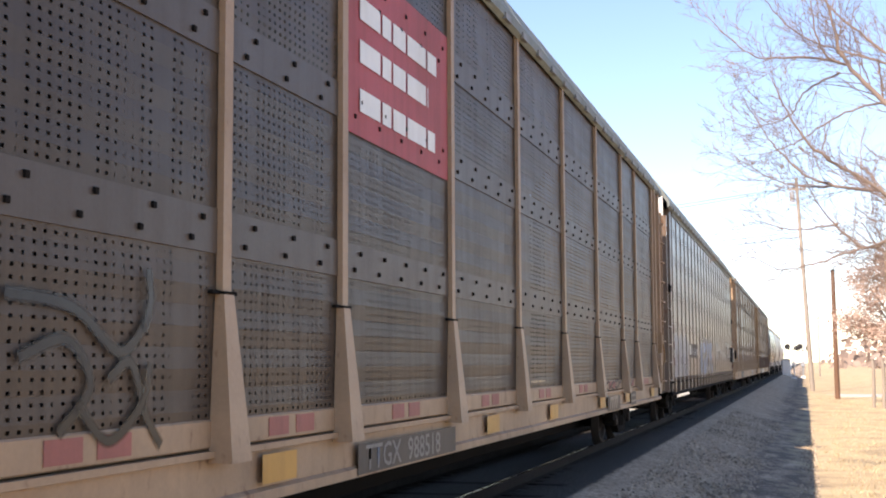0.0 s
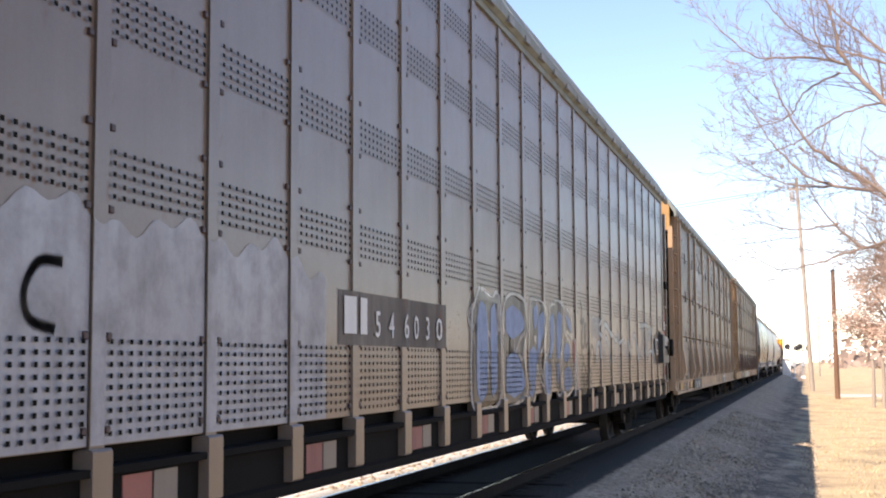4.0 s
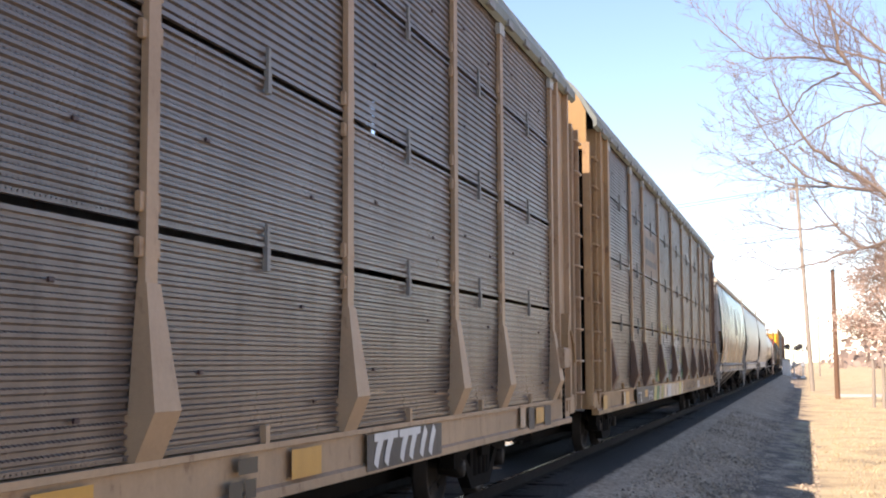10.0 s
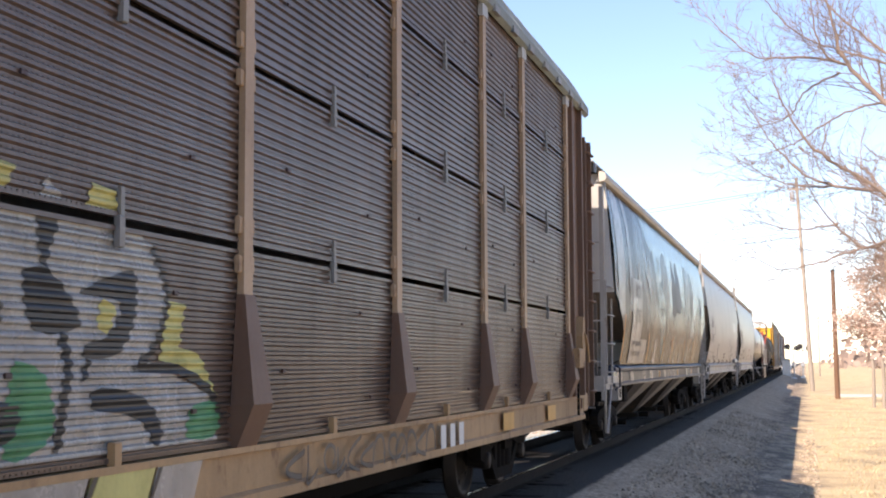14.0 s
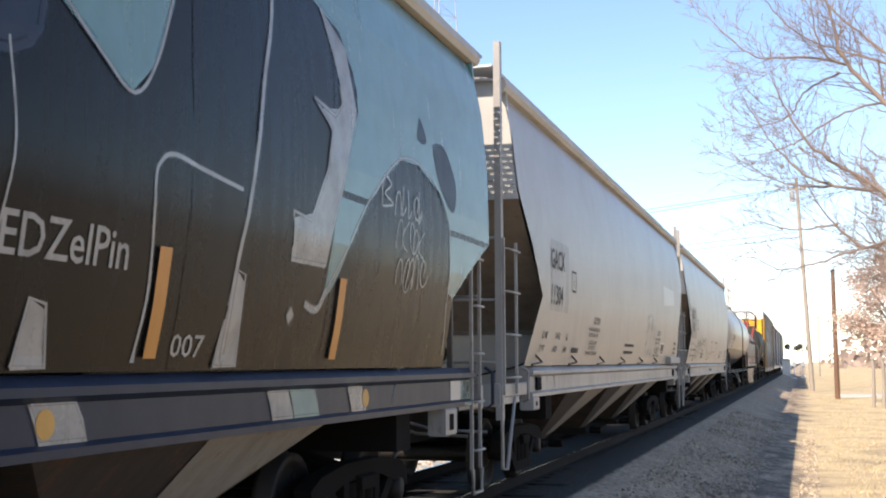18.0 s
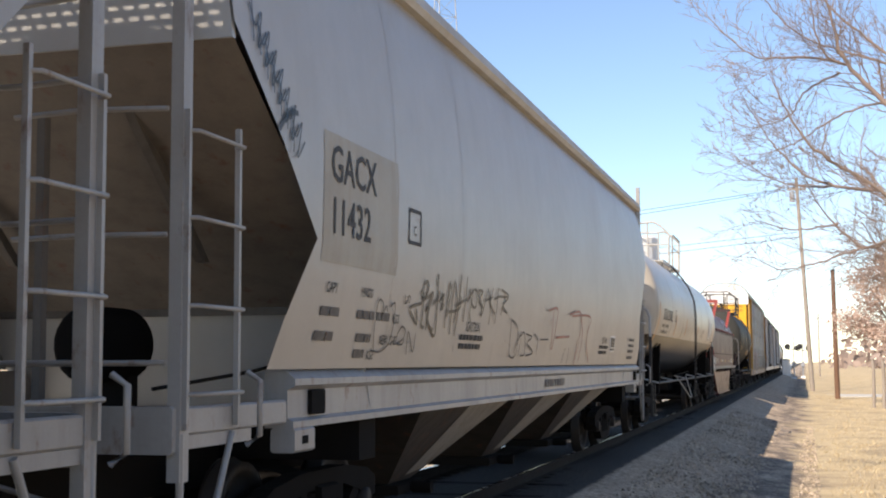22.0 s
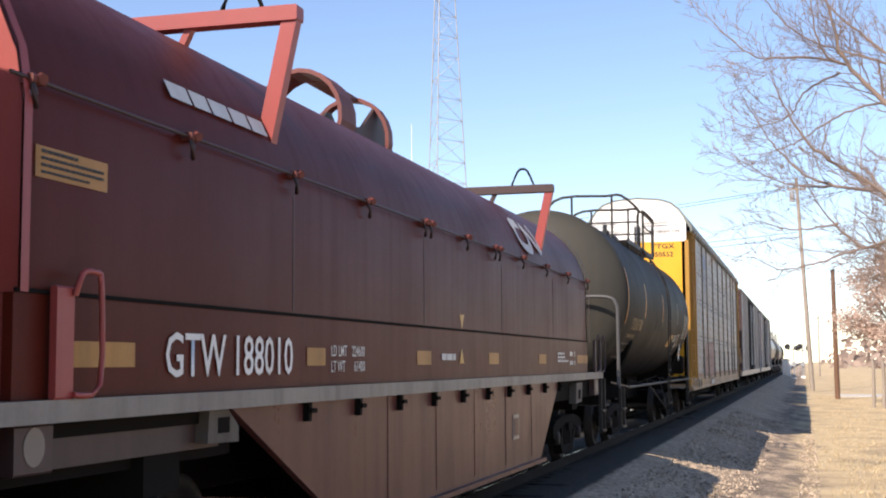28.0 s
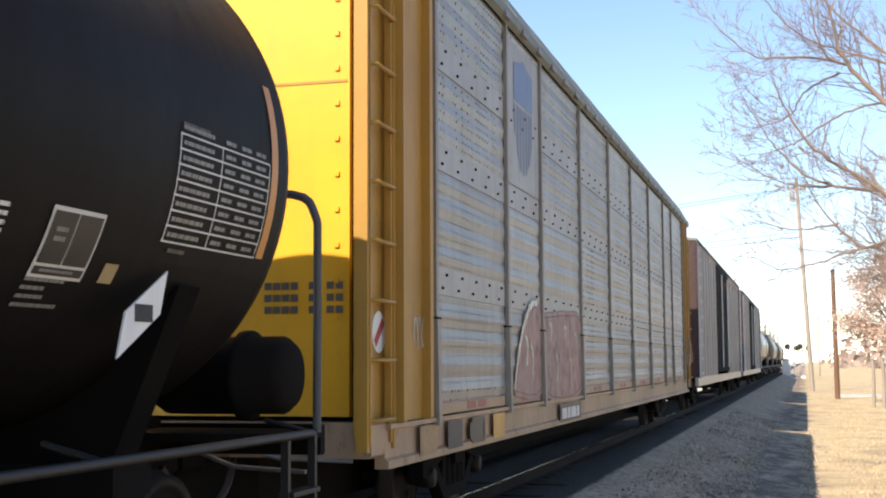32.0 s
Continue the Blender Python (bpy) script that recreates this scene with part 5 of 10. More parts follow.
        sp = Mesh().add([(face(z) + 0.012, y, z) for y, z in ((ym - 0.05, 1.14), (y1 - 0.06, 1.14), (ym + 0.42, 0.44), (ym - 0.05, 0.40))], [(0, 1, 2, 3)])
        part("slope_plate", sp, BAY_PALE, bay)
    if gear:
        running_gear(root, middle, (-6.75 * k, 6.75 * k))
    return root


# ---------------------------------------------------------------- tank cars
def tank_car(middle, label, group, half, radius, cz, upper, lower, split_z, rail_mat, lad_y=0.0, dome_mat=None, dome_h=0.5, cut=0.0, head_mat=None, dome_r=0.46):
    """A cylinder with dished ends on a stub-sill frame, with ladder, platform, rails and end cages."""
    root = thing("tank_car", label, "rail car", group)
    root["middle"] = middle
    L = half - 0.24
    head = 0.46
    prof = [(-L + head - head * max(0.0, 1 - (i / 12) ** 2.5) ** (1 / 2.2), max(0.002, radius * i / 12)) for i in [0, 2, 4, 6, 8, 9, 10, 10.8, 11.4, 11.8, 12]]
    prof = prof + [(-y - cut, r) for y, r in reversed(prof)]
    m = Mesh()
    n = 56
    a_split = math.acos(max(-1, min(1, (split_z - cz) / radius)))
    rest = prof
    if head_mat:
        m.lathe_y(prof[:11], 0, cz, n, True)
        part("tank_head", m, head_mat, root)
        m, rest = Mesh(), prof[10:]
    m.slot = 0
    m.lathe_y(rest, 0, cz, n, True, -a_split, a_split)
    m.slot = 1
    m.lathe_y(rest, 0, cz, n, True, a_split, math.tau - a_split)
    shell = part("tank_shell", m, (upper, lower), root)
    for q in range(1, 6 if upper is not TANK_GREY else 1):
        y = -L + head + (2 * L - 2 * head - cut) * q / 6
        r = Mesh()
        r.lathe_y([(y - 0.012, radius + 0.002), (y - 0.006, radius + 0.007), (y + 0.006, radius + 0.007), (y + 0.012, radius + 0.002)], 0, cz, n, True, -a_split, a_split)
        part("weld_seam", r, upper, shell)
    # frame under the ends
    zb = cz - radius
    for s in (-1, 1):
        hs = half - (0.64 * cut if s > 0 else 0.0)
        y0, y1 = sorted((s * (hs - 0.1), s * (hs - 4.0)))
        part("stub_sill", Mesh().box(-0.30, 0.30, y0, y1, 0.62, max(0.95, zb + 0.05)), DARK, root)
        yt = s * (half - 2.35)
        wing = 1.36 if radius > 1.57 else 0.95
        part("saddle", Mesh().along_y([(-wing, 0.80), (wing, 0.80), (1.40, 1.90), (1.0, 1.5), (0.5, 1.2), (-0.5, 1.2), (-1.0, 1.5), (-1.40, 1.90)], yt - 0.12, yt + 0.12), MATTE_BLACK, root)
        part("body_bolster", Mesh().box(-1.08, 1.08, yt - 0.2, yt + 0.2, 0.80, 0.98), DARK, root)
        p = Mesh()
        p.box(-1.45, 1.45, min(s * (hs - 0.75), s * (hs - 0.1)), max(s * (hs - 0.75), s * (hs - 0.1)), 1.02, 1.07)
        part("end_platform", p, DARK, root)
        part("end_beam", Mesh().box(-1.45, 1.45, min(s * (hs - 0.098), s * (hs - 0.02)), max(s * (hs - 0.098), s * (hs - 0.02)), 0.90, 1.10, 0.01), DARK, root)
        ye = s * (hs - 0.14)
        cage = Mesh()
        cage.tube(smooth_path_3([(1.44, ye, 1.05), (1.44, ye, 2.2), (1.42, ye, 2.47), (1.26, ye, 2.61), (0.6, ye, 2.62), (-0.6, ye, 2.62), (-1.26, ye, 2.61), (-1.42, ye, 2.47), (-1.44, ye, 1.05)], 4), 0.03, 8)
        part("end_handrail", cage, END_RAIL if rail_mat is DARK_RAIL else rail_mat, root)
        if rail_mat is RAIL_PALE:
            for xx in (-1.44, 1.44):
                part("rail_post", Mesh().tube([(xx, ye, 1.06), (xx, ye, 2.02)], 0.034, 8), DARK_RAIL, root, "black lower half of the end rail")
        st = Mesh()
        yk = s * (hs - 0.45)
        for d in (-0.22, 0.22):
            st.box(1.42, 1.47, yk + d - 0.02, yk + d + 0.02, 0.38, 1.05)
        for z in (0.40, 0.70):
            st.box(1.40, 1.50, yk - 0.22, yk + 0.22, z - 0.015, z + 0.015)
        part("sill_step", st, DARK_RAIL, root)
        coupler(root, s * (hs - 0.1), s)
    part("brake_cylinder", Mesh().lathe_x([(0.40, 0.0), (0.40, 0.20), (0.48, 0.25), (1.0, 0.25), (1.0, 0.29), (1.06, 0.29), (1.06, 0.25), (1.28, 0.25), (1.34, 0.20), (1.34, 0.0)], half - 0.64 * cut - (0.3 if cut else 0.55), 1.42, 20), DARK, root)
    for s in (-1, 1):
        r = Mesh().tube([(s * 1.52, -half + 0.9, 1.06), (s * 1.52, half - 0.9, 1.06)], 0.026, 6)
        part("side_handrail", r, DARK_RAIL if rail_mat is RAIL_PALE else rail_mat, root)
        for y in [-half + 0.9 + q * (2 * half - 1.8) / 5 for q in range(6)]:
            part("rail_bracket", Mesh().tube([(s * 1.52, y, 1.06), (s * 1.2, y, 1.14)], 0.018, 5), rail_mat, root)
    # middle ladder, walk and dome
    lm = Mesh()
    lad_mat = DARK_RAIL if rail_mat is RAIL_PALE else rail_mat
    zt = cz + radius
    zp = zt - 0.2
    for d in (lad_y - 0.2, lad_y + 0.2):
        path = [(radius + 0.03, d, 0.55), (radius + 0.08, d, cz)]
        for a in (75, 62, 50):
            path.append(((radius + 0.1) * math.sin(radians(a)), d, cz + (radius + 0.1) * math.cos(radians(a))))
        path.append((1.03, d, zp))
        lm.tube(path, 0.016, 6)
    lad = part("ladder", lm, lad_mat, root)
    for z in [0.6 + 0.36 * q for q in range(7)]:
        part("rung", Mesh().tube([(radius + 0.06, lad_y - 0.2, z), (radius + 0.06, lad_y + 0.2, z)], 0.013, 5), lad_mat, lad)
    for a in (74, 62, 50):
        x, z = (radius + 0.1) * math.sin(radians(a)), cz + (radius + 0.1) * math.cos(radians(a))
        part("rung", Mesh().tube([(x, lad_y - 0.2, z), (x, lad_y + 0.2, z)], 0.013, 5), rail_mat, lad)
    for s in (-1, 1):
        part("ladder_brace", Mesh().tube([(1.5, lad_y + s * 0.25, 0.55), (1.25, lad_y + s * 1.3, 1.1)], 0.016, 5), rail_mat, lad)
    dy = lad_y + 0.55
    dm = Mesh()
    for k in range(20):
        a, b = k * math.tau / 20, (k + 1) * math.tau / 20
        for r0, z0, r1, z1 in ((dome_r, zt - 0.12, dome_r, zt + dome_h - 0.06), (dome_r, zt + dome_h - 0.06, dome_r - 0.06, zt + dome_h), (dome_r - 0.06, zt + dome_h, 0.0, zt + dome_h + 0.02)):
            dm.add([(r0 * math.cos(a), dy + r0 * math.sin(a), z0), (r0 * math.cos(b), dy + r0 * math.sin(b), z0), (r1 * math.cos(b), dy + r1 * math.sin(b), z1), (r1 * math.cos(a), dy + r1 * math.sin(a), z1)], [(0, 1, 2, 3)], True)
    part("valve_dome", dm, dome_mat or upper, root)
    for s in (-1, 1):
        pf = Mesh()
        for q in range(15):
            y = lad_y - 2.1 + q * 0.31
            pf.box(s * 0.86 - 0.17, s * 0.86 + 0.17, y - 0.1, y + 0.1, zp - 0.02, zp + 0.012)
        for x in (0.70, 1.03):
            pf.box(s * x - 0.015, s * x + 0.015, lad_y - 2.25, lad_y + 2.4, zp - 0.06, zp + 0.03)
        for q in (-2.0, 0.0, 2.1):
            xs = 1.0
            pf.tube([(s * xs, lad_y + q, zp - 0.03), (s * xs, lad_y + q, cz + math.sqrt(radius * radius - xs * xs) - 0.02)], 0.025, 5)
        part("platform_grating", pf, rail_mat, root)
    top = zt + 0.97
    for q in (-0.42, 2.35):
        hr = Mesh()
        hr.tube(smooth_path_3([(1.02, lad_y + q, zp), (1.02, lad_y + q, top - 0.5), (1.02, lad_y + q, top - 0.32), (0.66, lad_y + q, top), (0.3, lad_y + q, top), (-0.66, lad_y + q, top), (-1.02, lad_y + q, top - 0.32), (-1.02, lad_y + q, zp)], 3), 0.03, 7)
        hr.tube([(0.45, lad_y + q, zt - 0.1), (0.45, lad_y + q, top)], 0.026, 6)
        hr.tube([(-0.45, lad_y + q, zt - 0.1), (-0.45, lad_y + q, top)], 0.026, 6)
        hr.tube([(-1.02, lad_y + q, top - 0.6), (1.02, lad_y + q, top - 0.6)], 0.02, 6)
        part("platform_handrail", hr, rail_mat, root)
    for s in (-1, 1):
        hr = Mesh()
        hr.tube(smooth_path_3([(s * 1.04, lad_y + 0.34, zp), (s * 1.04, lad_y + 0.34, top - 0.4), (s * 1.04, lad_y + 0.42, top - 0.28), (s * 1.04, lad_y + 2.2, top - 0.28), (s * 1.04, lad_y + 2.33, top - 0.36), (s * 1.04, lad_y + 2.33, zp)], 3), 0.028, 6)
        hr.tube([(s * 1.04, lad_y + 0.34, top - 0.62), (s * 1.04, lad_y + 2.33, top - 0.62)], 0.018, 6)
        part("side_rail", hr, rail_mat, root)
    for x, y in ((0.28, -0.35), (-0.25, -0.3), (0.0, 1.35)):
        vv = Mesh().tube([(x, lad_y + y, zt - 0.06), (x, lad_y + y, zt + 0.2)], 0.10, 10)
        vv.tube([(x, lad_y + y, zt + 0.2), (x, lad_y + y, zt + 0.34)], 0.05, 8)
        part("relief_valve", vv, dome_mat or rail_mat, root)
    bp = Mesh().tube([(0.95, -half + 3.2, zb + 0.08), (0.6, -half + 4.4, zb - 0.12), (0.6, 1.2, zb - 0.12), (0.9, half - 3.4, zb + 0.05)], 0.022, 6)
    part("brake_pipe", bp, DARK, root)
    part("belly_sill", Mesh().box(-0.42, 0.22, -half + 4.0, half - 4.0, zb - 0.13, zb + 0.06, 0.02), DARK, root)
    res = Mesh().lathe_y([(-1.7, 0.0), (-1.7, 0.15), (-1.55, 0.19), (-0.75, 0.19), (-0.6, 0.15), (-0.6, 0.0)], -0.62, zb - 0.05, 14)
    part("air_reservoir", res, DARK, root)
    val = Mesh().lathe_x([(-0.12, 0.0), (-0.12, 0.13), (0.12, 0.13), (0.12, 0.0)], 0.3, zb - 0.12, 12)
    val.box(-0.1, 0.1, 0.2, 0.4, zb - 0.35, zb + 0.05)
    part("outlet_valve", val, DARK, root)
    running_gear(root, middle, (-(half - 2.35), half - 2.35))
    return root


# ---------------------------------------------------------------- coil car
def coil_car(middle):
    root = thing("coil_car", "dark red covered coil car with rounded hood and deep belly", "rail car", "rail cars of the train")
    root["middle"] = middle
    F, B = -7.97, 6.83
    flange = Mesh().along_y([(1.30, 1.24), (1.56, 1.24), (1.56, 1.34), (1.30, 1.34)], -8.25, 8.05)
    part("side_sill", flange, FLANGE, root, "pale worn top flange")
    part("side_sill", Mesh().along_y([(-1.30, 1.24), (-1.56, 1.24), (-1.56, 1.34), (-1.30, 1.34)], -8.25, 8.05), MAROON_LOW, root)
    for s in (-1, 1):
        part("belly_plate", Mesh().along_x([(-5.75, 1.24), (-3.75, 0.30), (3.35, 0.30), (4.65, 1.24)], min(s * 1.40, s * 1.46), max(s * 1.40, s * 1.46)), MAROON_LOW, root)
        part("belly_flange", Mesh().along_x([(-3.85, 0.26), (3.45, 0.26), (3.45, 0.305), (-3.85, 0.305)], min(s * 1.3, s * 1.52), max(s * 1.3, s * 1.52)), MAROON_LOW, root)
        part("sill_band", Mesh().box(min(s * 1.44, s * 1.50), max(s * 1.44, s * 1.50), F, B, 1.342, 1.80), MAROON, root)
    for q in range(10):
        y = -4.6 + q * 1.02
        part("cleat", Mesh().along_x([(y - 0.03, 1.24), (y + 0.03, 1.24), (y + 0.02, 1.11), (y - 0.03, 1.11)], 1.46, 1.51).box(1.46, 1.53, y - 0.02, y + 0.08, 1.165, 1.195), DARK, root)
    for q in range(5):
        y = -2.8 + q * 1.4
        part("belly_seam", Mesh().box(1.461, 1.466, y - 0.025, y + 0.025, 0.36, 1.23), MAROON_LOW, root)
    part("center_sill", Mesh().box(-0.35, 0.35, -8.6, 8.4, 0.60, 1.2), DARK, root)
    part("floor_plate", Mesh().box(-1.40, 1.40, -8.25, 8.05, 1.16, 1.235), DARK, root)
    part("belly_floor", Mesh().box(-1.39, 1.39, -3.0, 3.0, 0.36, 0.42), MAROON_LOW, root)
    # hood
    arc = [(1.50, 1.80), (1.50, 2.62), (1.46, 2.84), (1.34, 3.08), (1.14, 3.32), (0.88, 3.51), (0.58, 3.64), (0.28, 3.71), (0.0, 3.73)]
    full = arc + [(-x, z) for x, z in reversed(arc[:-1])]
    hood = Mesh()
    n = len(full)
    vs = [(x, F + 0.03, z) for x, z in full] + [(x, B - 0.03, z) for x, z in full]
    hood.add(vs, [(i, i + n, i + n + 1, i + 1) for i in range(n - 1)], True)
    hd = part("hood", hood, MAROON, root)
    for s in (-1, 1):
        e = Mesh()
        he = B if s > 0 else F
        y0, y1 = sorted((he - s * 0.03, he - s * 0.09))
        e.along_y(full, y0, y1)
        part("hood_end", e, BRIGHT_RED if s < 0 else MAROON, root, "brighter red hood end" if s < 0 else "")
        lip = Mesh()
        yl = he - s * 0.02
        big = [(x * 1.03, 1.78 + (z - 1.78) * 1.02) for x, z in full]
        lip.add([(x, yl - 0.03, z) for x, z in big] + [(x, yl + 0.03, z) for x, z in big], [(i, i + n, i + n + 1, i + 1) for i in range(n - 1)], True)
        part("hood_lip", lip, BRIGHT_RED if s < 0 else MAROON, root)
        part("end_band", Mesh().box(-1.44, 1.44, y0, y1, 1.342, 1.795), BRIGHT_RED, root)
        part("end_beam", Mesh().box(-1.45, 1.45, min(s * 8.45, s * 8.7), max(s * 8.45, s * 8.7), 0.80, 1.30, 0.02), DARK, root)
        posts = ((-7.665, BRIGHT_RED),) if s < 0 else ((7.28, BROWN_STEEL), (7.78, BROWN_STEEL))
        for yp, mt in posts:
            hp = part("hand_plate", Mesh().box(1.53, 1.57, yp - 0.07, yp + 0.07, 1.34, 1.84, 0.01), mt, root)
            part("grab_iron", Mesh().tube(smooth_path_3([(1.58, yp + 0.06, 1.80), (1.60, yp + 0.07, 1.87), (1.60, yp + 0.11, 1.91), (1.60, yp + 0.21, 1.91), (1.60, yp + 0.25, 1.86), (1.60, yp + 0.25, 1.40), (1.58, yp + 0.06, 1.36)], 3), 0.015, 6), mt, hp)
        st = Mesh()
        for d in (0.0, 0.38):
            st.box(1.46, 1.52, s * 8.5 - s * d - 0.02, s * 8.5 - s * d + 0.02, 0.36, 1.24)
        for z in (0.38, 0.7):
            st.box(1.44, 1.54, min(s * 8.5, s * 8.12), max(s * 8.5, s * 8.12), z, z + 0.03)
        part("sill_step", st, DARK_RAIL, root)
        coupler(root, s * 8.6, s)
        part("body_bolster", Mesh().box(-1.35, 1.35, s * 6.4 - 0.2, s * 6.4 + 0.2, 0.8, 1.16), DARK, root)
    # rear corner: deep dark web, pale jacking bracket, dark plate with a faded oval mark
    part("sill_web", Mesh().box(1.32, 1.38, 4.66, 7.95, 0.96, 1.238), DARK, root)
    part("sill_web", Mesh().box(1.32, 1.38, -8.2, -5.77, 1.02, 1.238), BROWN_STEEL, root)
    fb = part("jacking_bracket", Mesh().along_x([(-6.05, 1.232), (-5.80, 1.232), (-5.66, 1.13), (-5.66, 1.04), (-6.07, 1.05)], 1.38, 1.47), GRIMY, root, "worn jacking bracket")
    # the slot is a dark plate, not cut: its shade is painted
    part("bracket_slot", Mesh().along_x([(-5.94, 1.19), (-5.79, 1.19), (-5.79, 1.10), (-5.94, 1.10)], 1.47, 1.474), DARK, fb)
    mp = part("mark_plate", Mesh().box(1.40, 1.50, -7.94, -7.65, 1.02, 1.236, 0.01), BROWN_STEEL, root)
    part("oval_mark", Mesh().along_x([(-7.795 + 0.08 * math.cos(q * 0.3927), 1.14 + 0.085 * math.sin(q * 0.3927)) for q in range(16)], 1.50, 1.504), FADED_PANEL, mp)
    part("jacking_bracket", Mesh().along_x([(5.85, 1.20), (5.85 + 0.5, 1.20), (5.85 + 0.42, 0.92), (5.79, 0.90)], 1.38, 1.50), GRIMY, root, "worn jacking bracket")
    # dark plate for the shade inside the slot
    part("bracket_slot", Mesh().along_x([(5.85 + 0.14, 1.10), (5.85 + 0.34, 1.10), (5.85 + 0.30, 0.96), (5.85 + 0.12, 0.96)], 1.50, 1.505), DARK, root)
    part("mark_plate", Mesh().box(1.40, 1.50, 7.48, 7.90, 0.98, 1.236, 0.01), BROWN_STEEL, root)
    oval = [(7.69 + 0.085 * math.cos(q * 0.3927), 1.11 + 0.10 * math.sin(q * 0.3927)) for q in range(16)]
    part("oval_mark", Mesh().along_x(oval, 1.50, 1.504), FADED_PANEL, root)
    part("hood_cable", Mesh().tube([(1.53, F - 0.1, 2.72), (1.53, B + 0.02, 2.71)], 0.010, 5), BROWN_STEEL, root, "thin cable along the hood")
    clamp = Mesh().box(1.47, 1.56, -0.05, 0.05, 2.70, 2.74, 0.008)
    clamp.tube([(1.52, 0.06, 2.74), (1.58, 0.0, 2.72)], 0.026, 6)
    clamp = clamp.data("clamp", OLD_RED)
    hook = Mesh().tube([(1.54, -0.03, 2.70), (1.57, -0.05, 2.65), (1.54, 0.0, 2.60)], 0.016, 5).data("hook", BROWN_STEEL)
    for y in (-7.89, -6.41, -4.93, -3.47, -1.97, -1.80, -0.52, 0.66, 0.86, 2.08, 3.51, 5.04, 6.70):
        cl = part("clamp", clamp, None, root, at=pose(0, y, 0))
        part("hook", hook, None, cl)
    for z, x in ((1.80, 1.50),):
        part("hood_strip", Mesh().box(x, x + 0.012, F, B, z, z + 0.02), DARK, root)
    for y in (-4.9, -1.9, 1.1, 4.1):
        part("hood_seam", Mesh().box(1.50, 1.503, y - 0.008, y + 0.008, 1.84, 2.60), BROWN_STEEL, hd)
    crown_strip = Mesh().box(-0.10, 0.10, F + 0.4, B - 0.4, 3.70, 3.75)
    part("crown_strip", crown_strip, BROWN_STEEL, root)
    # lifting gear: a beam across at each end with slanting legs, a broad arch in the middle
    for y, mt in ((-5.08, BRIGHT_RED), (3.65, BROWN_STEEL)):
        fr = Mesh()
        fr.box(-1.63, 1.63, y - 0.06, y + 0.06, 3.70, 3.80, 0.008)
        sf = part("stacking_frame", fr, mt, root, "steel stacking frame across the hood")
        for s in (-1, 1):
            part("frame_leg", Mesh().along_y([(s * 1.50, 3.70), (s * 1.62, 3.70), (s * 1.42, 2.88), (s * 1.32, 2.98)], y - 0.045, y + 0.045), BRIGHT_RED, sf)
            part("frame_strut", Mesh().along_y([(s * 0.70, 3.70), (s * 0.76, 3.70), (s * 0.66, 3.52), (s * 0.60, 3.52)], y - 0.03, y + 0.03), mt, sf)
            bow = Mesh().tube(smooth_path_3([(s * 0.98, y, 3.78), (s * 1.08, y, 3.98), (s * 1.16, y, 4.02), (s * 1.24, y, 3.98), (s * 1.34, y, 3.78)], 3), 0.016, 6)
            part("lifting_bow", bow, DARK, sf)
    n2 = 14
    for r, ya, yb in ((0.50, -1.62, -1.22), (0.50, -0.22, -0.08)):
        vs = []
        for q in range(n2 + 1):
            a = math.pi * (-0.12 + 1.24 * q / n2)
            for rr in (r, r - 0.045):
                for yy in (ya, yb):
                    vs.append((rr * math.cos(a), yy, 3.80 + rr * 0.92 * math.sin(a)))
        fs = []
        for q in range(n2):
            o = 4 * q
            fs += [(o, o + 4, o + 5, o + 1), (o + 3, o + 7, o + 6, o + 2), (o, o + 2, o + 6, o + 4), (o + 1, o + 5, o + 7, o + 3)]
        le = part("lifting_eye", Mesh().add(vs, fs), OLD_RED, root, "broad dull red lifting arch")
    part("arch_tie", Mesh().box(-0.10, 0.10, -1.22, -0.22, 4.21, 4.25), OLD_RED, le)
    for x in (-0.30, 0.30):
        part("eye_gusset", Mesh().along_x([(-1.3, 3.66), (0.55, 3.66), (-0.08, 4.12), (-0.22, 4.12), (-0.6, 3.86), (-1.0, 3.80)], x - 0.02, x + 0.02), BROWN_STEEL, le)
    for data in {o.data for o in root.children_recursive}:
        data.transform(Matrix.Diagonal((0.87, 1, 1, 1)))
    running_gear(root, middle, (-6.4, 6.4))
    return root


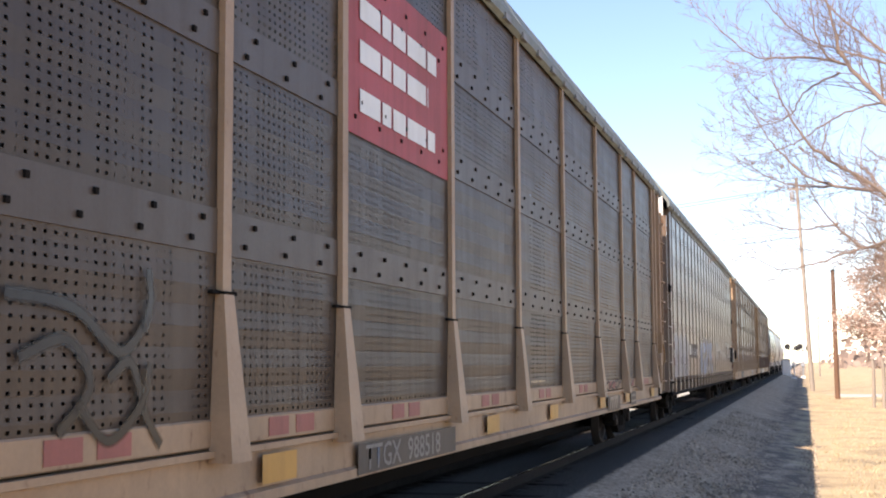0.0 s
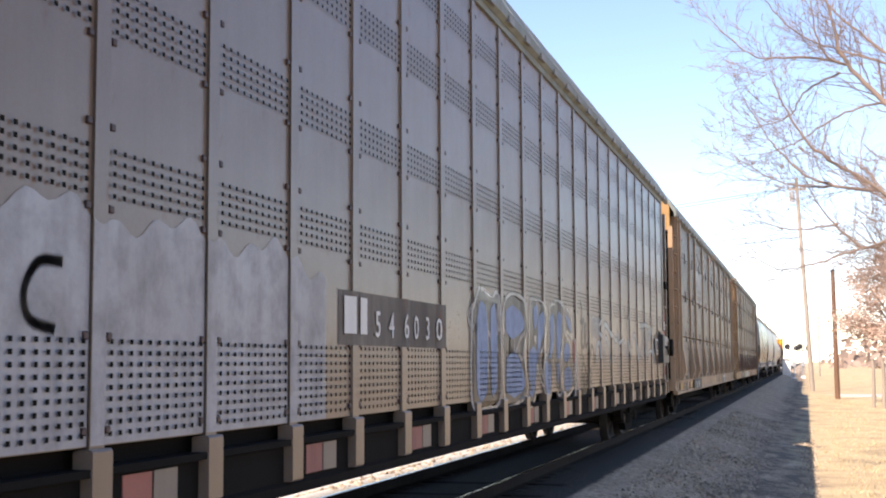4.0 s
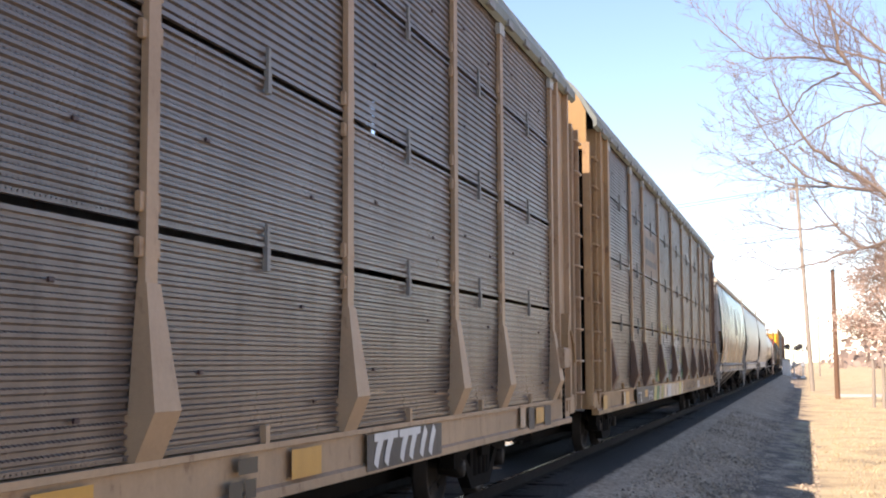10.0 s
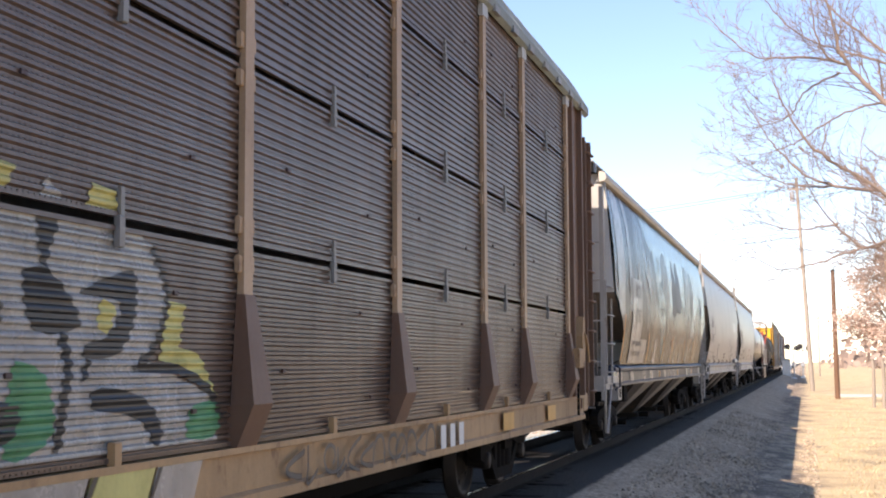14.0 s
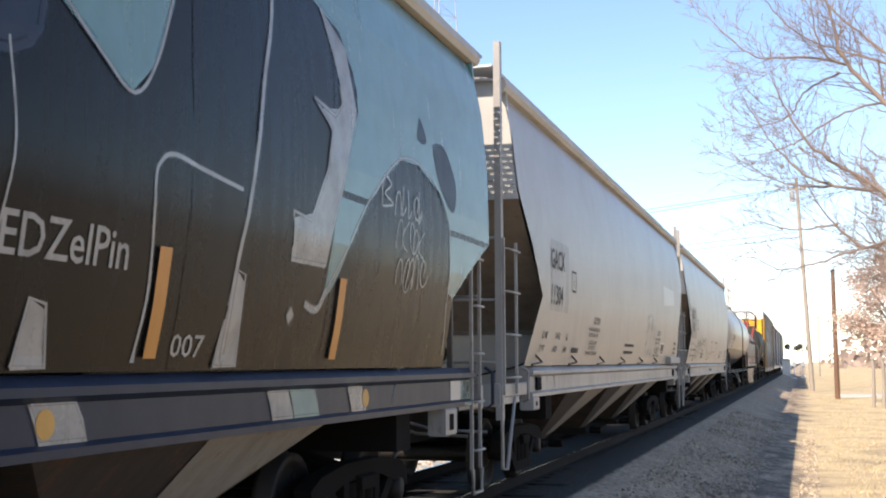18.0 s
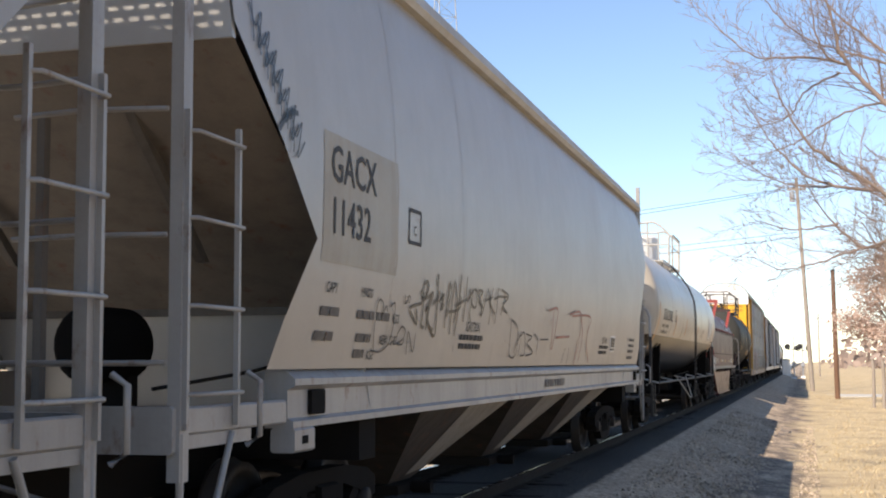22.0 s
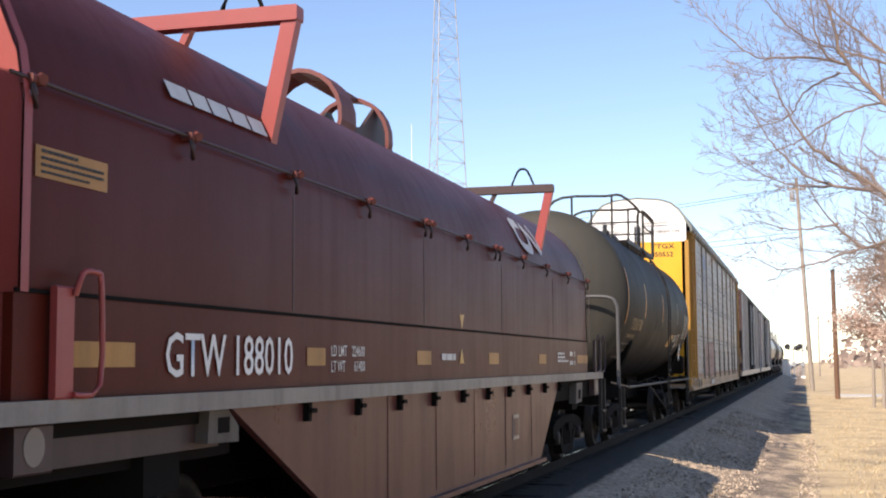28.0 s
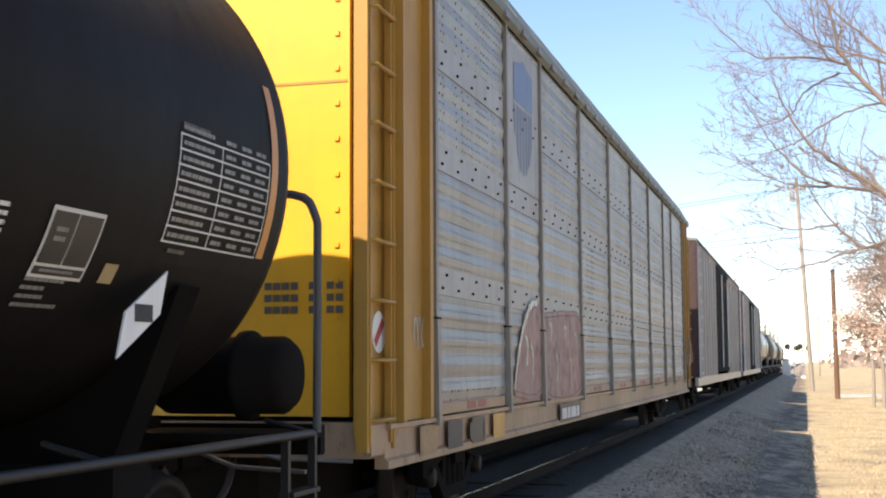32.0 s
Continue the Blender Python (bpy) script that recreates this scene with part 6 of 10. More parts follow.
# ---------------------------------------------------------------- boxcars
def box_car(middle, label, group):
    """High boxcar: pale ribbed side sheets, dark plug doors in the middle."""
    root = thing("box_car", label, "rail car", group)
    root["middle"] = middle
    for s in (-1, 1):
        for y0, y1 in ((-12.9, -3.9), (3.1, 12.9)):
            part("side_sheet", Mesh().box(min(s * 1.40, s * 1.46), max(s * 1.40, s * 1.46), y0, y1, 1.05, 5.1), BOX_GREY, root)
            rb = Mesh()
            for q in range(8):
                y = y0 + 0.3 + q * (y1 - y0 - 0.6) / 7
                rb.box(min(s * 1.46, s * 1.472), max(s * 1.46, s * 1.472), y - 0.03, y + 0.03, 1.1, 5.05)
            part("side_rib", rb, BOX_GREY, root)
        for y0, y1 in ((-3.88, -0.42), (-0.38, 3.08)):
            d = part("plug_door", Mesh().box(min(s * 1.40, s * 1.49), max(s * 1.40, s * 1.49), y0, y1, 1.15, 5.0), DARK, root, "dark plug door")
            part("door_bar", Mesh().tube([(s * 1.53, (y0 + y1) / 2 + 0.4, 1.3), (s * 1.53, (y0 + y1) / 2 + 0.4, 4.8)], 0.03, 6), WHITE, d)
        part("side_sill", Mesh().box(min(s * 1.38, s * 1.47), max(s * 1.38, s * 1.47), -13.1, 13.1, 0.78, 1.04), HOPPER, root)
        e0, e1 = sorted((s * 12.9, s * 12.98))
        part("end_wall", Mesh().box(-1.45, 1.45, e0, e1, 1.04, 5.15), BROWN_STEEL, root)
        a, b = sorted((s * 12.45, s * 12.9))
        ladder(root, WHITE, 1.54, a, b, 1.0, 4.9, 0.42)
        part("corner_post", Mesh().box(1.46, 1.50, a - 0.1, b, 1.04, 5.1), BROWN_STEEL, root)
        coupler(root, s * 13.0, s)
    part("roof", Mesh().along_y([(-1.52, 5.1), (1.52, 5.1), (1.5, 5.17), (0, 5.30), (-1.5, 5.17)], -13.0, 13.0), ROOF, root)
    part("floor_plate", Mesh().box(-1.38, 1.38, -13.0, 13.0, 0.9, 1.03), DARK, root)
    part("center_sill", Mesh().box(-0.35, 0.35, -13.0, 13.0, 0.5, 0.9), DARK, root)
    running_gear(root, middle, (-9.6, 9.6))
    return root


# ---------------------------------------------------------------- roadside
def bare_tree(name, label, x, y, seed, height, trunk_r, lean, limbs, density=3.2, twig_r=0.0042, turn=1.35):
    """A bare tree: a trunk and planned main limbs (root radius, depth drift, then x and z along the limb), each with
    side branches that feather out into fine twigs."""
    root = thing(name, label, "tree")
    rnd = random.Random(seed)
    t = Mesh()
    path = [Vector((x + lean * (k / 6) ** 1.5 + rnd.uniform(-0.05, 0.05), y + rnd.uniform(-0.05, 0.05), GROUND - 0.1 + height * k / 6)) for k in range(7)]
    t.tube(path, trunk_r, 12, trunk_r * 0.35)
    part("trunk", t, BARK, root)
    twigs = Mesh()

    def grow(p, d, length, r, level):
        n = (7, 5, 3)[level]
        bend = Vector((rnd.uniform(-1, 1), rnd.uniform(-1, 1), rnd.uniform(-0.4, 1.0))) * 0.16
        pts = [p]
        for _ in range(n):
            d = (d + bend + Vector((rnd.uniform(-1, 1), rnd.uniform(-1, 1), rnd.uniform(-1, 1))) * 0.09).normalized()
            p = p + d * length / n
            pts.append(p)
        twigs.tube(pts, r, (5, 4, 3)[level], max(r * 0.35, 0.0028))
        if level == 2:
            return
        kids = max(3, int(length * (6.0, 9.0)[level]))
        for k in range(kids):
            f = 0.12 + 0.86 * (k + rnd.random()) / kids
            i = min(n - 1, int(f * n))
            q = pts[i].lerp(pts[i + 1], f * n - i)
            way = (pts[i + 1] - pts[i]).normalized()
            side = way.cross(Vector((rnd.uniform(-1, 1), rnd.uniform(-1, 1), rnd.uniform(-1, 1)))).normalized()
            grow(q, (way + side * rnd.uniform(0.35, 0.85)).normalized(), length * rnd.uniform(0.28, 0.55) * (1.15 - 0.5 * f), max(twig_r * (1.0, 0.8)[level], r * 0.5), level + 1)

    for r, drift, *flat_pts in limbs:
        pairs = list(zip(flat_pts[0::2], flat_pts[1::2]))
        ctrl = [(px, y + drift * (i + 1) / len(pairs), pz) for i, (px, pz) in enumerate(pairs)]
        pts = [Vector(q) for q in smooth_path_3(ctrl, 6)]
        pts = [q + Vector((rnd.uniform(-1, 1), rnd.uniform(-1, 1), rnd.uniform(-1, 1))) * 0.022 for q in pts]
        m = Mesh().tube(pts, 0.86 * r, 8, max(twig_r * 1.3, r * 0.13))
        part("limb", m, BARK, root)
        total = sum((b - a).length for a, b in zip(pts, pts[1:]))
        kids = int(total * density)
        for k in range(kids):
            f = 0.10 + 0.90 * (k + rnd.random()) / kids
            i = min(len(pts) - 2, int(f * (len(pts) - 1)))
            q = pts[i].lerp(pts[i + 1], f * (len(pts) - 1) - i)
            way = (pts[i + 1] - pts[i]).normalized()
            side = way.cross(Vector((rnd.uniform(-0.4, 0.4), 1.0, rnd.uniform(-0.4, 0.4)))).normalized() * (1 if k % 2 else -1)
            side += Vector((0, rnd.uniform(-0.8, 0.8), 0))
            grow(q, (way * 1.1 + side * rnd.uniform(0.4, 0.9)).normalized(), turn * rnd.uniform(0.5, 1.15) * (1.15 - 0.45 * f), max(twig_r * 1.2, r * 0.2 * (1.2 - f)), 0)
    tagged(part("twig_mass", twigs, TWIG, root), kind="stuff")
    return root


def leafy_tree(x, y, seed, rx, rz, cz, leaves, name="small_tree", label="small tree with dry brown leaves still on its twigs"):
    root = thing(name, label, "tree")
    rnd = random.Random(seed)
    t = Mesh().tube([(x, y, GROUND - 0.1), (x + 0.1, y, 1.2), (x, y + 0.1, cz), (x + 0.2, y, cz + rz * 0.7)], 0.16, 8, 0.04)
    part("trunk", t, BARK, root)
    limb, crown = Mesh(), Mesh()
    tips = []
    for _ in range(46):
        a, u = rnd.uniform(0, math.tau), rnd.uniform(-0.8, 1.0)
        e = Vector((x + math.cos(a) * rx * rnd.uniform(0.5, 1) * math.sqrt(max(0.1, 1 - u * u)), y + math.sin(a) * rx * rnd.uniform(0.5, 1), cz + u * rz))
        s = Vector((x, y, max(0.8, cz - rz * 0.5 + u * rz * 0.5)))
        mid = s.lerp(e, 0.5) + Vector((rnd.uniform(-0.2, 0.2), rnd.uniform(-0.2, 0.2), 0.15))
        limb.tube([s, mid, e], 0.035, 4, 0.008)
        tips += [mid, e, e]
    part("limb", limb, BARK, root)
    for _ in range(leaves):
        p = rnd.choice(tips) + Vector((rnd.gauss(0, 0.38), rnd.gauss(0, 0.38), rnd.gauss(0, 0.34)))
        r = rnd.uniform(0.04, 0.09)
        u = Vector((rnd.uniform(-1, 1), rnd.uniform(-1, 1), rnd.uniform(-1, 1))).normalized()
        v = u.cross(Vector((rnd.uniform(-1, 1), rnd.uniform(-1, 1), rnd.uniform(-1, 1)))).normalized()
        crown.add([p - u * r, p + v * r * 0.6, p + u * r, p - v * r * 0.6], [(0, 1, 2, 3)])
    tagged(part("crown", crown, DRY_LEAF, root), kind="stuff")
    return root


def build_roadside():
    # tall pole with a lamp head and a short cross arm
    pole = thing("utility_pole", "tall weathered grey wooden utility pole with equipment at its top", "utility pole")
    base, tip = Vector((0.50, 104.0, GROUND - 0.2)), Vector((-0.28, 104.0, 15.9))
    part("pole", Mesh().tube([base, base.lerp(tip, 0.5), tip], 0.19, 12, 0.12), POLE_WOOD, pole)
    part("crossarm", Mesh().box(-1.0, 0.45, 103.85, 103.98, 14.9, 15.05), POLE_WOOD, pole)
    tr = Mesh().tube([(-0.62, 103.9, 14.0), (-0.62, 103.9, 14.8)], 0.22, 10)
    part("transformer", tr, GALVANISED, pole)
    for x in (-0.9, -0.45, 0.05, 0.4):
        part("insulator", Mesh().tube([(x, 103.9, 15.05), (x, 103.9, 15.3)], 0.06, 6), DARK, pole)
    brown = thing("short_pole", "short brown wooden pole at the edge of the grass", "utility pole")
    part("pole", Mesh().tube([(1.85, 82.4, GROUND - 0.2), (1.78, 82.4, 7.0)], 0.17, 10, 0.13), POLE_BROWN, brown)
    part("cap", Mesh().tube([(1.78, 82.4, 7.0), (1.78, 82.4, 7.12)], 0.15, 10), DARK, brown)
    far = thing("utility_pole", "slim distant utility pole past the crossing", "utility pole")
    part("pole", Mesh().tube([(2.1, 205, GROUND), (2.1, 205, 8.8)], 0.14, 8, 0.1), POLE_WOOD, far)
    part("crossarm", Mesh().box(1.4, 2.8, 204.9, 205.1, 8.0, 8.15), POLE_WOOD, far)
    for k, (x, y, h) in enumerate(((3.20, 67.0, 2.0), (3.62, 66.0, 1.9), (3.75, 68.5, 1.7))):
        f = thing("fence_post", "weathered grey wooden fence post in dry grass", "post", "old fence posts")
        part("post", Mesh().tube([(x, y, GROUND - 0.1), (x + 0.03, y, h * 0.5), (x, y, h - 0.4)], 0.09, 8, 0.075), POLE_WOOD, f)
        part("cap", Mesh().tube([(x, y, h - 0.4), (x, y, h - 0.36)], 0.085, 8), POLE_WOOD, f)
    # level crossing
    road = Mesh()
    for x0, x1 in ((2.0, 60.0),):
        road.box(x0, x1, 87.0, 92.5, GROUND - 0.2, GROUND + 0.06)
    tagged(part("road", road, CONCRETE), "pale worn asphalt lane across the grass", "road", kind="structure")
    for x, y in ((-1.35, 166.0), (-0.3, 182.0)):
        s = thing("crossing_signal", "railway crossing signal with black lamp hoods", "crossing signal", "crossing signals")
        part("mast", Mesh().tube([(x, y, GROUND - 0.1), (x, y, 4.7)], 0.075, 8), GALVANISED, s)
        part("lamp_bar", Mesh().tube([(x - 0.75, y, 3.0), (x + 0.75, y, 3.0)], 0.05, 6), DARK, s)
        for d in (-0.75, 0.75):
            lamp = Mesh()
            for k in range(16):
                a, b = k * math.tau / 16, (k + 1) * math.tau / 16
                lamp.add([(x + d, y - 0.02, 3.35), (x + d + 0.36 * math.cos(a), y - 0.02, 3.35 + 0.36 * math.sin(a)), (x + d + 0.36 * math.cos(b), y - 0.02, 3.35 + 0.36 * math.sin(b))], [(0, 1, 2)])
            lamp.tube([(x + d, y - 0.35, 3.35), (x + d, y + 0.15, 3.35)], 0.19, 12)
            part("lamp_hood", lamp, BLACK, s)
        cb = Mesh()
        for q in (-1, 1):
            cb.add([(x - 0.6, y - 0.1, 4.1 - q * 0.38 - 0.1), (x - 0.6, y - 0.1, 4.1 - q * 0.38 + 0.1), (x + 0.6, y - 0.1 - 0.01 * q, 4.1 + q * 0.38 + 0.1), (x + 0.6, y - 0.1 - 0.01 * q, 4.1 + q * 0.38 - 0.1)], [(0, 1, 2, 3)])
            cb.add([(x - 0.6, y - 0.07, 4.1 - q * 0.38 - 0.1), (x - 0.6, y - 0.07, 4.1 - q * 0.38 + 0.1), (x + 0.6, y - 0.07, 4.1 + q * 0.38 + 0.1), (x + 0.6, y - 0.07, 4.1 + q * 0.38 - 0.1)], [(3, 2, 1, 0)])
        part("crossbuck", cb, WHITE, s)
        part("base", Mesh().box(x - 0.3, x + 0.3, y - 0.3, y + 0.3, GROUND - 0.05, GROUND + 0.35, 0.03), WHITE, s)
        part("junction_box", Mesh().box(x - 0.22, x + 0.22, y - 0.3, y - 0.1, 0.9, 1.5, 0.02), GALVANISED, s)
    hut = thing("signal_hut", "small white metal signal equipment hut by the track", "signal hut")
    part("body", Mesh().box(-2.9, -1.9, 176, 177.4, GROUND, 1.7, 0.02), WHITE, hut)
    part("roof", Mesh().along_y([(-3.0, 1.7), (-1.8, 1.7), (-1.8, 1.78), (-2.4, 1.95), (-3.0, 1.78)], 175.9, 177.5), GALVANISED, hut)
    # wires over the track
    for k, (z0, z1, y1) in enumerate(((15.2, 13.6, 120), (15.1, 12.4, 118), (11.6, 10.2, 112), (11.2, 9.2, 110))):
        w = thing("overhead_wire", "thin dark overhead wire", "wire", "overhead wires", "")
        pts = []
        for i in range(13):
            f = i / 12
            pts.append((-0.3 - 46 * f, 104 + (y1 - 104) * f, z0 + (z1 - z0) * f - 1.2 * math.sin(math.pi * f) * 0.5))
        part("strand", Mesh().tube(pts, 0.02, 4), DARK, w)
    # lattice tower beyond the track
    tw = thing("lattice_tower", "tall slim grey steel lattice radio tower", "tower")
    cx, cy, top = -41.9, 150.0, 62.0
    def leg(i, z):
        r = 4.07 - 0.0548 * z
        a = 0.5 + i * math.tau / 3
        return Vector((cx + r * math.cos(a), cy + r * math.sin(a), z))
    for i in range(3):
        part("leg", Mesh().tube([leg(i, GROUND), leg(i, top)], 0.075, 6), GALVANISED, tw)
        br = Mesh()
        z = 0.0
        k = 0
        while z < top - 3:
            j = (i + 1) % 3
            dz = 2.6
            br.tube([leg(i, z), leg(j, z)], 0.03, 4)
            a, b = (leg(i, z), leg(j, z + dz)) if k % 2 else (leg(j, z), leg(i, z + dz))
            br.tube([a, b], 0.035, 4)
            z += dz
            k += 1
        part("bracing", br, GALVANISED, tw)
    mast = thing("antenna_mast", "thin white antenna mast behind the track", "antenna")
    part("mast", Mesh().tube([(-46.0, 150, GROUND), (-46.0, 150, 25), (-46.0, 150, 31)], 0.09, 6, 0.03), WHITE, mast)
    near = [(0.10, -0.4, 3.5, 3.4, 2.4, 5.6, 1.7, 6.5, 0.95, 7.4, 0.7, 8.2, 0.45, 9.4),
            (0.040, -0.9, 0.95, 7.35, 0.55, 7.55, 0.35, 8.1, 0.25, 9.0),
            (0.034, -0.6, 0.80, 7.45, 0.0, 7.55, -0.75, 7.60, -1.25, 7.95, -2.0, 8.8),
            (0.030, 0.8, 0.85, 7.3, 0.2, 7.0, -0.2, 6.5, -0.9, 6.35, -1.5, 6.6),
            (0.030, 0.3, 1.6, 6.6, 0.9, 6.45, 0.1, 6.0, -0.5, 5.75, -1.2, 5.7),
            (0.070, -0.8, 3.4, 2.6, 2.1, 4.3, 1.2, 5.0, 0.3, 5.65, -0.2, 6.4, -0.5, 7.1),
            (0.045, 0.6, 1.5, 4.85, 0.7, 5.0, 0.0, 5.35, -0.6, 6.1, -1.1, 7.0),
            (0.030, 1.2, 0.75, 5.0, 0.1, 5.05, -0.7, 5.35, -1.45, 5.95),
            (0.050, 1.0, 3.4, 2.2, 2.2, 3.9, 1.3, 3.75, 0.8, 4.1, 0.3, 4.8, 0.1, 5.3),
            (0.032, 0.2, 1.6, 3.85, 0.8, 3.6, 0.1, 3.4, -0.5, 3.35, -0.95, 3.6),
            (0.028, -0.5, 0.7, 4.2, 0.1, 4.1, -0.5, 4.15, -0.95, 4.35),
            (0.055, 0.8, 3.3, 5.2, 2.4, 7.0, 1.4, 8.0, 0.6, 8.9, 0.0, 9.8),
            (0.030, -0.7, 2.3, 7.1, 1.2, 7.5, 0.2, 7.9, -0.5, 8.6, -0.9, 9.4)]
    bare_tree("bare_tree", "large bare winter tree with fine grey-brown twigs", 3.5, 26.5, 11, 11.0, 0.26, -0.5, near, 5.2)
    bare_tree("bare_tree", "bare winter tree with fine twigs behind the larger one", 5.2, 44.0, 23, 8.5, 0.20, 0.2,
              [(0.06, 0.8, 5.2, 2.2, 4.0, 4.0, 2.9, 5.0, 1.7, 5.3), (0.06, -0.8, 5.2, 2.6, 4.2, 5.0, 3.2, 6.2, 2.0, 7.2), (0.05, 0.4, 5.2, 1.8, 3.8, 3.2, 2.7, 4.2, 1.5, 4.3),
               (0.05, 0.2, 5.2, 3.4, 4.4, 6.0, 3.2, 7.6), (0.04, -0.4, 4.0, 4.0, 2.8, 4.6, 1.9, 6.0)], 7.0, 0.0085, 1.6)
    leafy_tree(4.6, 74.0, 5, 3.2, 2.7, 4.4, 17000)
    leafy_tree(9.0, 80.0, 6, 3.4, 2.6, 4.4, 4200)
    # far woods; the last belt is unseen, added for the cars' reflections and warm bounce
    rnd = random.Random(9)
    for name, x0, x1, y0, y1, h in (("far_woods", 6, 160, 210, 330, 6.5), ("far_woods", -220, -60, 300, 420, 9), ("far_woods", 62, 110, -70, 215, 13)):
        m = Mesh()
        for _ in range(420 if h < 10 else 1500):
            x, y = rnd.uniform(x0, x1), rnd.uniform(y0, y1)
            hh = h * rnd.uniform(0.4, 1.0)
            for _ in range(7):
                p = Vector((x + rnd.gauss(0, 1.0), y + rnd.gauss(0, 1.0), rnd.uniform(0, hh)))
                u = Vector((rnd.uniform(-1, 1), rnd.uniform(-0.3, 0.3), rnd.uniform(-1, 1))).normalized() * rnd.uniform(0.5, 1.3)
                v = Vector((rnd.uniform(-1, 1), 0, rnd.uniform(-1, 1))).normalized() * rnd.uniform(0.3, 0.9)
                m.add([p - u, p + v, p + u, p - v], [(0, 1, 2, 3)])
        tagged(part(name, m, FAR_WOOD), "distant leafless brown woods", "woods", kind="stuff")


# ---------------------------------------------------------------- the train
TRAIN = "rail cars of the train"


def flat(z):
    return PANEL_X + 0.012


def sill_face(z):
    return 1.475


def round_side(radius, cz):
    """The x of a tank's side at height z."""
    return lambda z: math.sqrt(max(0.01, radius * radius - (z - cz) ** 2))


def dress_first(a):
    y0, y1 = POSTS[2] + 0.08, POSTS[3] - 0.08
    surf = lambda z: PANEL_X + 0.006
    field(a, RED, surf, y0, y1, 3.12, 4.43, 0.004, "herald_panel", "red company panel with pale bars")
    for z, w in ((3.98, 2.0), (3.66, 1.75), (3.30, 1.95)):
        bars([(y0 + 0.28, z, w, 0.17)], WHITE, a, lambda z: PANEL_X + 0.012, "herald_bar", gap=0.3)
    field(a, BOARD, sill_face, -6.75, -4.15, 0.715, 0.93, 0.004, "number_board")
    lettering("TTGX  988518", 0.25, LADDER_GREY, a, -6.6, 0.74, lambda z: 1.475, stretch=1.25)
    field(a, BOARD, sill_face, 5.1, 6.5, 0.715, 0.95, 0.004, "mark_board")
    for q in (0.0, 0.24, 0.50, 0.74):
        stroke(a, FADED_PANEL, sill_face, [(5.28 + q, 0.745), (5.33 + q, 0.83), (5.42 + q, 0.92)], 0.06, 0.009, "mark_stroke")
    for k in (0, 1):
        stroke(a, FADED_PANEL, sill_face, [(5.26 + 0.5 * k, 0.915), (5.7 + 0.5 * k, 0.918)], 0.035, 0.011, "mark_stroke")
    field(a, BOARD, sill_face, 7.9, 8.6, 0.73, 0.97, 0.004, "stencil_board")
    bars([(7.98, 0.88, 0.5, 0.04), (7.98, 0.78, 0.5, 0.04)], FADED_PANEL, a, lambda z: 1.478, "stencil_bar")
    for y in (-8.4, -2.95, 0.3, 4.3, 7.2, 11.08):
        field(a, ORANGE, sill_face, y, y + 0.52, 0.80, 0.97, 0.004)
    m = ((-10.9, 1.78), (-10.4, 1.74), (-10.0, 1.55), (-9.75, 1.70)), ((-10.8, 1.52), (-10.45, 1.60), (-10.25, 1.40), (-10.5, 1.2)), ((-10.1, 1.42), (-9.9, 1.5), (-9.75, 1.25), (-9.6, 1.1)), ((-9.75, 1.95), (-9.72, 1.8), (-9.78, 1.65)), ((-10.35, 1.32), (-10.1, 1.15), (-9.8, 1.3), (-9.72, 1.5))
    for k, c in enumerate(m):
        s = Mesh()
        ribbon(s, smooth_path(list(c), 8), 0.055, surf, 0.01 + 0.001 * k)
        part("spray_stroke", s, SPRAY_BLACK, a)
    scrawl(a, GRIMY, lambda z: POST_X + 0.02, 7.0, 1.05, 0.25, 0.6, 3, 0.03, 5)
    scrawl(a, GRIMY, lambda z: PANEL_X + 0.012, 4.7, 1.06, 2.0, 0.16, 7, 0.03, 6)
    # stencils on the corner sheet: a ruled box of small lines, then loose words
    cor = lambda z: PANEL_X + 0.003
    for z0, z1, ya, yb in ((3.20, 3.215, 12.04, 12.66), (3.58, 3.595, 12.04, 12.66), (3.215, 3.58, 12.04, 12.052), (3.215, 3.58, 12.648, 12.66)):
        field(a, GRIMY, cor, ya, yb, z0, z1, 0.003, "stencil_rule")
    bars([(12.10, 3.28 + 0.075 * q, 0.48, 0.03) for q in range(4)], GRIMY, a, cor, "stencil_bar", gap=0.4)
    bars([(12.12, 3.0, 0.26, 0.07), (12.12, 2.88, 0.14, 0.025), (12.12, 2.76, 0.10, 0.02)], GRIMY, a, cor, "stencil_bar", gap=0.15)
    bars([(12.12, z, w, 0.05) for z, w in ((2.52, 0.2), (2.42, 0.42), (2.32, 0.34), (2.22, 0.3))], GRIMY, a, cor, "stencil_bar", gap=0.3)


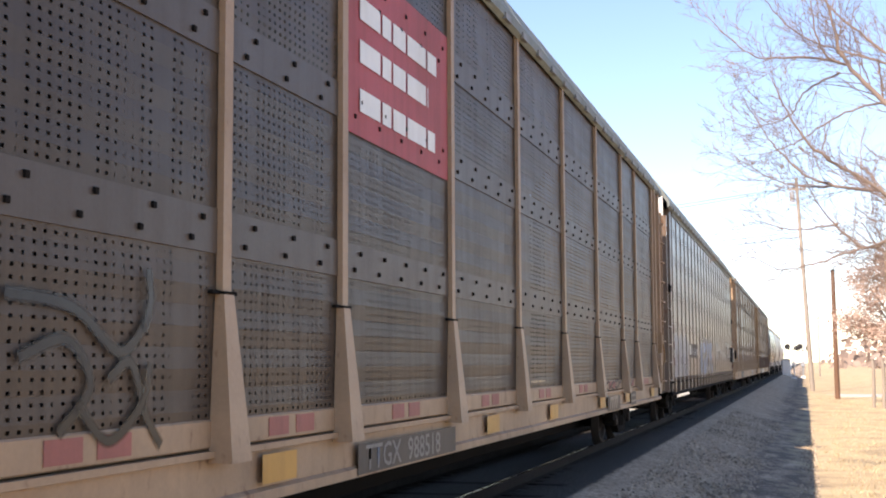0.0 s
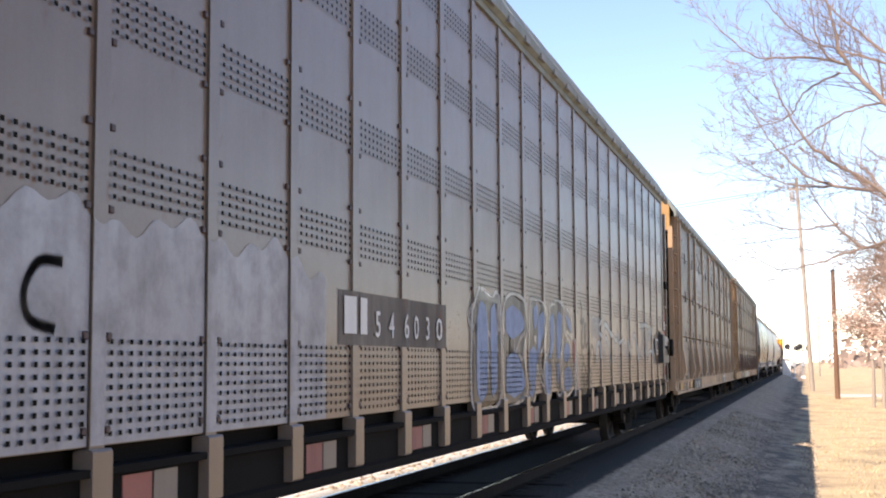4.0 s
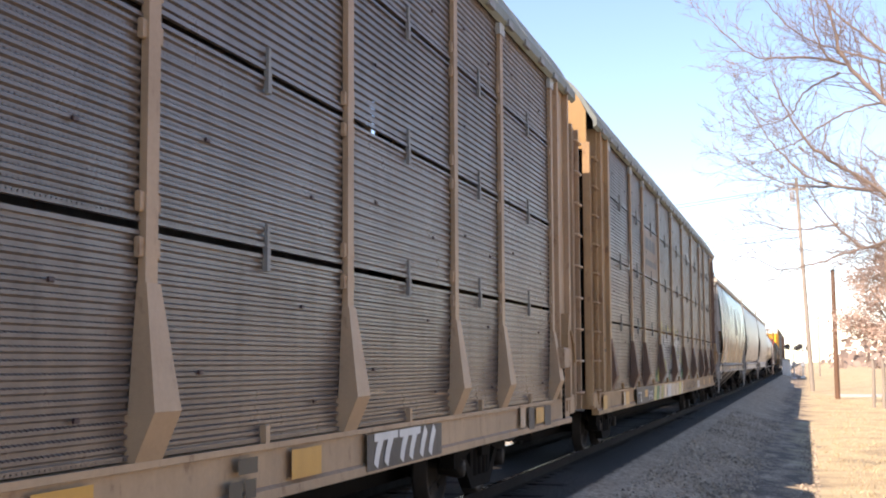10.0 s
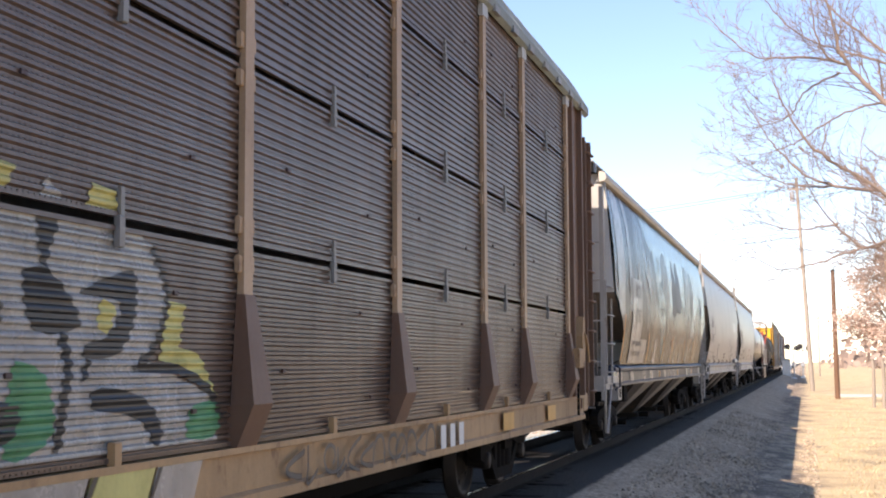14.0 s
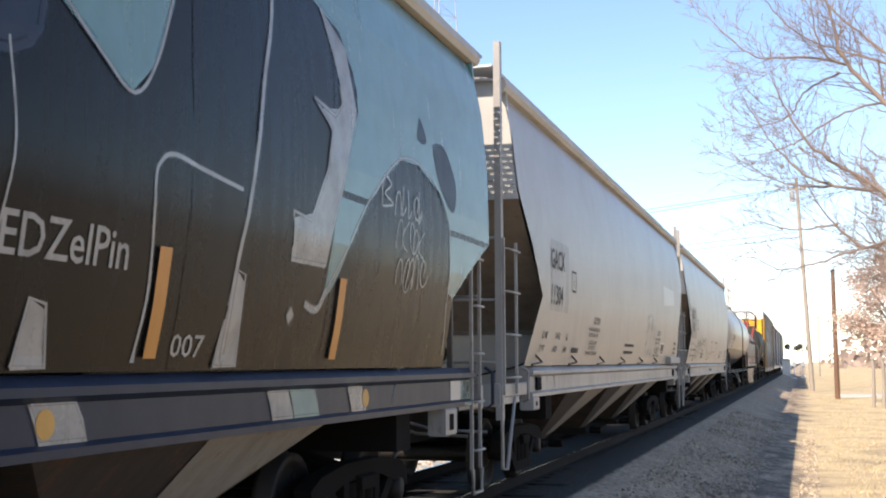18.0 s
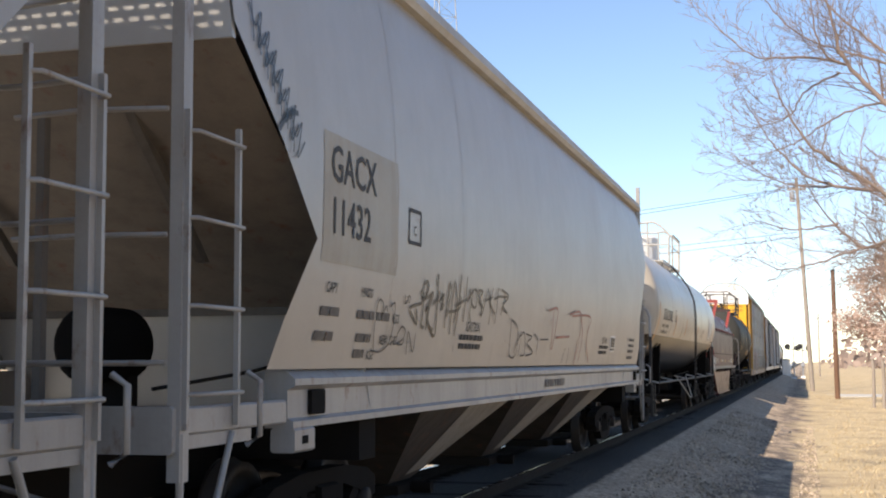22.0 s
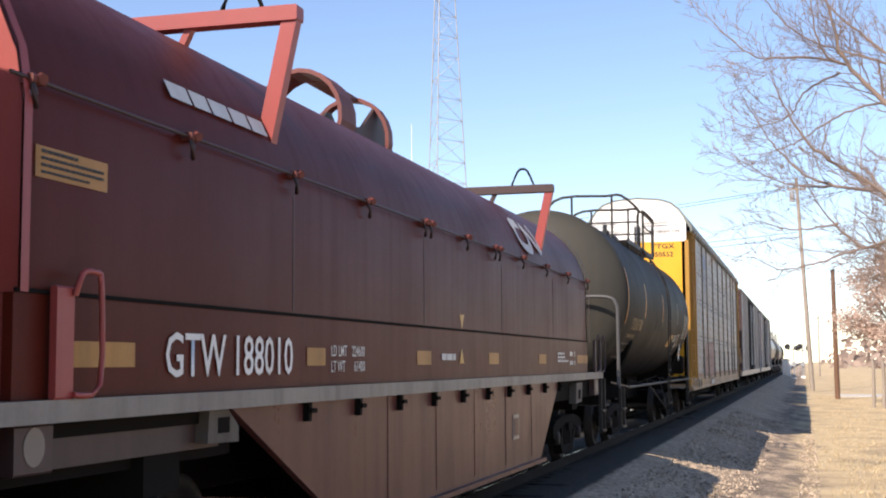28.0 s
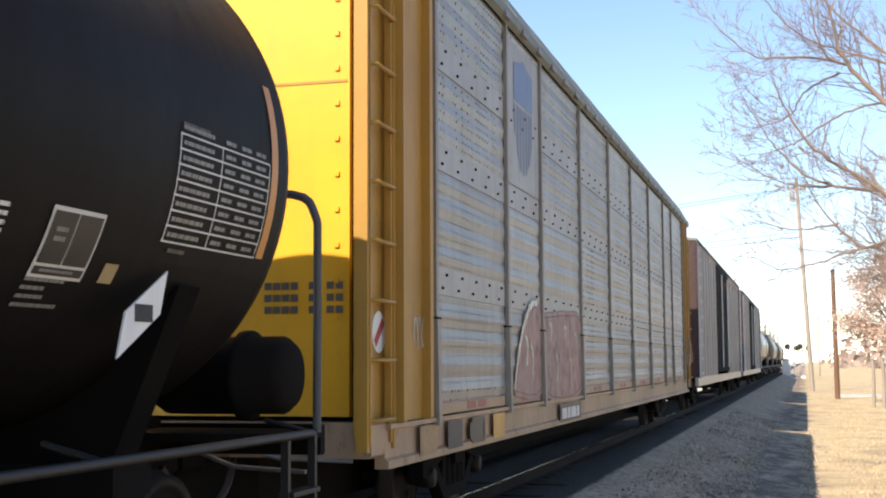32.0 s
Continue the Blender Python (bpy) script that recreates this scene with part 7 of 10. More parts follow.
def dress_second(b):
    surf = lambda z: PANEL_X + 0.001
    W, K, U = PALE_SPRAY, SPRAY_BLACK, SPRAY_BLUE
    # big blue-grey letters with black outlines and a pale halo
    cut = 0.025
    outer = ([(-1.75, 2.23), (-1.36, 2.25), (-1.01, 2.19), (-0.91, 2.04), (-1.02, 1.75), (-1.19, 1.51), (-1.02, 1.21), (-1.26, 1.32), (-1.37, 1.41), (-1.57, 1.05), (-1.95, 1.05), (-1.9, 1.6)],
             [(-0.63, 2.2), (-0.09, 2.28), (0.24, 2.22), (0.25, 1.99), (0.43, 1.88), (0.05, 1.56), (0.1, 1.13), (-0.09, 1.11), (-0.27, 1.37), (-0.42, 1.51), (-0.55, 1.09), (-0.92, 1.05), (-1.04, 1.21), (-1.01, 1.56), (-0.74, 1.61), (-0.65, 1.82), (-0.6, 2.09)],
             [(0.29, 1.9), (0.73, 1.78), (0.98, 1.51), (1.07, 1.17), (0.37, 1.06), (0.14, 1.33), (0.12, 1.68)],
             [(0.46, 2.2), (0.67, 2.2), (0.93, 2.1), (1.0, 1.84), (0.65, 1.9), (0.5, 2.05)],
             [(-3.2, 2.1), (-2.75, 2.24), (-2.2, 2.2), (-2.02, 1.9), (-2.2, 1.6), (-2.02, 1.2), (-2.4, 1.06), (-3.1, 1.06), (-3.25, 1.5)],
             [(-4.5, 2.0), (-4.2, 2.22), (-3.7, 2.15), (-3.4, 2.2), (-3.32, 1.7), (-3.38, 1.1), (-3.9, 1.05), (-4.5, 1.1)])
    fills = ([(-1.6, 2.14), (-1.4, 2.18), (-1.31, 2.07), (-1.45, 1.9), (-1.57, 1.9)], [(-1.38, 1.69), (-1.29, 2.03), (-1.03, 2.1), (-1.07, 1.85), (-1.28, 1.6), (-1.36, 1.51)], [(-1.85, 1.68), (-1.4, 1.67), (-1.43, 1.48), (-1.58, 1.15), (-1.85, 1.14)],
             [(-0.55, 2.07), (-0.32, 2.1), (-0.34, 1.73), (-0.5, 1.56), (-0.62, 1.12), (-0.92, 1.11), (-1.0, 1.5), (-0.61, 1.6)], [(-0.11, 2.14), (0.14, 2.13), (0.08, 1.86), (0.0, 1.4), (-0.1, 1.2), (-0.15, 1.56)],
             [(0.33, 1.66), (0.58, 1.76), (0.81, 1.64), (0.66, 1.51), (0.37, 1.51)], [(0.3, 1.4), (0.8, 1.44), (0.95, 1.2), (0.45, 1.12)], [(0.55, 2.12), (0.7, 2.1), (0.88, 2.04), (0.92, 1.9), (0.68, 1.98)],
             [(-3.05, 2.05), (-2.7, 2.12), (-2.3, 2.06), (-2.2, 1.88), (-2.6, 1.75), (-3.0, 1.8)], [(-3.0, 1.6), (-2.5, 1.6), (-2.2, 1.35), (-2.3, 1.16), (-3.0, 1.15)],
             [(-4.35, 1.95), (-4.1, 2.12), (-3.85, 1.9), (-3.9, 1.2), (-4.35, 1.2)], [(-3.72, 2.05), (-3.5, 2.05), (-3.45, 1.3), (-3.7, 1.2)])
    for pts in outer:
        shape(b, K, surf, pts, 0.034, "letter_outline", round_it=False, fine=cut)
        edge = smooth_path(pts + [pts[0]], 8)
        for i in range(0, len(edge) - 1, 12):
            stroke(b, W, surf, edge[i:i + 13], 0.05, 0.036)
    for pts in fills:
        shape(b, U, surf, pts, 0.038, "letter_fill", fine=cut)
    stroke(b, W, surf, [(-1.58, 1.78), (-1.44, 1.76)], 0.09, 0.040)
    for y, z0, z1, mt in ((1.18, 1.0, 1.82, W), (1.32, 0.97, 1.6, W), (1.1, 1.5, 1.8, DULL_RED), (1.42, 1.1, 1.55, DULL_RED)):
        stroke(b, mt, surf, [(y, z1), (y + 0.03, (z0 + z1) / 2), (y, z0)], 0.09, 0.036)
    # pale faded field over the first panels and their posts, with a ragged upper edge
    bay = 25.09 / 22
    ragged = lambda y: 2.17 + 0.05 * math.sin(5.3 * y) + 0.035 * math.sin(17 * y + 1) - 0.10 * max(0.0, y + 9.2)
    for q in range(4):
        ya = -12.36 + q * bay
        end = min(ya + bay - 0.064, -8.35)
        patch(b, FADED_BLUE, surf, ya + 0.064, end, lambda y: 1.135, ragged, 0.003, "faded_patch", steps=18, rows=2)
        patch(b, FADED_BLUE, surf, ya - 0.058, ya + 0.058, lambda y: 1.135, ragged, 0.019, "faded_patch", steps=3, rows=2)
    stroke(b, GRIMY, surf, [(-11.50, 1.93), (-11.68, 1.92), (-11.78, 1.80), (-11.74, 1.68), (-11.55, 1.64)], 0.05, 0.034)
    for y, z, w in ((-4.6, 1.95, 0.8), (-4.3, 1.7, 0.9), (-3.6, 2.0, 0.5), (-2.9, 1.75, 0.7)):
        scrawl(b, FAINT_BLUE, surf, y, z - 0.25, w, 0.45, 3, 0.07, int(46 + 10 * w), lift=0.034)
    patch(b, GRIMY, surf, -8.12, -5.45, lambda y: 1.62, lambda y: 2.0, 0.033, "number_board", steps=90, rows=1)
    bars([(-8.02, 1.70, 0.20, 0.26), (-7.74, 1.70, 0.20, 0.26)], LETTER_WHITE, b, lambda z: surf(z) + 0.036, "mark_bar", gap=0.12)
    for q, digit in enumerate("546030"):
        lettering(digit, 0.27, LETTER_WHITE, b, -7.36 + 0.325 * q, 1.69, lambda z: surf(z) + 0.036)
    # black loops
    for c in ([(1.72, 2.35), (1.85, 2.2), (1.80, 2.05), (1.7, 2.1)], [(1.75, 1.95), (1.8, 1.75), (2.0, 1.72), (2.05, 1.95), (1.95, 2.12), (1.85, 1.9), (1.8, 1.6), (2.0, 1.55)], [(2.05, 1.8), (2.2, 1.95), (2.15, 2.05), (2.05, 1.9), (2.15, 1.72), (2.3, 1.78)], [(2.4, 1.2), (2.38, 1.5), (2.55, 1.74), (2.8, 1.7), (2.95, 1.5)], [(1.75, 1.35), (1.9, 1.48), (2.1, 1.4), (2.2, 1.2)]):
        stroke(b, K, surf, c, 0.05, 0.034)
    scrawl(b, K, surf, 1.7, 0.98, 0.75, 0.4, 5, 0.04, 9, lift=0.034)
    scrawl(b, ICE, surf, 2.75, 1.88, 0.85, 0.32, 4, 0.075, 8, lift=0.035)
    # wide pale arches and strokes towards the rear end
    for c, w in (([(3.72, 1.5), (3.75, 1.85), (3.95, 2.08), (4.3, 2.06), (4.7, 1.92)], 0.06), ([(3.95, 1.5), (4.0, 1.8), (4.15, 1.88), (4.4, 1.75), (4.55, 1.5)], 0.055),
                 ([(3.1, 1.5), (3.2, 1.75), (3.45, 1.78), (3.5, 1.55)], 0.06), ([(4.9, 1.95), (5.3, 1.85), (5.45, 1.98), (5.6, 1.82), (5.95, 1.9)], 0.05), ([(5.0, 1.5), (5.05, 1.85)], 0.05), ([(5.6, 1.5), (5.55, 1.85)], 0.05),
                 ([(6.0, 1.5), (6.3, 1.85), (6.55, 1.55), (6.75, 1.9), (7.05, 1.52)], 0.05), ([(7.15, 1.52), (7.4, 1.9), (7.75, 2.0), (8.0, 1.8), (8.1, 1.5)], 0.055), ([(8.3, 1.95), (8.5, 1.55), (8.75, 1.9)], 0.045),
                 ([(8.55, 2.2), (8.9, 2.2), (9.5, 2.24), (9.85, 2.2)], 0.06), ([(8.75, 2.2), (8.92, 2.0), (8.9, 1.7), (8.78, 1.5)], 0.045), ([(9.05, 2.2), (9.06, 1.9), (9.05, 1.6)], 0.045),
                 ([(9.75, 2.2), (9.5, 2.15), (9.35, 1.95), (9.25, 1.7), (9.4, 1.6)], 0.05), ([(9.85, 2.15), (9.72, 1.9), (9.6, 1.58)], 0.07), ([(9.6, 1.55), (9.9, 1.68), (10.3, 1.72), (10.6, 1.62)], 0.05),
                 ([(9.95, 2.2), (10.0, 1.95), (10.1, 2.15), (10.2, 1.92), (10.3, 2.2), (10.4, 1.95)], 0.035), ([(10.5, 2.2), (10.8, 2.15)], 0.05), ([(10.75, 1.85), (10.9, 1.5)], 0.10)):
        stroke(b, ICE, surf, c, 1.7 * w, 0.035)
    scrawl(b, W, surf, 6.4, 2.0, 0.75, 0.35, 5, 0.035, 18, lift=0.036)
    bars([(10.62, 2.95 - 0.1 * k, 0.45 + 0.1 * (k % 2), 0.035) for k in range(5)], DUSK, b, lambda z: PANEL_X + 0.003, "stencil_bar")
    # the paint lies on the panels and runs up over the posts between them
    pitch = 25.09 / 22
    for ob in b.children:
        if ob.name.split(".")[0] in ("spray_stroke", "letter_outline", "letter_fill", "number_board", "mark_bar", "lettering"):
            for v in ob.data.vertices:
                off = abs((v.co.y + 12.36 + pitch / 2) % pitch - pitch / 2)
                if v.co.x > PANEL_X + 0.026:
                    v.co.x -= 0.012 + 0.019 * min(1.0, max(0.0, (off - 0.08) / 0.12))


def post_face(z):
    """Outer face of a rack post, flared below."""
    return POST_X + 0.022 if z < 1.27 else POST_X + 0.022 - (z - 1.27) / 0.61 * 0.068 if z < 1.88 else PANEL_X + 0.054


def rib_face(z):
    """Outer face of the ribbed sheets."""
    for a, b in ((1.06, 2.12), (2.19, 3.18), (3.25, 4.20), (4.27, 5.07)):
        if a <= z <= b:
            f = (z - a) / 0.057 % 1.0
            d = 0.0 if f < 0.38 else (f - 0.38) / 0.17 if f < 0.55 else 1.0 if f < 0.85 else 1 - (f - 0.85) / 0.15
            return PANEL_X - 0.016 + 0.016 * d
    return PANEL_X


def dress_third(c):
    surf = lambda z: PANEL_X + 0.004
    y0 = POSTS[2] + 0.09
    field(c, FADED_PANEL, surf, y0, POSTS[3] - 0.09, 3.26, 4.19, 0.004, "herald_panel", "pale company panel with faded bars")
    bars([(y0 + 0.55, 3.52, 1.5, 0.14)], DUSK, c, lambda z: PANEL_X + 0.010, "herald_bar", gap=0.3)
    bars([(y0 + 0.55, 3.34, 1.6, 0.13)], DUSK, c, lambda z: PANEL_X + 0.010, "herald_bar", gap=0.3)
    patch(c, DUSK, surf, y0 + 0.7, y0 + 1.7, lambda y: 3.72, lambda y: 3.9 + 0.2 * math.sin(3.1 * (y - y0)), 0.008, "herald_shape")
    field(c, BOARD, lambda z: 1.491, -8.2, -5.52, 0.72, 1.03, 0.004, "number_board")
    lettering("TTGX  159545", 0.23, LETTER_WHITE, c, -7.84, 0.78, lambda z: 1.497, stretch=1.0)
    for y, w in ((-12.3, 0.5), (-9.42, 0.55), (-5.45, 0.42), (0.45, 0.48), (3.2, 0.5), (10.6, 0.45)):
        field(c, ORANGE, sill_face, y, y + w, 0.79, 0.97, 0.004)
    field(c, PATCH_TAN, sill_face, -10.27, -10.0, 0.78, 1.0, 0.005, "patch_plate")
    field(c, BOARD, sill_face, -10.72, -10.36, 0.73, 0.98, 0.004, "patch_plate")
    field(c, PATCH_TAN, sill_face, 9.75, 10.0, 0.78, 1.0, 0.005, "patch_plate")
    field(c, GRIMY, sill_face, 10.2, 10.5, 0.74, 0.98, 0.004, "patch_plate")
    field(c, GRIMY, sill_face, 11.1, 11.5, 0.74, 0.98, 0.004, "patch_plate")
    bars([(-11.4, 0.92, 0.4, 0.05), (-11.4, 0.82, 0.4, 0.05), (2.42, 0.88, 0.26, 0.09), (2.3, 0.74, 0.36, 0.11)], BLACK, c, lambda z: 1.478, "mark_bar")
    # dark logo board with slanting pale strokes
    field(c, GRIMY, sill_face, 4.6, 6.55, 0.72, 0.985, 0.004, "mark_board")
    for k, q in enumerate((0.0, 0.24, 0.62, 0.86, 1.15, 1.4)):
        stroke(c, LETTER_WHITE, sill_face, [(4.78 + q, 0.75), (4.83 + q, 0.85), (4.92 + q, 0.96)], 0.07, 0.009, "mark_stroke")
    for k in (0, 1):
        stroke(c, LETTER_WHITE, sill_face, [(4.74 + 0.6 * k, 0.955), (5.3 + 0.6 * k, 0.958)], 0.04, 0.011, "mark_stroke")
    # black smear with a crown and a tail running down the corner sheet
    cor = lambda z: PANEL_X + 0.004
    sh = (GRIMY, BLACK)
    shape(c, GRIMY, cor, [(-12.78, 2.3), (-12.74, 1.86), (-12.5, 1.78), (-12.24, 1.84), (-12.2, 2.1), (-12.36, 2.16), (-12.46, 2.02), (-12.54, 2.24), (-12.66, 2.2)], 0.005)
    strokes = (([(-12.78, 1.82), (-12.76, 2.1), (-12.66, 2.3), (-12.52, 2.32), (-12.4, 2.2), (-12.32, 2.1)], 0.05),
               ([(-12.44, 2.62), (-12.42, 2.42), (-12.38, 2.3), (-12.32, 2.22)], 0.045),
               ([(-12.62, 2.12), (-12.58, 1.8)], 0.09), ([(-12.48, 2.06), (-12.44, 1.78)], 0.08), ([(-12.3, 2.12), (-12.2, 2.15), (-12.22, 1.84), (-12.3, 1.8), (-12.33, 2.0)], 0.07),
               ([(-12.9, 1.96), (-12.6, 1.93)], 0.04), ([(-12.94, 1.74), (-12.55, 1.74), (-12.2, 1.72)], 0.04), ([(-12.94, 1.65), (-12.55, 1.66), (-12.2, 1.64)], 0.03),
               ([(-12.6, 1.76), (-12.5, 1.66), (-12.32, 1.66), (-12.32, 1.54), (-12.5, 1.56), (-12.6, 1.48), (-12.5, 1.42), (-12.36, 1.46), (-12.4, 1.36), (-12.56, 1.32), (-12.5, 1.26), (-12.42, 1.2)], 0.035),
               ([(-12.22, 1.84), (-12.18, 1.6)], 0.03))
    for k, (pts, w) in enumerate(strokes):
        stroke(c, sh[1], cor, pts, w, 0.008 + 0.0008 * k)


def dress_fourth(d):
    surf = lambda z: PANEL_X + 0.004
    y0 = POSTS[2] + 0.09
    field(d, WORN_SIGN, surf, y0, POSTS[3] - 0.09, 3.26, 4.19, 0.004, "herald_panel", "worn brown company panel with dark bars")
    for z, h, w in ((3.78, 0.24, 1.7), (3.46, 0.12, 1.9)):
        bars([(y0 + 0.4, z, w, h)], BOARD, d, lambda z: PANEL_X + 0.012, "herald_bar", gap=0.3)
    field(d, BOARD, lambda z: 1.491, -8.6, -5.78, 0.71, 1.03, 0.004, "number_board")
    lettering("TTG", 0.26, LETTER_WHITE, d, -8.45, 0.755, lambda z: 1.497, stretch=1.0)
    lettering("56400", 0.26, LETTER_WHITE, d, -6.85, 0.755, lambda z: 1.497, stretch=1.2)
    field(d, ORANGE, lambda z: 1.491, -7.38, -6.93, 0.82, 0.96, 0.008)
    for q, text in enumerate(("MUST BE", "AND LOCKED", "MOVING CAR")):
        lettering(text, 0.10, LETTER_BLACK, d, 0.56, 1.90 - 0.10 * q, -13.235, face="front", stretch=1.05)
    for y, w, mt in ((-12.6, 0.42, ORANGE), (-10.0, 0.45, ORANGE), (-10.26, 0.22, PALE_SPRAY)):
        field(d, mt, sill_face, y, y + w, 0.76, 0.98, 0.006, "sill_plate")
    # white mass of letters with dark broken strokes, pale yellow flames above, green below
    rib, H = rib_face, 0.0095
    shape(d, PALE_SPRAY, rib, [(-4.14, 1.09), (-4.12, 2.11), (-3.5, 2.11), (-2.5, 2.11), (-1.47, 2.11), (-1.45, 1.09)], 0.003, round_it=False, row_h=H)
    shape(d, PALE_SPRAY, rib, [(-1.35, 1.09), (-1.35, 2.11), (0.27, 2.11), (0.42, 2.04), (0.55, 1.85), (0.46, 1.64), (0.3, 1.51), (1.04, 1.33), (1.1, 1.09)], 0.003, round_it=False, row_h=H)
    flames = [[(-3.75, 2.2), (-3.68, 2.36), (-3.55, 2.42), (-3.45, 2.22)], [(-3.1, 2.2), (-2.98, 2.34), (-2.84, 2.2)], [(-2.5, 2.2), (-2.36, 2.36), (-2.2, 2.34), (-2.05, 2.21)],
              [(-1.77, 2.2), (-1.64, 2.33), (-1.5, 2.31), (-1.5, 2.2)], [(-1.34, 2.2), (-1.3, 2.36), (-1.0, 2.32), (-0.78, 2.3), (-0.84, 2.2)], [(-0.6, 2.2), (-0.55, 2.29), (-0.42, 2.2)], [(-0.24, 2.2), (-0.19, 2.31), (0.0, 2.29), (0.06, 2.2)]]
    for k, pts in enumerate(flames):
        shape(d, PALE_SPRAY if k == 5 else SPRAY_YELLOW, rib, pts, 0.004 + 0.0002 * k, "spray_flame", round_it=False, row_h=H)
    dark = [[(-2.0, 1.74), (-1.8, 1.76), (-1.47, 1.92), (-1.47, 1.71), (-1.7, 1.6), (-2.0, 1.55)], [(-2.07, 1.34), (-1.51, 1.32), (-1.47, 1.25), (-1.6, 1.22), (-2.06, 1.22)], [(-1.56, 2.11), (-1.47, 2.11), (-1.47, 1.94), (-1.53, 2.02)],
            [(-0.71, 1.88), (-0.55, 1.9), (-0.35, 1.78), (-0.28, 1.66), (-0.51, 1.62), (-0.64, 1.65), (-0.7, 1.76)], [(-0.62, 2.11), (-0.46, 2.11), (-0.52, 1.98), (-0.55, 1.89), (-0.6, 1.97)],
            [(-0.28, 1.8), (-0.18, 1.85), (0.12, 1.93), (0.21, 1.91), (0.2, 1.7), (0.05, 1.54), (-0.21, 1.52), (-0.24, 1.57), (-0.03, 1.63), (0.08, 1.76), (-0.07, 1.8)],
            [(-1.3, 1.34), (-0.76, 1.34), (-0.74, 1.22), (-0.86, 1.17), (-1.3, 1.21)], [(-1.3, 1.78), (-0.89, 1.79), (-0.91, 1.59), (-1.3, 1.6)]]
    for k, pts in enumerate(dark):
        shape(d, BLACK, rib, pts, 0.006 + 0.0002 * k, row_h=H)
    lines = (([(-0.42, 1.63), (-0.36, 1.48), (-0.39, 1.33), (-0.44, 1.12)], 0.06), ([(-0.17, 1.34), (0.17, 1.31), (0.37, 1.23), (0.46, 1.11)], 0.11), ([(0.36, 2.07), (0.53, 1.83), (0.41, 1.59), (0.21, 1.47)], 0.04), ([(0.25, 1.47), (0.62, 1.47), (0.99, 1.36), (1.15, 1.2)], 0.05),
             ([(-0.2, 1.52), (-0.24, 1.42)], 0.04), ([(-3.9, 2.05), (-3.82, 1.7), (-3.95, 1.5), (-3.86, 1.15)], 0.07), ([(-3.6, 2.0), (-3.5, 1.85), (-3.62, 1.6)], 0.12), ([(-3.5, 1.6), (-3.25, 1.66), (-3.2, 1.3)], 0.13), ([(-3.3, 2.06), (-3.2, 1.85)], 0.06),
             ([(-3.05, 1.95), (-2.95, 1.7), (-3.02, 1.4), (-2.9, 1.15)], 0.09), ([(-2.8, 1.75), (-2.62, 1.82), (-2.55, 1.6), (-2.7, 1.5)], 0.08), ([(-2.6, 2.06), (-2.5, 1.9)], 0.05), ([(-2.42, 1.9), (-2.3, 1.6), (-2.36, 1.2)], 0.10), ([(-2.25, 1.74), (-2.1, 1.8), (-2.0, 1.68)], 0.07))
    for k, (pts, w) in enumerate(lines):
        thick_stroke(d, BLACK, rib, pts, w, 0.0078 + 0.0002 * k, H)
    lights = [[(0.53, 1.81), (0.72, 1.8), (0.66, 1.58), (0.89, 1.54), (1.09, 1.33), (0.6, 1.49), (0.45, 1.51), (0.49, 1.64)], [(-2.0, 1.59), (-1.7, 1.6), (-1.47, 1.70), (-1.47, 1.66), (-1.7, 1.56), (-2.0, 1.55)], [(-0.1, 1.79), (0.04, 1.76), (-0.03, 1.63), (-0.14, 1.66)],
              [(-3.72, 1.95), (-3.6, 1.7), (-3.7, 1.4), (-3.8, 1.6)], [(-2.86, 1.6), (-2.76, 1.44), (-2.82, 1.2), (-2.92, 1.4)], [(-4.8, 1.09), (-4.62, 1.3), (-4.42, 1.42), (-4.36, 1.09)]]
    for k, pts in enumerate(lights):
        shape(d, SPRAY_YELLOW, rib, pts, 0.0055 + 0.0002 * k, round_it=False, row_h=H)
    greens = [[(-0.76, 1.51), (-0.54, 1.45), (-0.47, 1.2), (-0.81, 1.12)], [(0.8, 1.28), (1.09, 1.29), (1.09, 1.12), (0.76, 1.12)], [(-2.25, 1.28), (-2.08, 1.3), (-2.1, 1.1), (-2.3, 1.1)], [(-3.5, 1.3), (-3.36, 1.34), (-3.3, 1.1), (-3.55, 1.1)], [(-5.0, 1.09), (-4.98, 1.26), (-4.86, 1.34), (-4.76, 1.2), (-4.72, 1.09)]]
    for k, pts in enumerate(greens):
        shape(d, SPRAY_GREEN, rib, pts, 0.0066 + 0.0002 * k, row_h=H)
    for y, mt in ((POSTS[3], SPRAY_YELLOW), (POSTS[4], PALE_SPRAY)):
        patch(d, mt, post_face, y - 0.075, y + 0.075, lambda q: 1.3, lambda q: 1.56, 0.005, steps=2, rows=4)
        patch(d, BLACK if mt is PALE_SPRAY else PALE_SPRAY, post_face, y - 0.065, y + 0.065, lambda q: 1.565, lambda q: 1.76, 0.005, steps=2, rows=4)
        patch(d, PALE_SPRAY, post_face, y - 0.058, y + 0.058, lambda q: 1.765, lambda q: 2.1, 0.005, steps=2, rows=4)
        patch(d, SPRAY_YELLOW, post_face, y - 0.056, y + 0.056, lambda q: 2.105, lambda q: 2.28 - 0.9 * (q - y), 0.005, steps=2, rows=2)
    # the painting goes on over the sill
    edge = -5.68
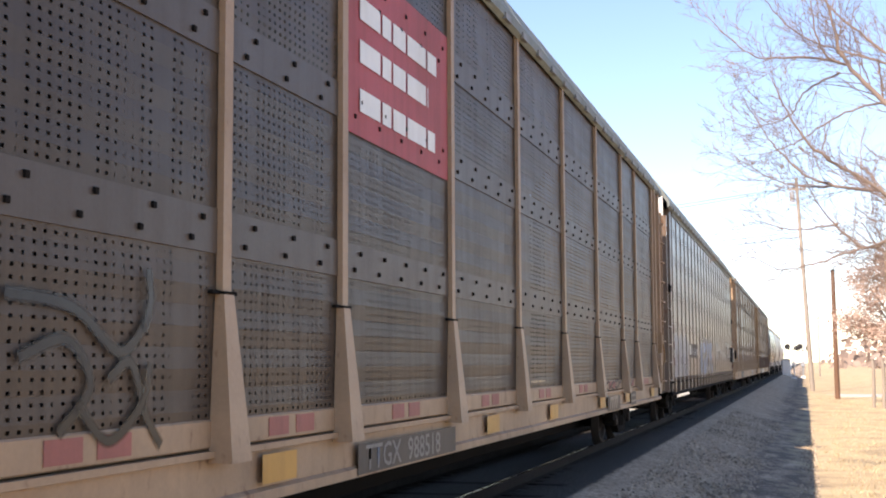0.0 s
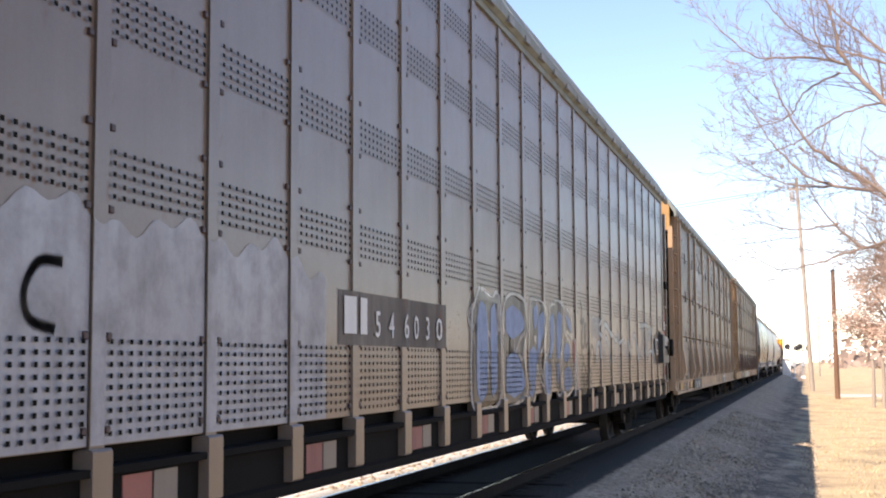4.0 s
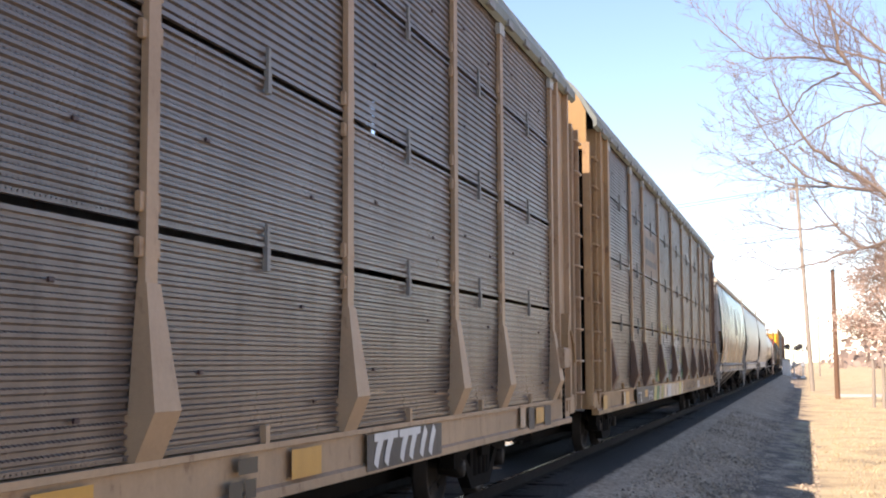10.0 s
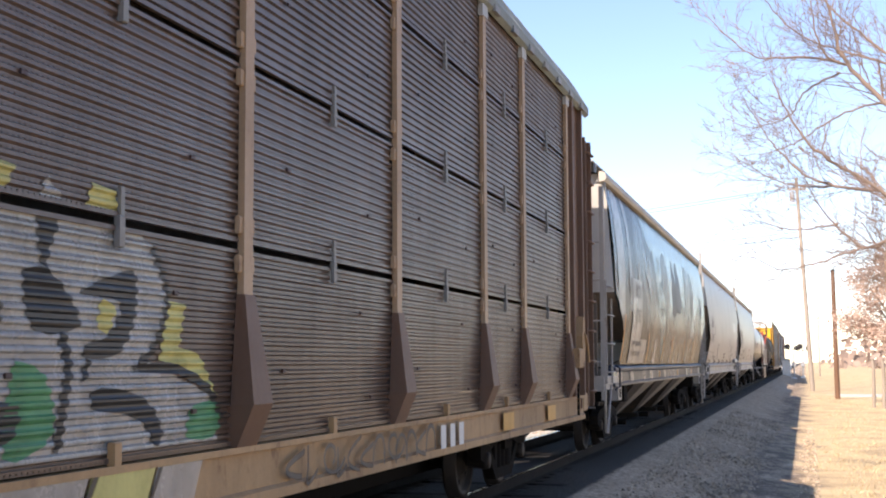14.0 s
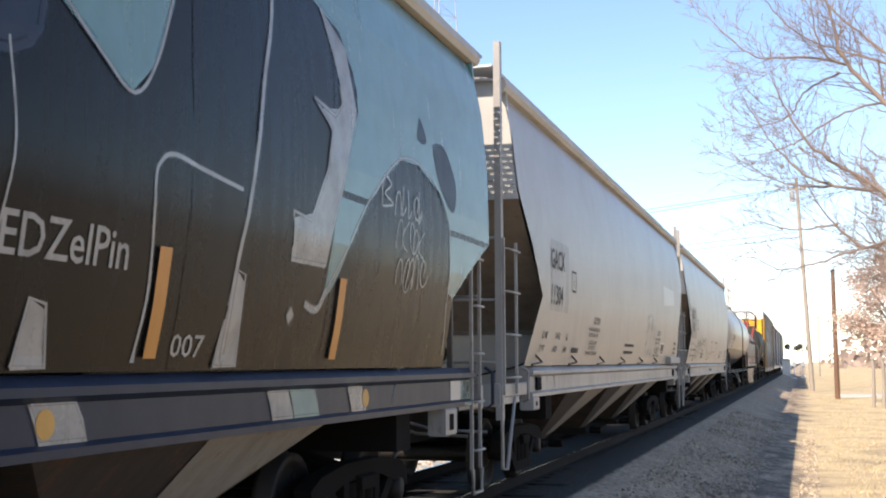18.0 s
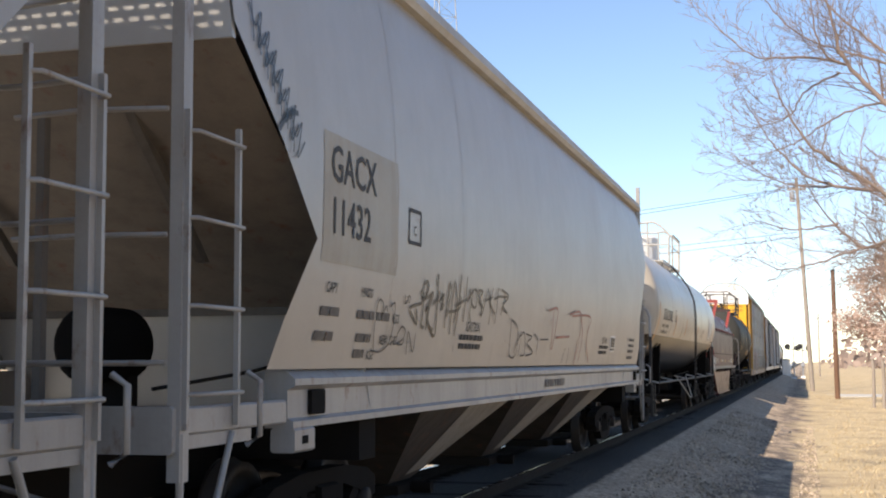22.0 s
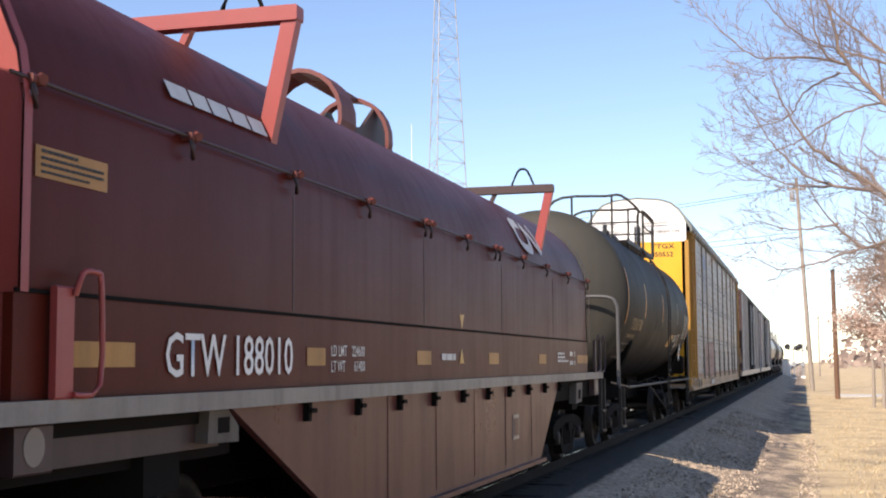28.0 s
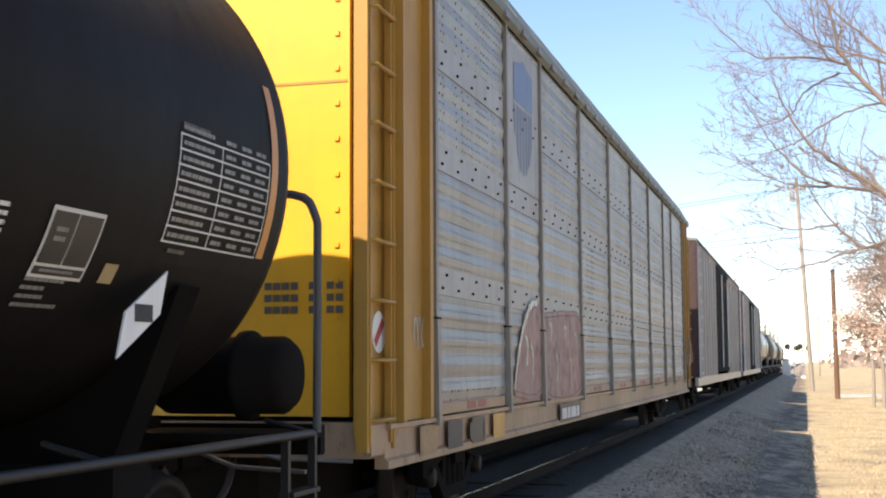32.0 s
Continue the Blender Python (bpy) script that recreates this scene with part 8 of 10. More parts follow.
    for k, (w, mt) in enumerate(((0.5, SPRAY_YELLOW), (0.48, SPRAY_GREEN), (0.36, PALE_SPRAY), (0.5, SPRAY_YELLOW), (0.8, PALE_SPRAY), (0.9, LETTER_WHITE), (1.0, PALE_SPRAY), (0.8, PALE_SPRAY), (0.6, SPRAY_YELLOW), (0.5, PALE_SPRAY))):
        shape(d, mt, sill_face, [(edge - 0.04, 0.71), (edge + 0.05, 0.86), (edge + 0.14, 1.03), (edge + w + 0.12, 1.03), (edge + w + 0.03, 0.86), (edge + w - 0.03, 0.71)], 0.005 + 0.0005 * k, "spray_patch", round_it=False)
        if k:
            stroke(d, BLACK, sill_face, [(edge - 0.05, 0.72), (edge + 0.06, 0.86), (edge + 0.17, 1.02)], 0.024 + 0.008 * (k % 3), 0.013)
        edge += w
    thin = ([(-6.55, 2.1), (-6.62, 1.9), (-6.35, 1.72), (-6.5, 1.5), (-6.45, 1.2)], [(-6.3, 2.1), (-6.2, 1.8), (-6.25, 1.5), (-6.1, 1.2), (-6.15, 1.12)], [(-6.0, 2.05), (-5.8, 1.8), (-5.95, 1.55), (-5.85, 1.2)], [(-5.95, 2.0), (-5.6, 1.72), (-5.3, 1.85)], [(-5.5, 2.08), (-5.55, 1.6), (-5.4, 1.3)])
    for k, pts in enumerate(thin):
        stroke(d, SPRAY_BLACK, surf, pts, 0.03, 0.008 + 0.0006 * k)
    scrawl(d, GRIMY, sill_face, 2.0, 0.74, 3.2, 0.24, 12, 0.03, 78, lift=0.006)
    bars([(5.4 + 0.3 * k, 0.76, 0.16, 0.2) for k in range(3)], LETTER_WHITE, d, lambda z: 1.478, "mark_bar")
    for y in (7.8, 10.2):
        field(d, ORANGE, sill_face, y, y + 0.5, 0.79, 0.97, 0.004)
    for k, (pts, w) in enumerate((([(-12.6, 2.95), (-12.5, 2.8), (-12.62, 2.7), (-12.45, 2.72), (-12.4, 2.9)], 0.02), ([(-12.6, 2.6), (-12.35, 2.58), (-12.55, 2.4), (-12.5, 2.36)], 0.02), ([(-12.55, 1.9), (-12.4, 2.1)], 0.016), ([(-12.5, 2.15), (-12.45, 1.85)], 0.016), ([(-12.58, 1.5), (-12.4, 1.4), (-12.56, 1.3), (-12.35, 1.25)], 0.05))):
        stroke(d, GRIMY, surf, pts, w, 0.006 + 0.0008 * k)
    bars([(-12.55, 1.82, 0.36, 0.07), (-12.6, 1.66, 0.5, 0.05)], GRIMY, d, surf)


def dress_mural(e):
    hx = hopper_x
    P, T, D, B = PALE_SPRAY, TEAL, MURAL, BLUE_DARK
    # teal sky along the top, its lower edge broken into hanging tongues
    shape(e, T, hx, [(-5.3, 4.36), (-5.2, 3.95), (-4.6, 3.85), (-4.35, 3.7), (-3.95, 3.8), (-3.72, 3.36), (-3.53, 3.1), (-3.27, 2.75), (-2.93, 2.27), (-2.52, 1.77), (-2.2, 1.47), (-2.1, 1.47), (-2.08, 1.93), (-2.06, 2.4), (-2.05, 2.9), (-2.36, 2.88), (-2.53, 3.12), (-2.61, 3.45), (-2.55, 3.7), (-1.95, 3.88), (-1.5, 3.8), (-1.24, 3.5), (-1.12, 3.05), (-1.05, 2.54), (-0.56, 2.58), (-0.46, 3.16), (-0.32, 3.7), (-0.13, 3.84), (0.17, 3.6), (0.4, 3.3), (0.5, 3.7), (0.92, 3.86), (1.25, 3.7), (1.75, 3.06), (2.1, 2.88), (2.42, 2.74), (2.65, 2.92), (2.85, 3.3), (2.9, 3.8), (3.2, 3.95), (3.8, 3.95), (4.2, 3.9), (4.66, 3.85), (5.25, 3.72), (5.47, 3.47), (5.52, 3.2), (5.27, 2.85), (5.1, 2.55), (5.02, 2.25), (4.99, 1.95), (4.88, 1.84), (5.12, 2.02), (5.35, 2.3), (5.68, 2.6), (6.18, 2.91), (6.47, 3.04), (6.92, 3.06), (7.5, 2.92), (7.8, 2.66), (7.84, 2.1), (8.02, 2.06), (8.42, 2.29), (9.22, 2.64), (9.25, 3.5), (9.26, 4.36)], 0.006, round_it=False, row_h=0.04, soft=0.035)
    # blue-black spikes that stand up into the teal
    for pts in ([(-0.5, 2.6), (-0.42, 3.3), (-0.14, 3.8), (0.2, 3.55), (0.42, 3.2), (0.4, 2.6)], [(0.5, 2.7), (0.55, 3.6), (0.92, 3.84), (1.25, 3.68), (1.7, 3.05), (1.5, 2.7)]):
        shape(e, B, hx, pts, 0.008, soft=0.05)
    # pale tongues in the black front half
    shape(e, P, hx, [(-9.3, 4.3), (-8.5, 4.3), (-8.52, 2.97), (-8.55, 2.5), (-8.53, 2.05), (-8.75, 2.2), (-9.3, 2.6)], 0.012, soft=0.04)
    shape(e, P, hx, [(-7.9, 4.3), (-7.6, 4.3), (-7.64, 3.25), (-7.5, 3.0), (-7.35, 2.9), (-7.45, 2.56), (-7.65, 2.38), (-7.84, 2.5), (-7.86, 3.1)], 0.012, soft=0.03)
    shape(e, P, hx, [(-6.66, 2.88), (-6.52, 3.42), (-6.4, 2.95)], 0.012, round_it=False, soft=0.02)
    stroke(e, P, hx, [(-7.05, 3.7), (-6.98, 3.4), (-6.88, 2.97)], 0.022, 0.013)
    shape(e, P, hx, [(-5.68, 3.6), (-5.5, 3.6), (-5.36, 3.35), (-5.18, 3.2), (-4.93, 3.58), (-4.86, 3.3), (-4.74, 2.9), (-4.64, 2.62), (-4.85, 2.85), (-5.15, 3.08), (-5.5, 3.25)], 0.012, soft=0.025)
    stroke(e, P, hx, [(-6.3, 4.2), (-6.15, 3.4), (-5.85, 2.98), (-5.78, 2.6), (-5.75, 2.05)], 0.028, 0.013)
    stroke(e, P, hx, [(-5.85, 2.98), (-5.5, 2.75), (-5.36, 2.6)], 0.04, 0.0135)
    shape(e, P, hx, [(-5.34, 2.75), (-5.3, 2.62), (-5.09, 2.48), (-5.06, 2.28), (-5.16, 2.10), (-5.28, 2.16), (-5.33, 2.4)], 0.013, soft=0.02)
    for pts in ([(-5.29, 2.5), (-5.07, 2.46)], [(-5.07, 2.46), (-5.07, 2.26)], [(-5.07, 2.26), (-5.28, 2.28)], [(-5.28, 2.28), (-5.29, 2.5)]):
        stroke(e, LETTER_BLACK, hx, pts, 0.012, 0.016)
    lettering("C", 0.12, LETTER_BLACK, e, -5.22, 2.33, lambda z: hx(z) - 0.002)
    stroke(e, P, hx, [(-4.64, 2.62), (-4.55, 2.4), (-4.5, 2.2), (-4.52, 1.95)], 0.022, 0.013)
    stroke(e, P, hx, [(-4.3, 4.2), (-4.2, 3.5), (-4.17, 3.2), (-4.1, 2.94)], 0.022, 0.013)
    shape(e, P, hx, [(-4.12, 2.98), (-4.04, 2.85), (-3.81, 2.37), (-3.99, 2.33)], 0.012, round_it=False, soft=0.02)
    # teal wedge with black tags
    for k, (y, z, w, h) in enumerate(((-3.4, 3.32, 0.6, 0.42), (-3.18, 2.86, 0.62, 0.34), (-2.95, 2.42, 0.66, 0.36), (-2.66, 2.08, 0.42, 0.24), (-2.42, 1.78, 0.28, 0.22))):
        scrawl(e, BLUE_DARK, hx, y, z, w, h, 4 if k < 3 else 3, 0.03, 92 + 7 * k, lift=0.018)
    # pale tongues on the sill and thin runs
    for y0, y1, y2, t in ((-3.88, -3.62, -3.32, 1.98), (-1.9, -1.82, -1.72, 1.72), (-0.62, -0.5, -0.36, 1.85), (0.35, 0.5, 0.7, 1.95), (1.72, 1.79, 1.96, 1.76), (3.52, 3.66, 3.8, 2.0)):
        shape(e, P, hx, [(y0, 1.48), (y1 - 0.02, t), (y1 + 0.1, t - 0.02), (y2, 1.48)], 0.012, round_it=False, soft=0.02)
    stroke(e, P, hx, [(-3.45, 1.8), (-3.35, 2.34), (-3.12, 1.8)], 0.022, 0.014)
    stroke(e, P, hx, [(-3.3, 2.05), (-3.38, 1.78), (-3.22, 1.95)], 0.016, 0.0145)
    stroke(e, P, hx, [(4.13, 4.1), (4.09, 3.61), (3.92, 3.13), (3.78, 2.56), (3.66, 2.14), (3.62, 1.81), (3.62, 1.5)], 0.045, 0.014)
    stroke(e, P, hx, [(2.67, 1.5), (2.71, 1.88), (2.66, 2.32), (2.71, 2.45), (2.85, 2.5), (3.15, 2.47), (3.63, 2.43)], 0.026, 0.014)
    stroke(e, P, hx, [(1.85, 3.02), (2.15, 2.84), (2.44, 2.72), (2.66, 2.93), (2.84, 3.3)], 0.022, 0.014)
    for k, (y, a, b) in enumerate(((-1.3, 2.5, 3.0), (-0.95, 1.5, 2.1), (-0.3, 1.6, 2.5), (-0.05, 1.9, 3.1), (0.62, 1.9, 2.6), (1.1, 1.6, 2.4), (1.5, 2.0, 2.75))):
        stroke(e, P, hx, [(y, a), (y + 0.05, (a + b) / 2), (y - 0.02, b)], 0.016 + 0.008 * (k % 3), 0.013)
    # dark hook with its pale arrow, and the dome near the rear
    shape(e, P, hx, [(4.69, 3.15), (5.0, 3.0), (4.9, 2.72), (4.63, 2.37), (4.35, 2.4), (4.37, 2.11), (4.93, 2.11), (5.02, 2.38), (5.21, 2.7), (5.46, 3.2), (5.33, 3.6), (4.9, 3.78), (5.1, 3.5), (5.2, 3.2), (5.05, 3.1)], 0.011, round_it=False, soft=0.03)
    stroke(e, P, hx, [(4.99, 1.96), (4.9, 1.85), (4.8, 1.83), (4.66, 1.86)], 0.05, 0.012)
    stroke(e, P, hx, [(4.9, 1.86), (5.35, 2.3), (5.68, 2.6), (6.18, 2.91), (6.5, 3.04), (6.92, 3.06), (7.5, 2.92), (7.8, 2.66), (7.84, 2.25), (7.86, 1.9), (7.95, 1.56)], 0.02, 0.013)
    for pts in ([(7.35, 3.27), (7.7, 3.3), (8.03, 3.03), (7.9, 2.79), (7.5, 3.0)], [(7.02, 3.44), (7.16, 3.28), (6.92, 3.27)]):
        shape(e, B, hx, pts, 0.013, soft=0.025)
    stroke(e, P, hx, [(5.98, 2.62), (6.02, 2.84), (6.2, 2.8), (6.05, 2.72), (6.24, 2.66), (6.0, 2.62)], 0.018, 0.017)
    for k, (y, z) in enumerate(((6.3, 2.62), (6.35, 2.36), (6.38, 2.1))):
        scrawl(e, P, hx, y, z - 0.06, 0.7, 0.28, 5, 0.017, 91 + 4 * k, lift=0.017)
    lettering("EDZelPin", 0.25, P, e, 1.50, 1.92, lambda z: hx(z) - 0.003, stretch=1.05)
    lettering("007", 0.16, P, e, 3.02, 1.53, lambda z: hx(z) - 0.003, stretch=1.5)
    lettering("lues", 0.22, P, e, -0.55, 1.98, lambda z: hx(z) - 0.003, stretch=1.2)
    stroke(e, P, hx, [(4.42, 1.75), (4.48, 1.81)], 0.08, 0.017)
    # number patch
    patch(e, PALE_SPRAY, hx, -7.6, -6.25, lambda y: 1.48, lambda y: 2.98, 0.015, "number_field", "pale grey number patch")
    patch(e, PALE_SPRAY, hx, -6.3, -5.3, lambda y: 1.48, lambda y: 1.92, 0.0155, "number_field")
    lettering("NCIX", 0.33, BLACK, e, -7.25, 2.66, lambda z: hx(z) + 0.016, stretch=1.0)
    lettering("6795", 0.33, BLACK, e, -7.22, 2.22, lambda z: hx(z) + 0.016, stretch=1.0)
    lettering("LD LMT 221400 LBS 100400 KG", 0.125, BLACK, e, -7.42, 1.79, lambda z: hx(z) + 0.016, stretch=0.80)
    lettering("LT WT 64600 LBS   29300 KG", 0.125, BLACK, e, -7.47, 1.61, lambda z: hx(z) + 0.016, stretch=0.80)
    for yy in (-8.55, -4.91, -2.18, -0.3, 2.81, 5.26):
        patch(e, AMBER, hx, yy - 0.06, yy + 0.06, lambda y: 1.52, lambda y: 2.3 if yy < -8 else 2.05, 0.018, "reflector", steps=2)
    for y, w, mt in ((-9.1, 0.5, TEAL), (-8.6, 0.55, PALE_SPRAY), (-6.9, 0.4, PALE_SPRAY), (-5.0, 0.28, PALE_SPRAY), (-3.9, 0.5, PALE_SPRAY), (-2.4, 0.16, PALE_SPRAY), (-1.2, 0.35, PALE_SPRAY), (-0.2, 0.22, PALE_SPRAY), (0.9, 0.4, PALE_SPRAY), (1.9, 0.35, PALE_SPRAY), (4.32, 0.32, PALE_SPRAY), (4.64, 0.42, TEAL), (5.7, 0.28, PALE_SPRAY)):
        shape(e, mt, lambda z: 1.452, [(y, 1.335), (y + w, 1.335), (y + w + 0.06, 1.25), (y + w + 0.1, 1.165), (y + 0.08, 1.165), (y + 0.05, 1.25)], 0.004, "sill_patch", round_it=False, soft=0.02)
    # pale and teal end of the sill with a short black tag
    field(e, PALE_PATCH, lambda z: 1.452, 8.38, 8.72, 1.162, 1.335, 0.003, "sill_patch")
    field(e, TEAL, lambda z: 1.452, 8.72, 9.16, 1.162, 1.335, 0.003, "sill_patch")
    field(e, TEAL, lambda z: 1.492, 8.72, 9.16, 1.105, 1.138, 0.003, "sill_patch")
    for c in ([(8.78, 1.31), (8.90, 1.315)], [(8.84, 1.31), (8.84, 1.19)], [(8.77, 1.19), (8.92, 1.185)], [(8.96, 1.32), (8.95, 1.19)], [(9.08, 1.32), (8.97, 1.26), (9.07, 1.20)], [(8.97, 1.25), (9.14, 1.30)]):
        stroke(e, SPRAY_BLACK, lambda z: 1.452, c, 0.022, 0.006)
    for y in (-2.03, 2.02, 6.07):
        rim = [(y + 0.07 * math.cos(a * 0.3927), 1.245 + 0.065 * math.sin(a * 0.3927)) for a in range(16)]
        part("yellow_disc", Mesh().along_x(rim, 1.452, 1.459), ORANGE, e)


def press_on(car, surf):
    """Lays sprayed shapes close on the side sheet."""
    for ob in car.children_recursive:
        if ob.name.split(".")[0] in ("spray_stroke", "spray_shape", "spray_patch", "outline", "feathered_edge", "spray_letter", "inner_stroke"):
            for v in ob.data.vertices:
                lift = v.co.x - surf(v.co.z)
                if v.co.z > 1.5 and 0.002 < lift < 0.04:
                    v.co.x = surf(v.co.z) + 0.0025 + 0.25 * (lift - 0.004)


def dress_hoppers(f, g):
    hx = hopper_x
    patch(f, SILL_GREY, hx, -7.95, -6.75, lambda y: 2.12, lambda y: 2.98, 0.003, "number_field")
    lettering("GACX", 0.34, LETTER_BLACK, f, -7.98, 2.63, hx, stretch=0.95)
    lettering("11304", 0.34, LETTER_BLACK, f, -7.98, 2.20, hx, stretch=0.95)
    patch(g, NUMBER_TAN, hx, -8.35, -6.80, lambda y: 2.14, lambda y: 2.98, 0.003, "number_field", "faded tan number patch")
    lettering("GACX", 0.34, LETTER_BLACK, g, -8.24, 2.67, hx, stretch=0.95)
    lettering("11432", 0.34, LETTER_BLACK, g, -8.24, 2.33, hx, stretch=0.95)
    rows = (("HATCH COVERS MUST BE OPENED", 0.0, 1.94), ("BEFORE DISCHARGING LOAD", 0.06, 1.86), ("LES COUVERCLES DOIVENT", 0.05, 1.75), ("ETRE OUVERTS EN TOUT", 0.08, 1.68), ("TEMPS DURANT LE DECHARGEMENT", -0.06, 1.60))
    for y in (-4.92, 3.42):
        lettering("CAUTION", 0.15, LETTER_BLACK, f, y + 0.34, 2.04, hx, stretch=0.85)
        for text, d, z in rows:
            lettering(text, 0.078, LETTER_BLACK, f, y + d, z, hx, stretch=0.78)
    for y in (-4.75, 3.36):
        lettering("CAUTION", 0.13, LETTER_BLACK, g, y + 0.17, 1.78, hx, stretch=0.85)
        for z, w, d in ((1.70, 0.86, -0.02), (1.62, 0.78, 0.0)):
            bars([(y + d, z, w, 0.05)], LETTER_BLACK, g, hx)
    for car in (f, g):
        frame_m = Mesh()
        yb = -6.53
        for q in (0.0, 0.31):
            ribbon(frame_m, [(yb + q, 2.42), (yb + q, 2.67)], 0.02, hx, 0.006)
        for q in (2.42, 2.67):
            ribbon(frame_m, [(yb, q), (yb + 0.31, q)], 0.02, hx, 0.006)
        part("stencil_frame", frame_m, LETTER_BLACK, car)
        lettering("C", 0.11, LETTER_BLACK, car, yb + 0.11, 2.48, hx)
    for text, y in (("LD LMT", -8.24), ("214100", -7.4), ("LBS", -6.7)):
        lettering(text, 0.12, LETTER_BLACK, f, y, 1.78, hx, stretch=0.85)
    for text, y in (("LT WT", -8.31), ("64900", -7.45), ("29400", -6.8)):
        lettering(text, 0.12, LETTER_BLACK, f, y, 1.62, hx, stretch=0.85)
    bars([(-6.15, 1.62, 0.5, 0.07)], LETTER_BLACK, f, hx)
    for text, y, z in (("CAPY", -8.2, 1.95), ("199000", -7.53, 1.95), ("KGS", -6.76, 1.79), ("NEW 12-87", -7.0, 1.63), ("KGS", -7.22, 1.52)):
        lettering(text, 0.10, LETTER_BLACK, g, y, z, hx, stretch=0.85)
    bars([(-8.25, 1.80, 0.34, 0.06), (-7.55, 1.80, 0.36, 0.06), (-7.12, 1.80, 0.28, 0.06), (-8.3, 1.64, 0.34, 0.06), (-7.5, 1.64, 0.3, 0.06), (-7.5, 1.53, 0.22, 0.06)], GRIMY, g, hx, gap=0.3)
    bars([(-1.06, 1.76, 1.2, 0.05), (-1.06, 1.64, 1.2, 0.05)], LETTER_BLACK, f, hx)
    for car, y0, y1, z0, z1 in ((f, 4.55, 5.24, 1.65, 1.90), (g, 4.42, 4.94, 1.66, 1.91)):
        field(car, WHITE, hx, y0, y1, z0, z1, 0.004, "record_frame")
        m = (y0 + y1) / 2
        field(car, BLACK, hx, y0 + 0.05, m - 0.01, z0 + 0.07, z1 - 0.025, 0.007, "record_plate")
        field(car, BLACK, hx, m + 0.01, y1 - 0.05, z0 + 0.07, z1 - 0.025, 0.007, "record_plate")
        field(car, BLACK, hx, y0 + 0.05, y1 - 0.05, z0 + 0.02, z0 + 0.055, 0.007, "record_plate")
    bars([(7.3, z, 0.5, 0.05) for z in (1.9, 1.78, 1.68)], LETTER_BLACK, f, hx)
    bars([(6.6, z, 0.7, 0.05) for z in (1.86, 1.76, 1.66, 1.55)], GRIMY, g, hx)
    # white loops and a pale repainted patch on the second hopper
    for c in ([(1.75, 2.23), (1.88, 2.35), (2.04, 2.35), (2.03, 2.18), (1.94, 2.06), (1.79, 2.05)], [(1.85, 1.83), (2.09, 1.91), (2.21, 2.11), (2.10, 2.30), (2.33, 2.42), (2.54, 2.37), (2.53, 2.22), (2.66, 2.11)], [(2.06, 1.87), (2.04, 1.73), (2.14, 1.62), (2.33, 1.67), (2.49, 1.85), (2.59, 2.00), (2.67, 2.16), (2.76, 2.37), (2.90, 2.29), (2.81, 2.12)], [(2.81, 2.12), (3.08, 2.19), (3.09, 2.07), (3.05, 1.83), (3.01, 1.64), (2.80, 1.71), (2.89, 1.90)], [(2.42, 1.65), (2.54, 1.85), (2.75, 1.63), (2.85, 1.76)], [(2.56, 2.37), (2.62, 2.23), (2.63, 2.05)]):
        stroke(f, LETTER_CHALK, hx, c, 0.04, 0.006)
    patch(f, PALE_PATCH, hx, 4.85, 7.08, lambda y: 2.70 + 0.045 * (y - 4.85), lambda y: 3.13, 0.004, "pale_patch")
    part("tool_tray", Mesh().box(1.48, 1.60, 6.15, 8.35, 1.46, 1.61, 0.02), SILL_GREY, f, "pale grey tray on the sill")
    for c in ([(2.62, 1.21), (2.76, 1.28), (2.93, 1.32), (2.91, 1.25), (2.69, 1.24)], [(2.86, 1.17), (3.03, 1.35), (3.07, 1.15)], [(3.12, 1.16), (3.18, 1.36), (3.35, 1.16), (3.40, 1.37)], [(3.31, 1.23), (3.55, 1.36)], [(3.40, 1.16), (3.53, 1.35), (3.65, 1.14)]):
        stroke(f, LETTER_CHALK, lambda z: 1.455, c, 0.025, 0.004)
    # black pointed handwriting on the third hopper, with runs
    for c in ([(-6.37, 1.91), (-6.33, 1.93), (-6.07, 1.97)], [(-6.35, 1.9), (-6.14, 1.8), (-6.2, 1.92)], [(-6.12, 2.07), (-6.01, 1.95), (-6.01, 1.8), (-5.93, 1.78)], [(-6.06, 2.01), (-6.04, 2.13), (-5.96, 2.14), (-5.93, 2.09), (-6.02, 1.99)], [(-6.02, 2.0), (-5.82, 2.04), (-5.93, 1.91), (-5.84, 1.96), (-5.88, 1.76)], [(-5.83, 2.06), (-5.77, 2.05), (-5.87, 1.89), (-5.77, 1.79), (-5.66, 1.77)], [(-5.69, 2.13), (-5.68, 2.22), (-5.62, 1.98), (-5.59, 1.72), (-5.79, 1.8)], [(-5.75, 1.97), (-5.62, 2.04), (-5.61, 2.09)], [(-5.58, 2.0), (-5.44, 2.07), (-5.5, 1.94), (-5.41, 1.99)], [(-5.52, 2.09), (-5.43, 1.94)]):
        stroke(g, SPRAY_BLACK, hx, c, 0.026, 0.008)
    for c in ([(-5.31, 2.19), (-5.33, 2.0), (-5.33, 1.79)], [(-5.32, 2.18), (-5.25, 2.1), (-5.29, 1.88)], [(-5.17, 2.21), (-5.16, 2.01), (-5.14, 1.74)], [(-5.13, 2.19), (-5.01, 2.02), (-5.05, 1.84)], [(-4.97, 2.27), (-4.95, 2.02), (-4.98, 1.73)], [(-4.88, 2.08), (-4.91, 1.97), (-5.25, 1.93)], [(-4.76, 2.26), (-4.73, 2.04), (-4.74, 1.86)], [(-5.04, 1.99), (-4.68, 2.07)], [(-4.64, 2.16), (-4.53, 2.05), (-4.53, 1.94), (-4.47, 1.87)], [(-4.67, 2.04), (-4.5, 2.16)]):
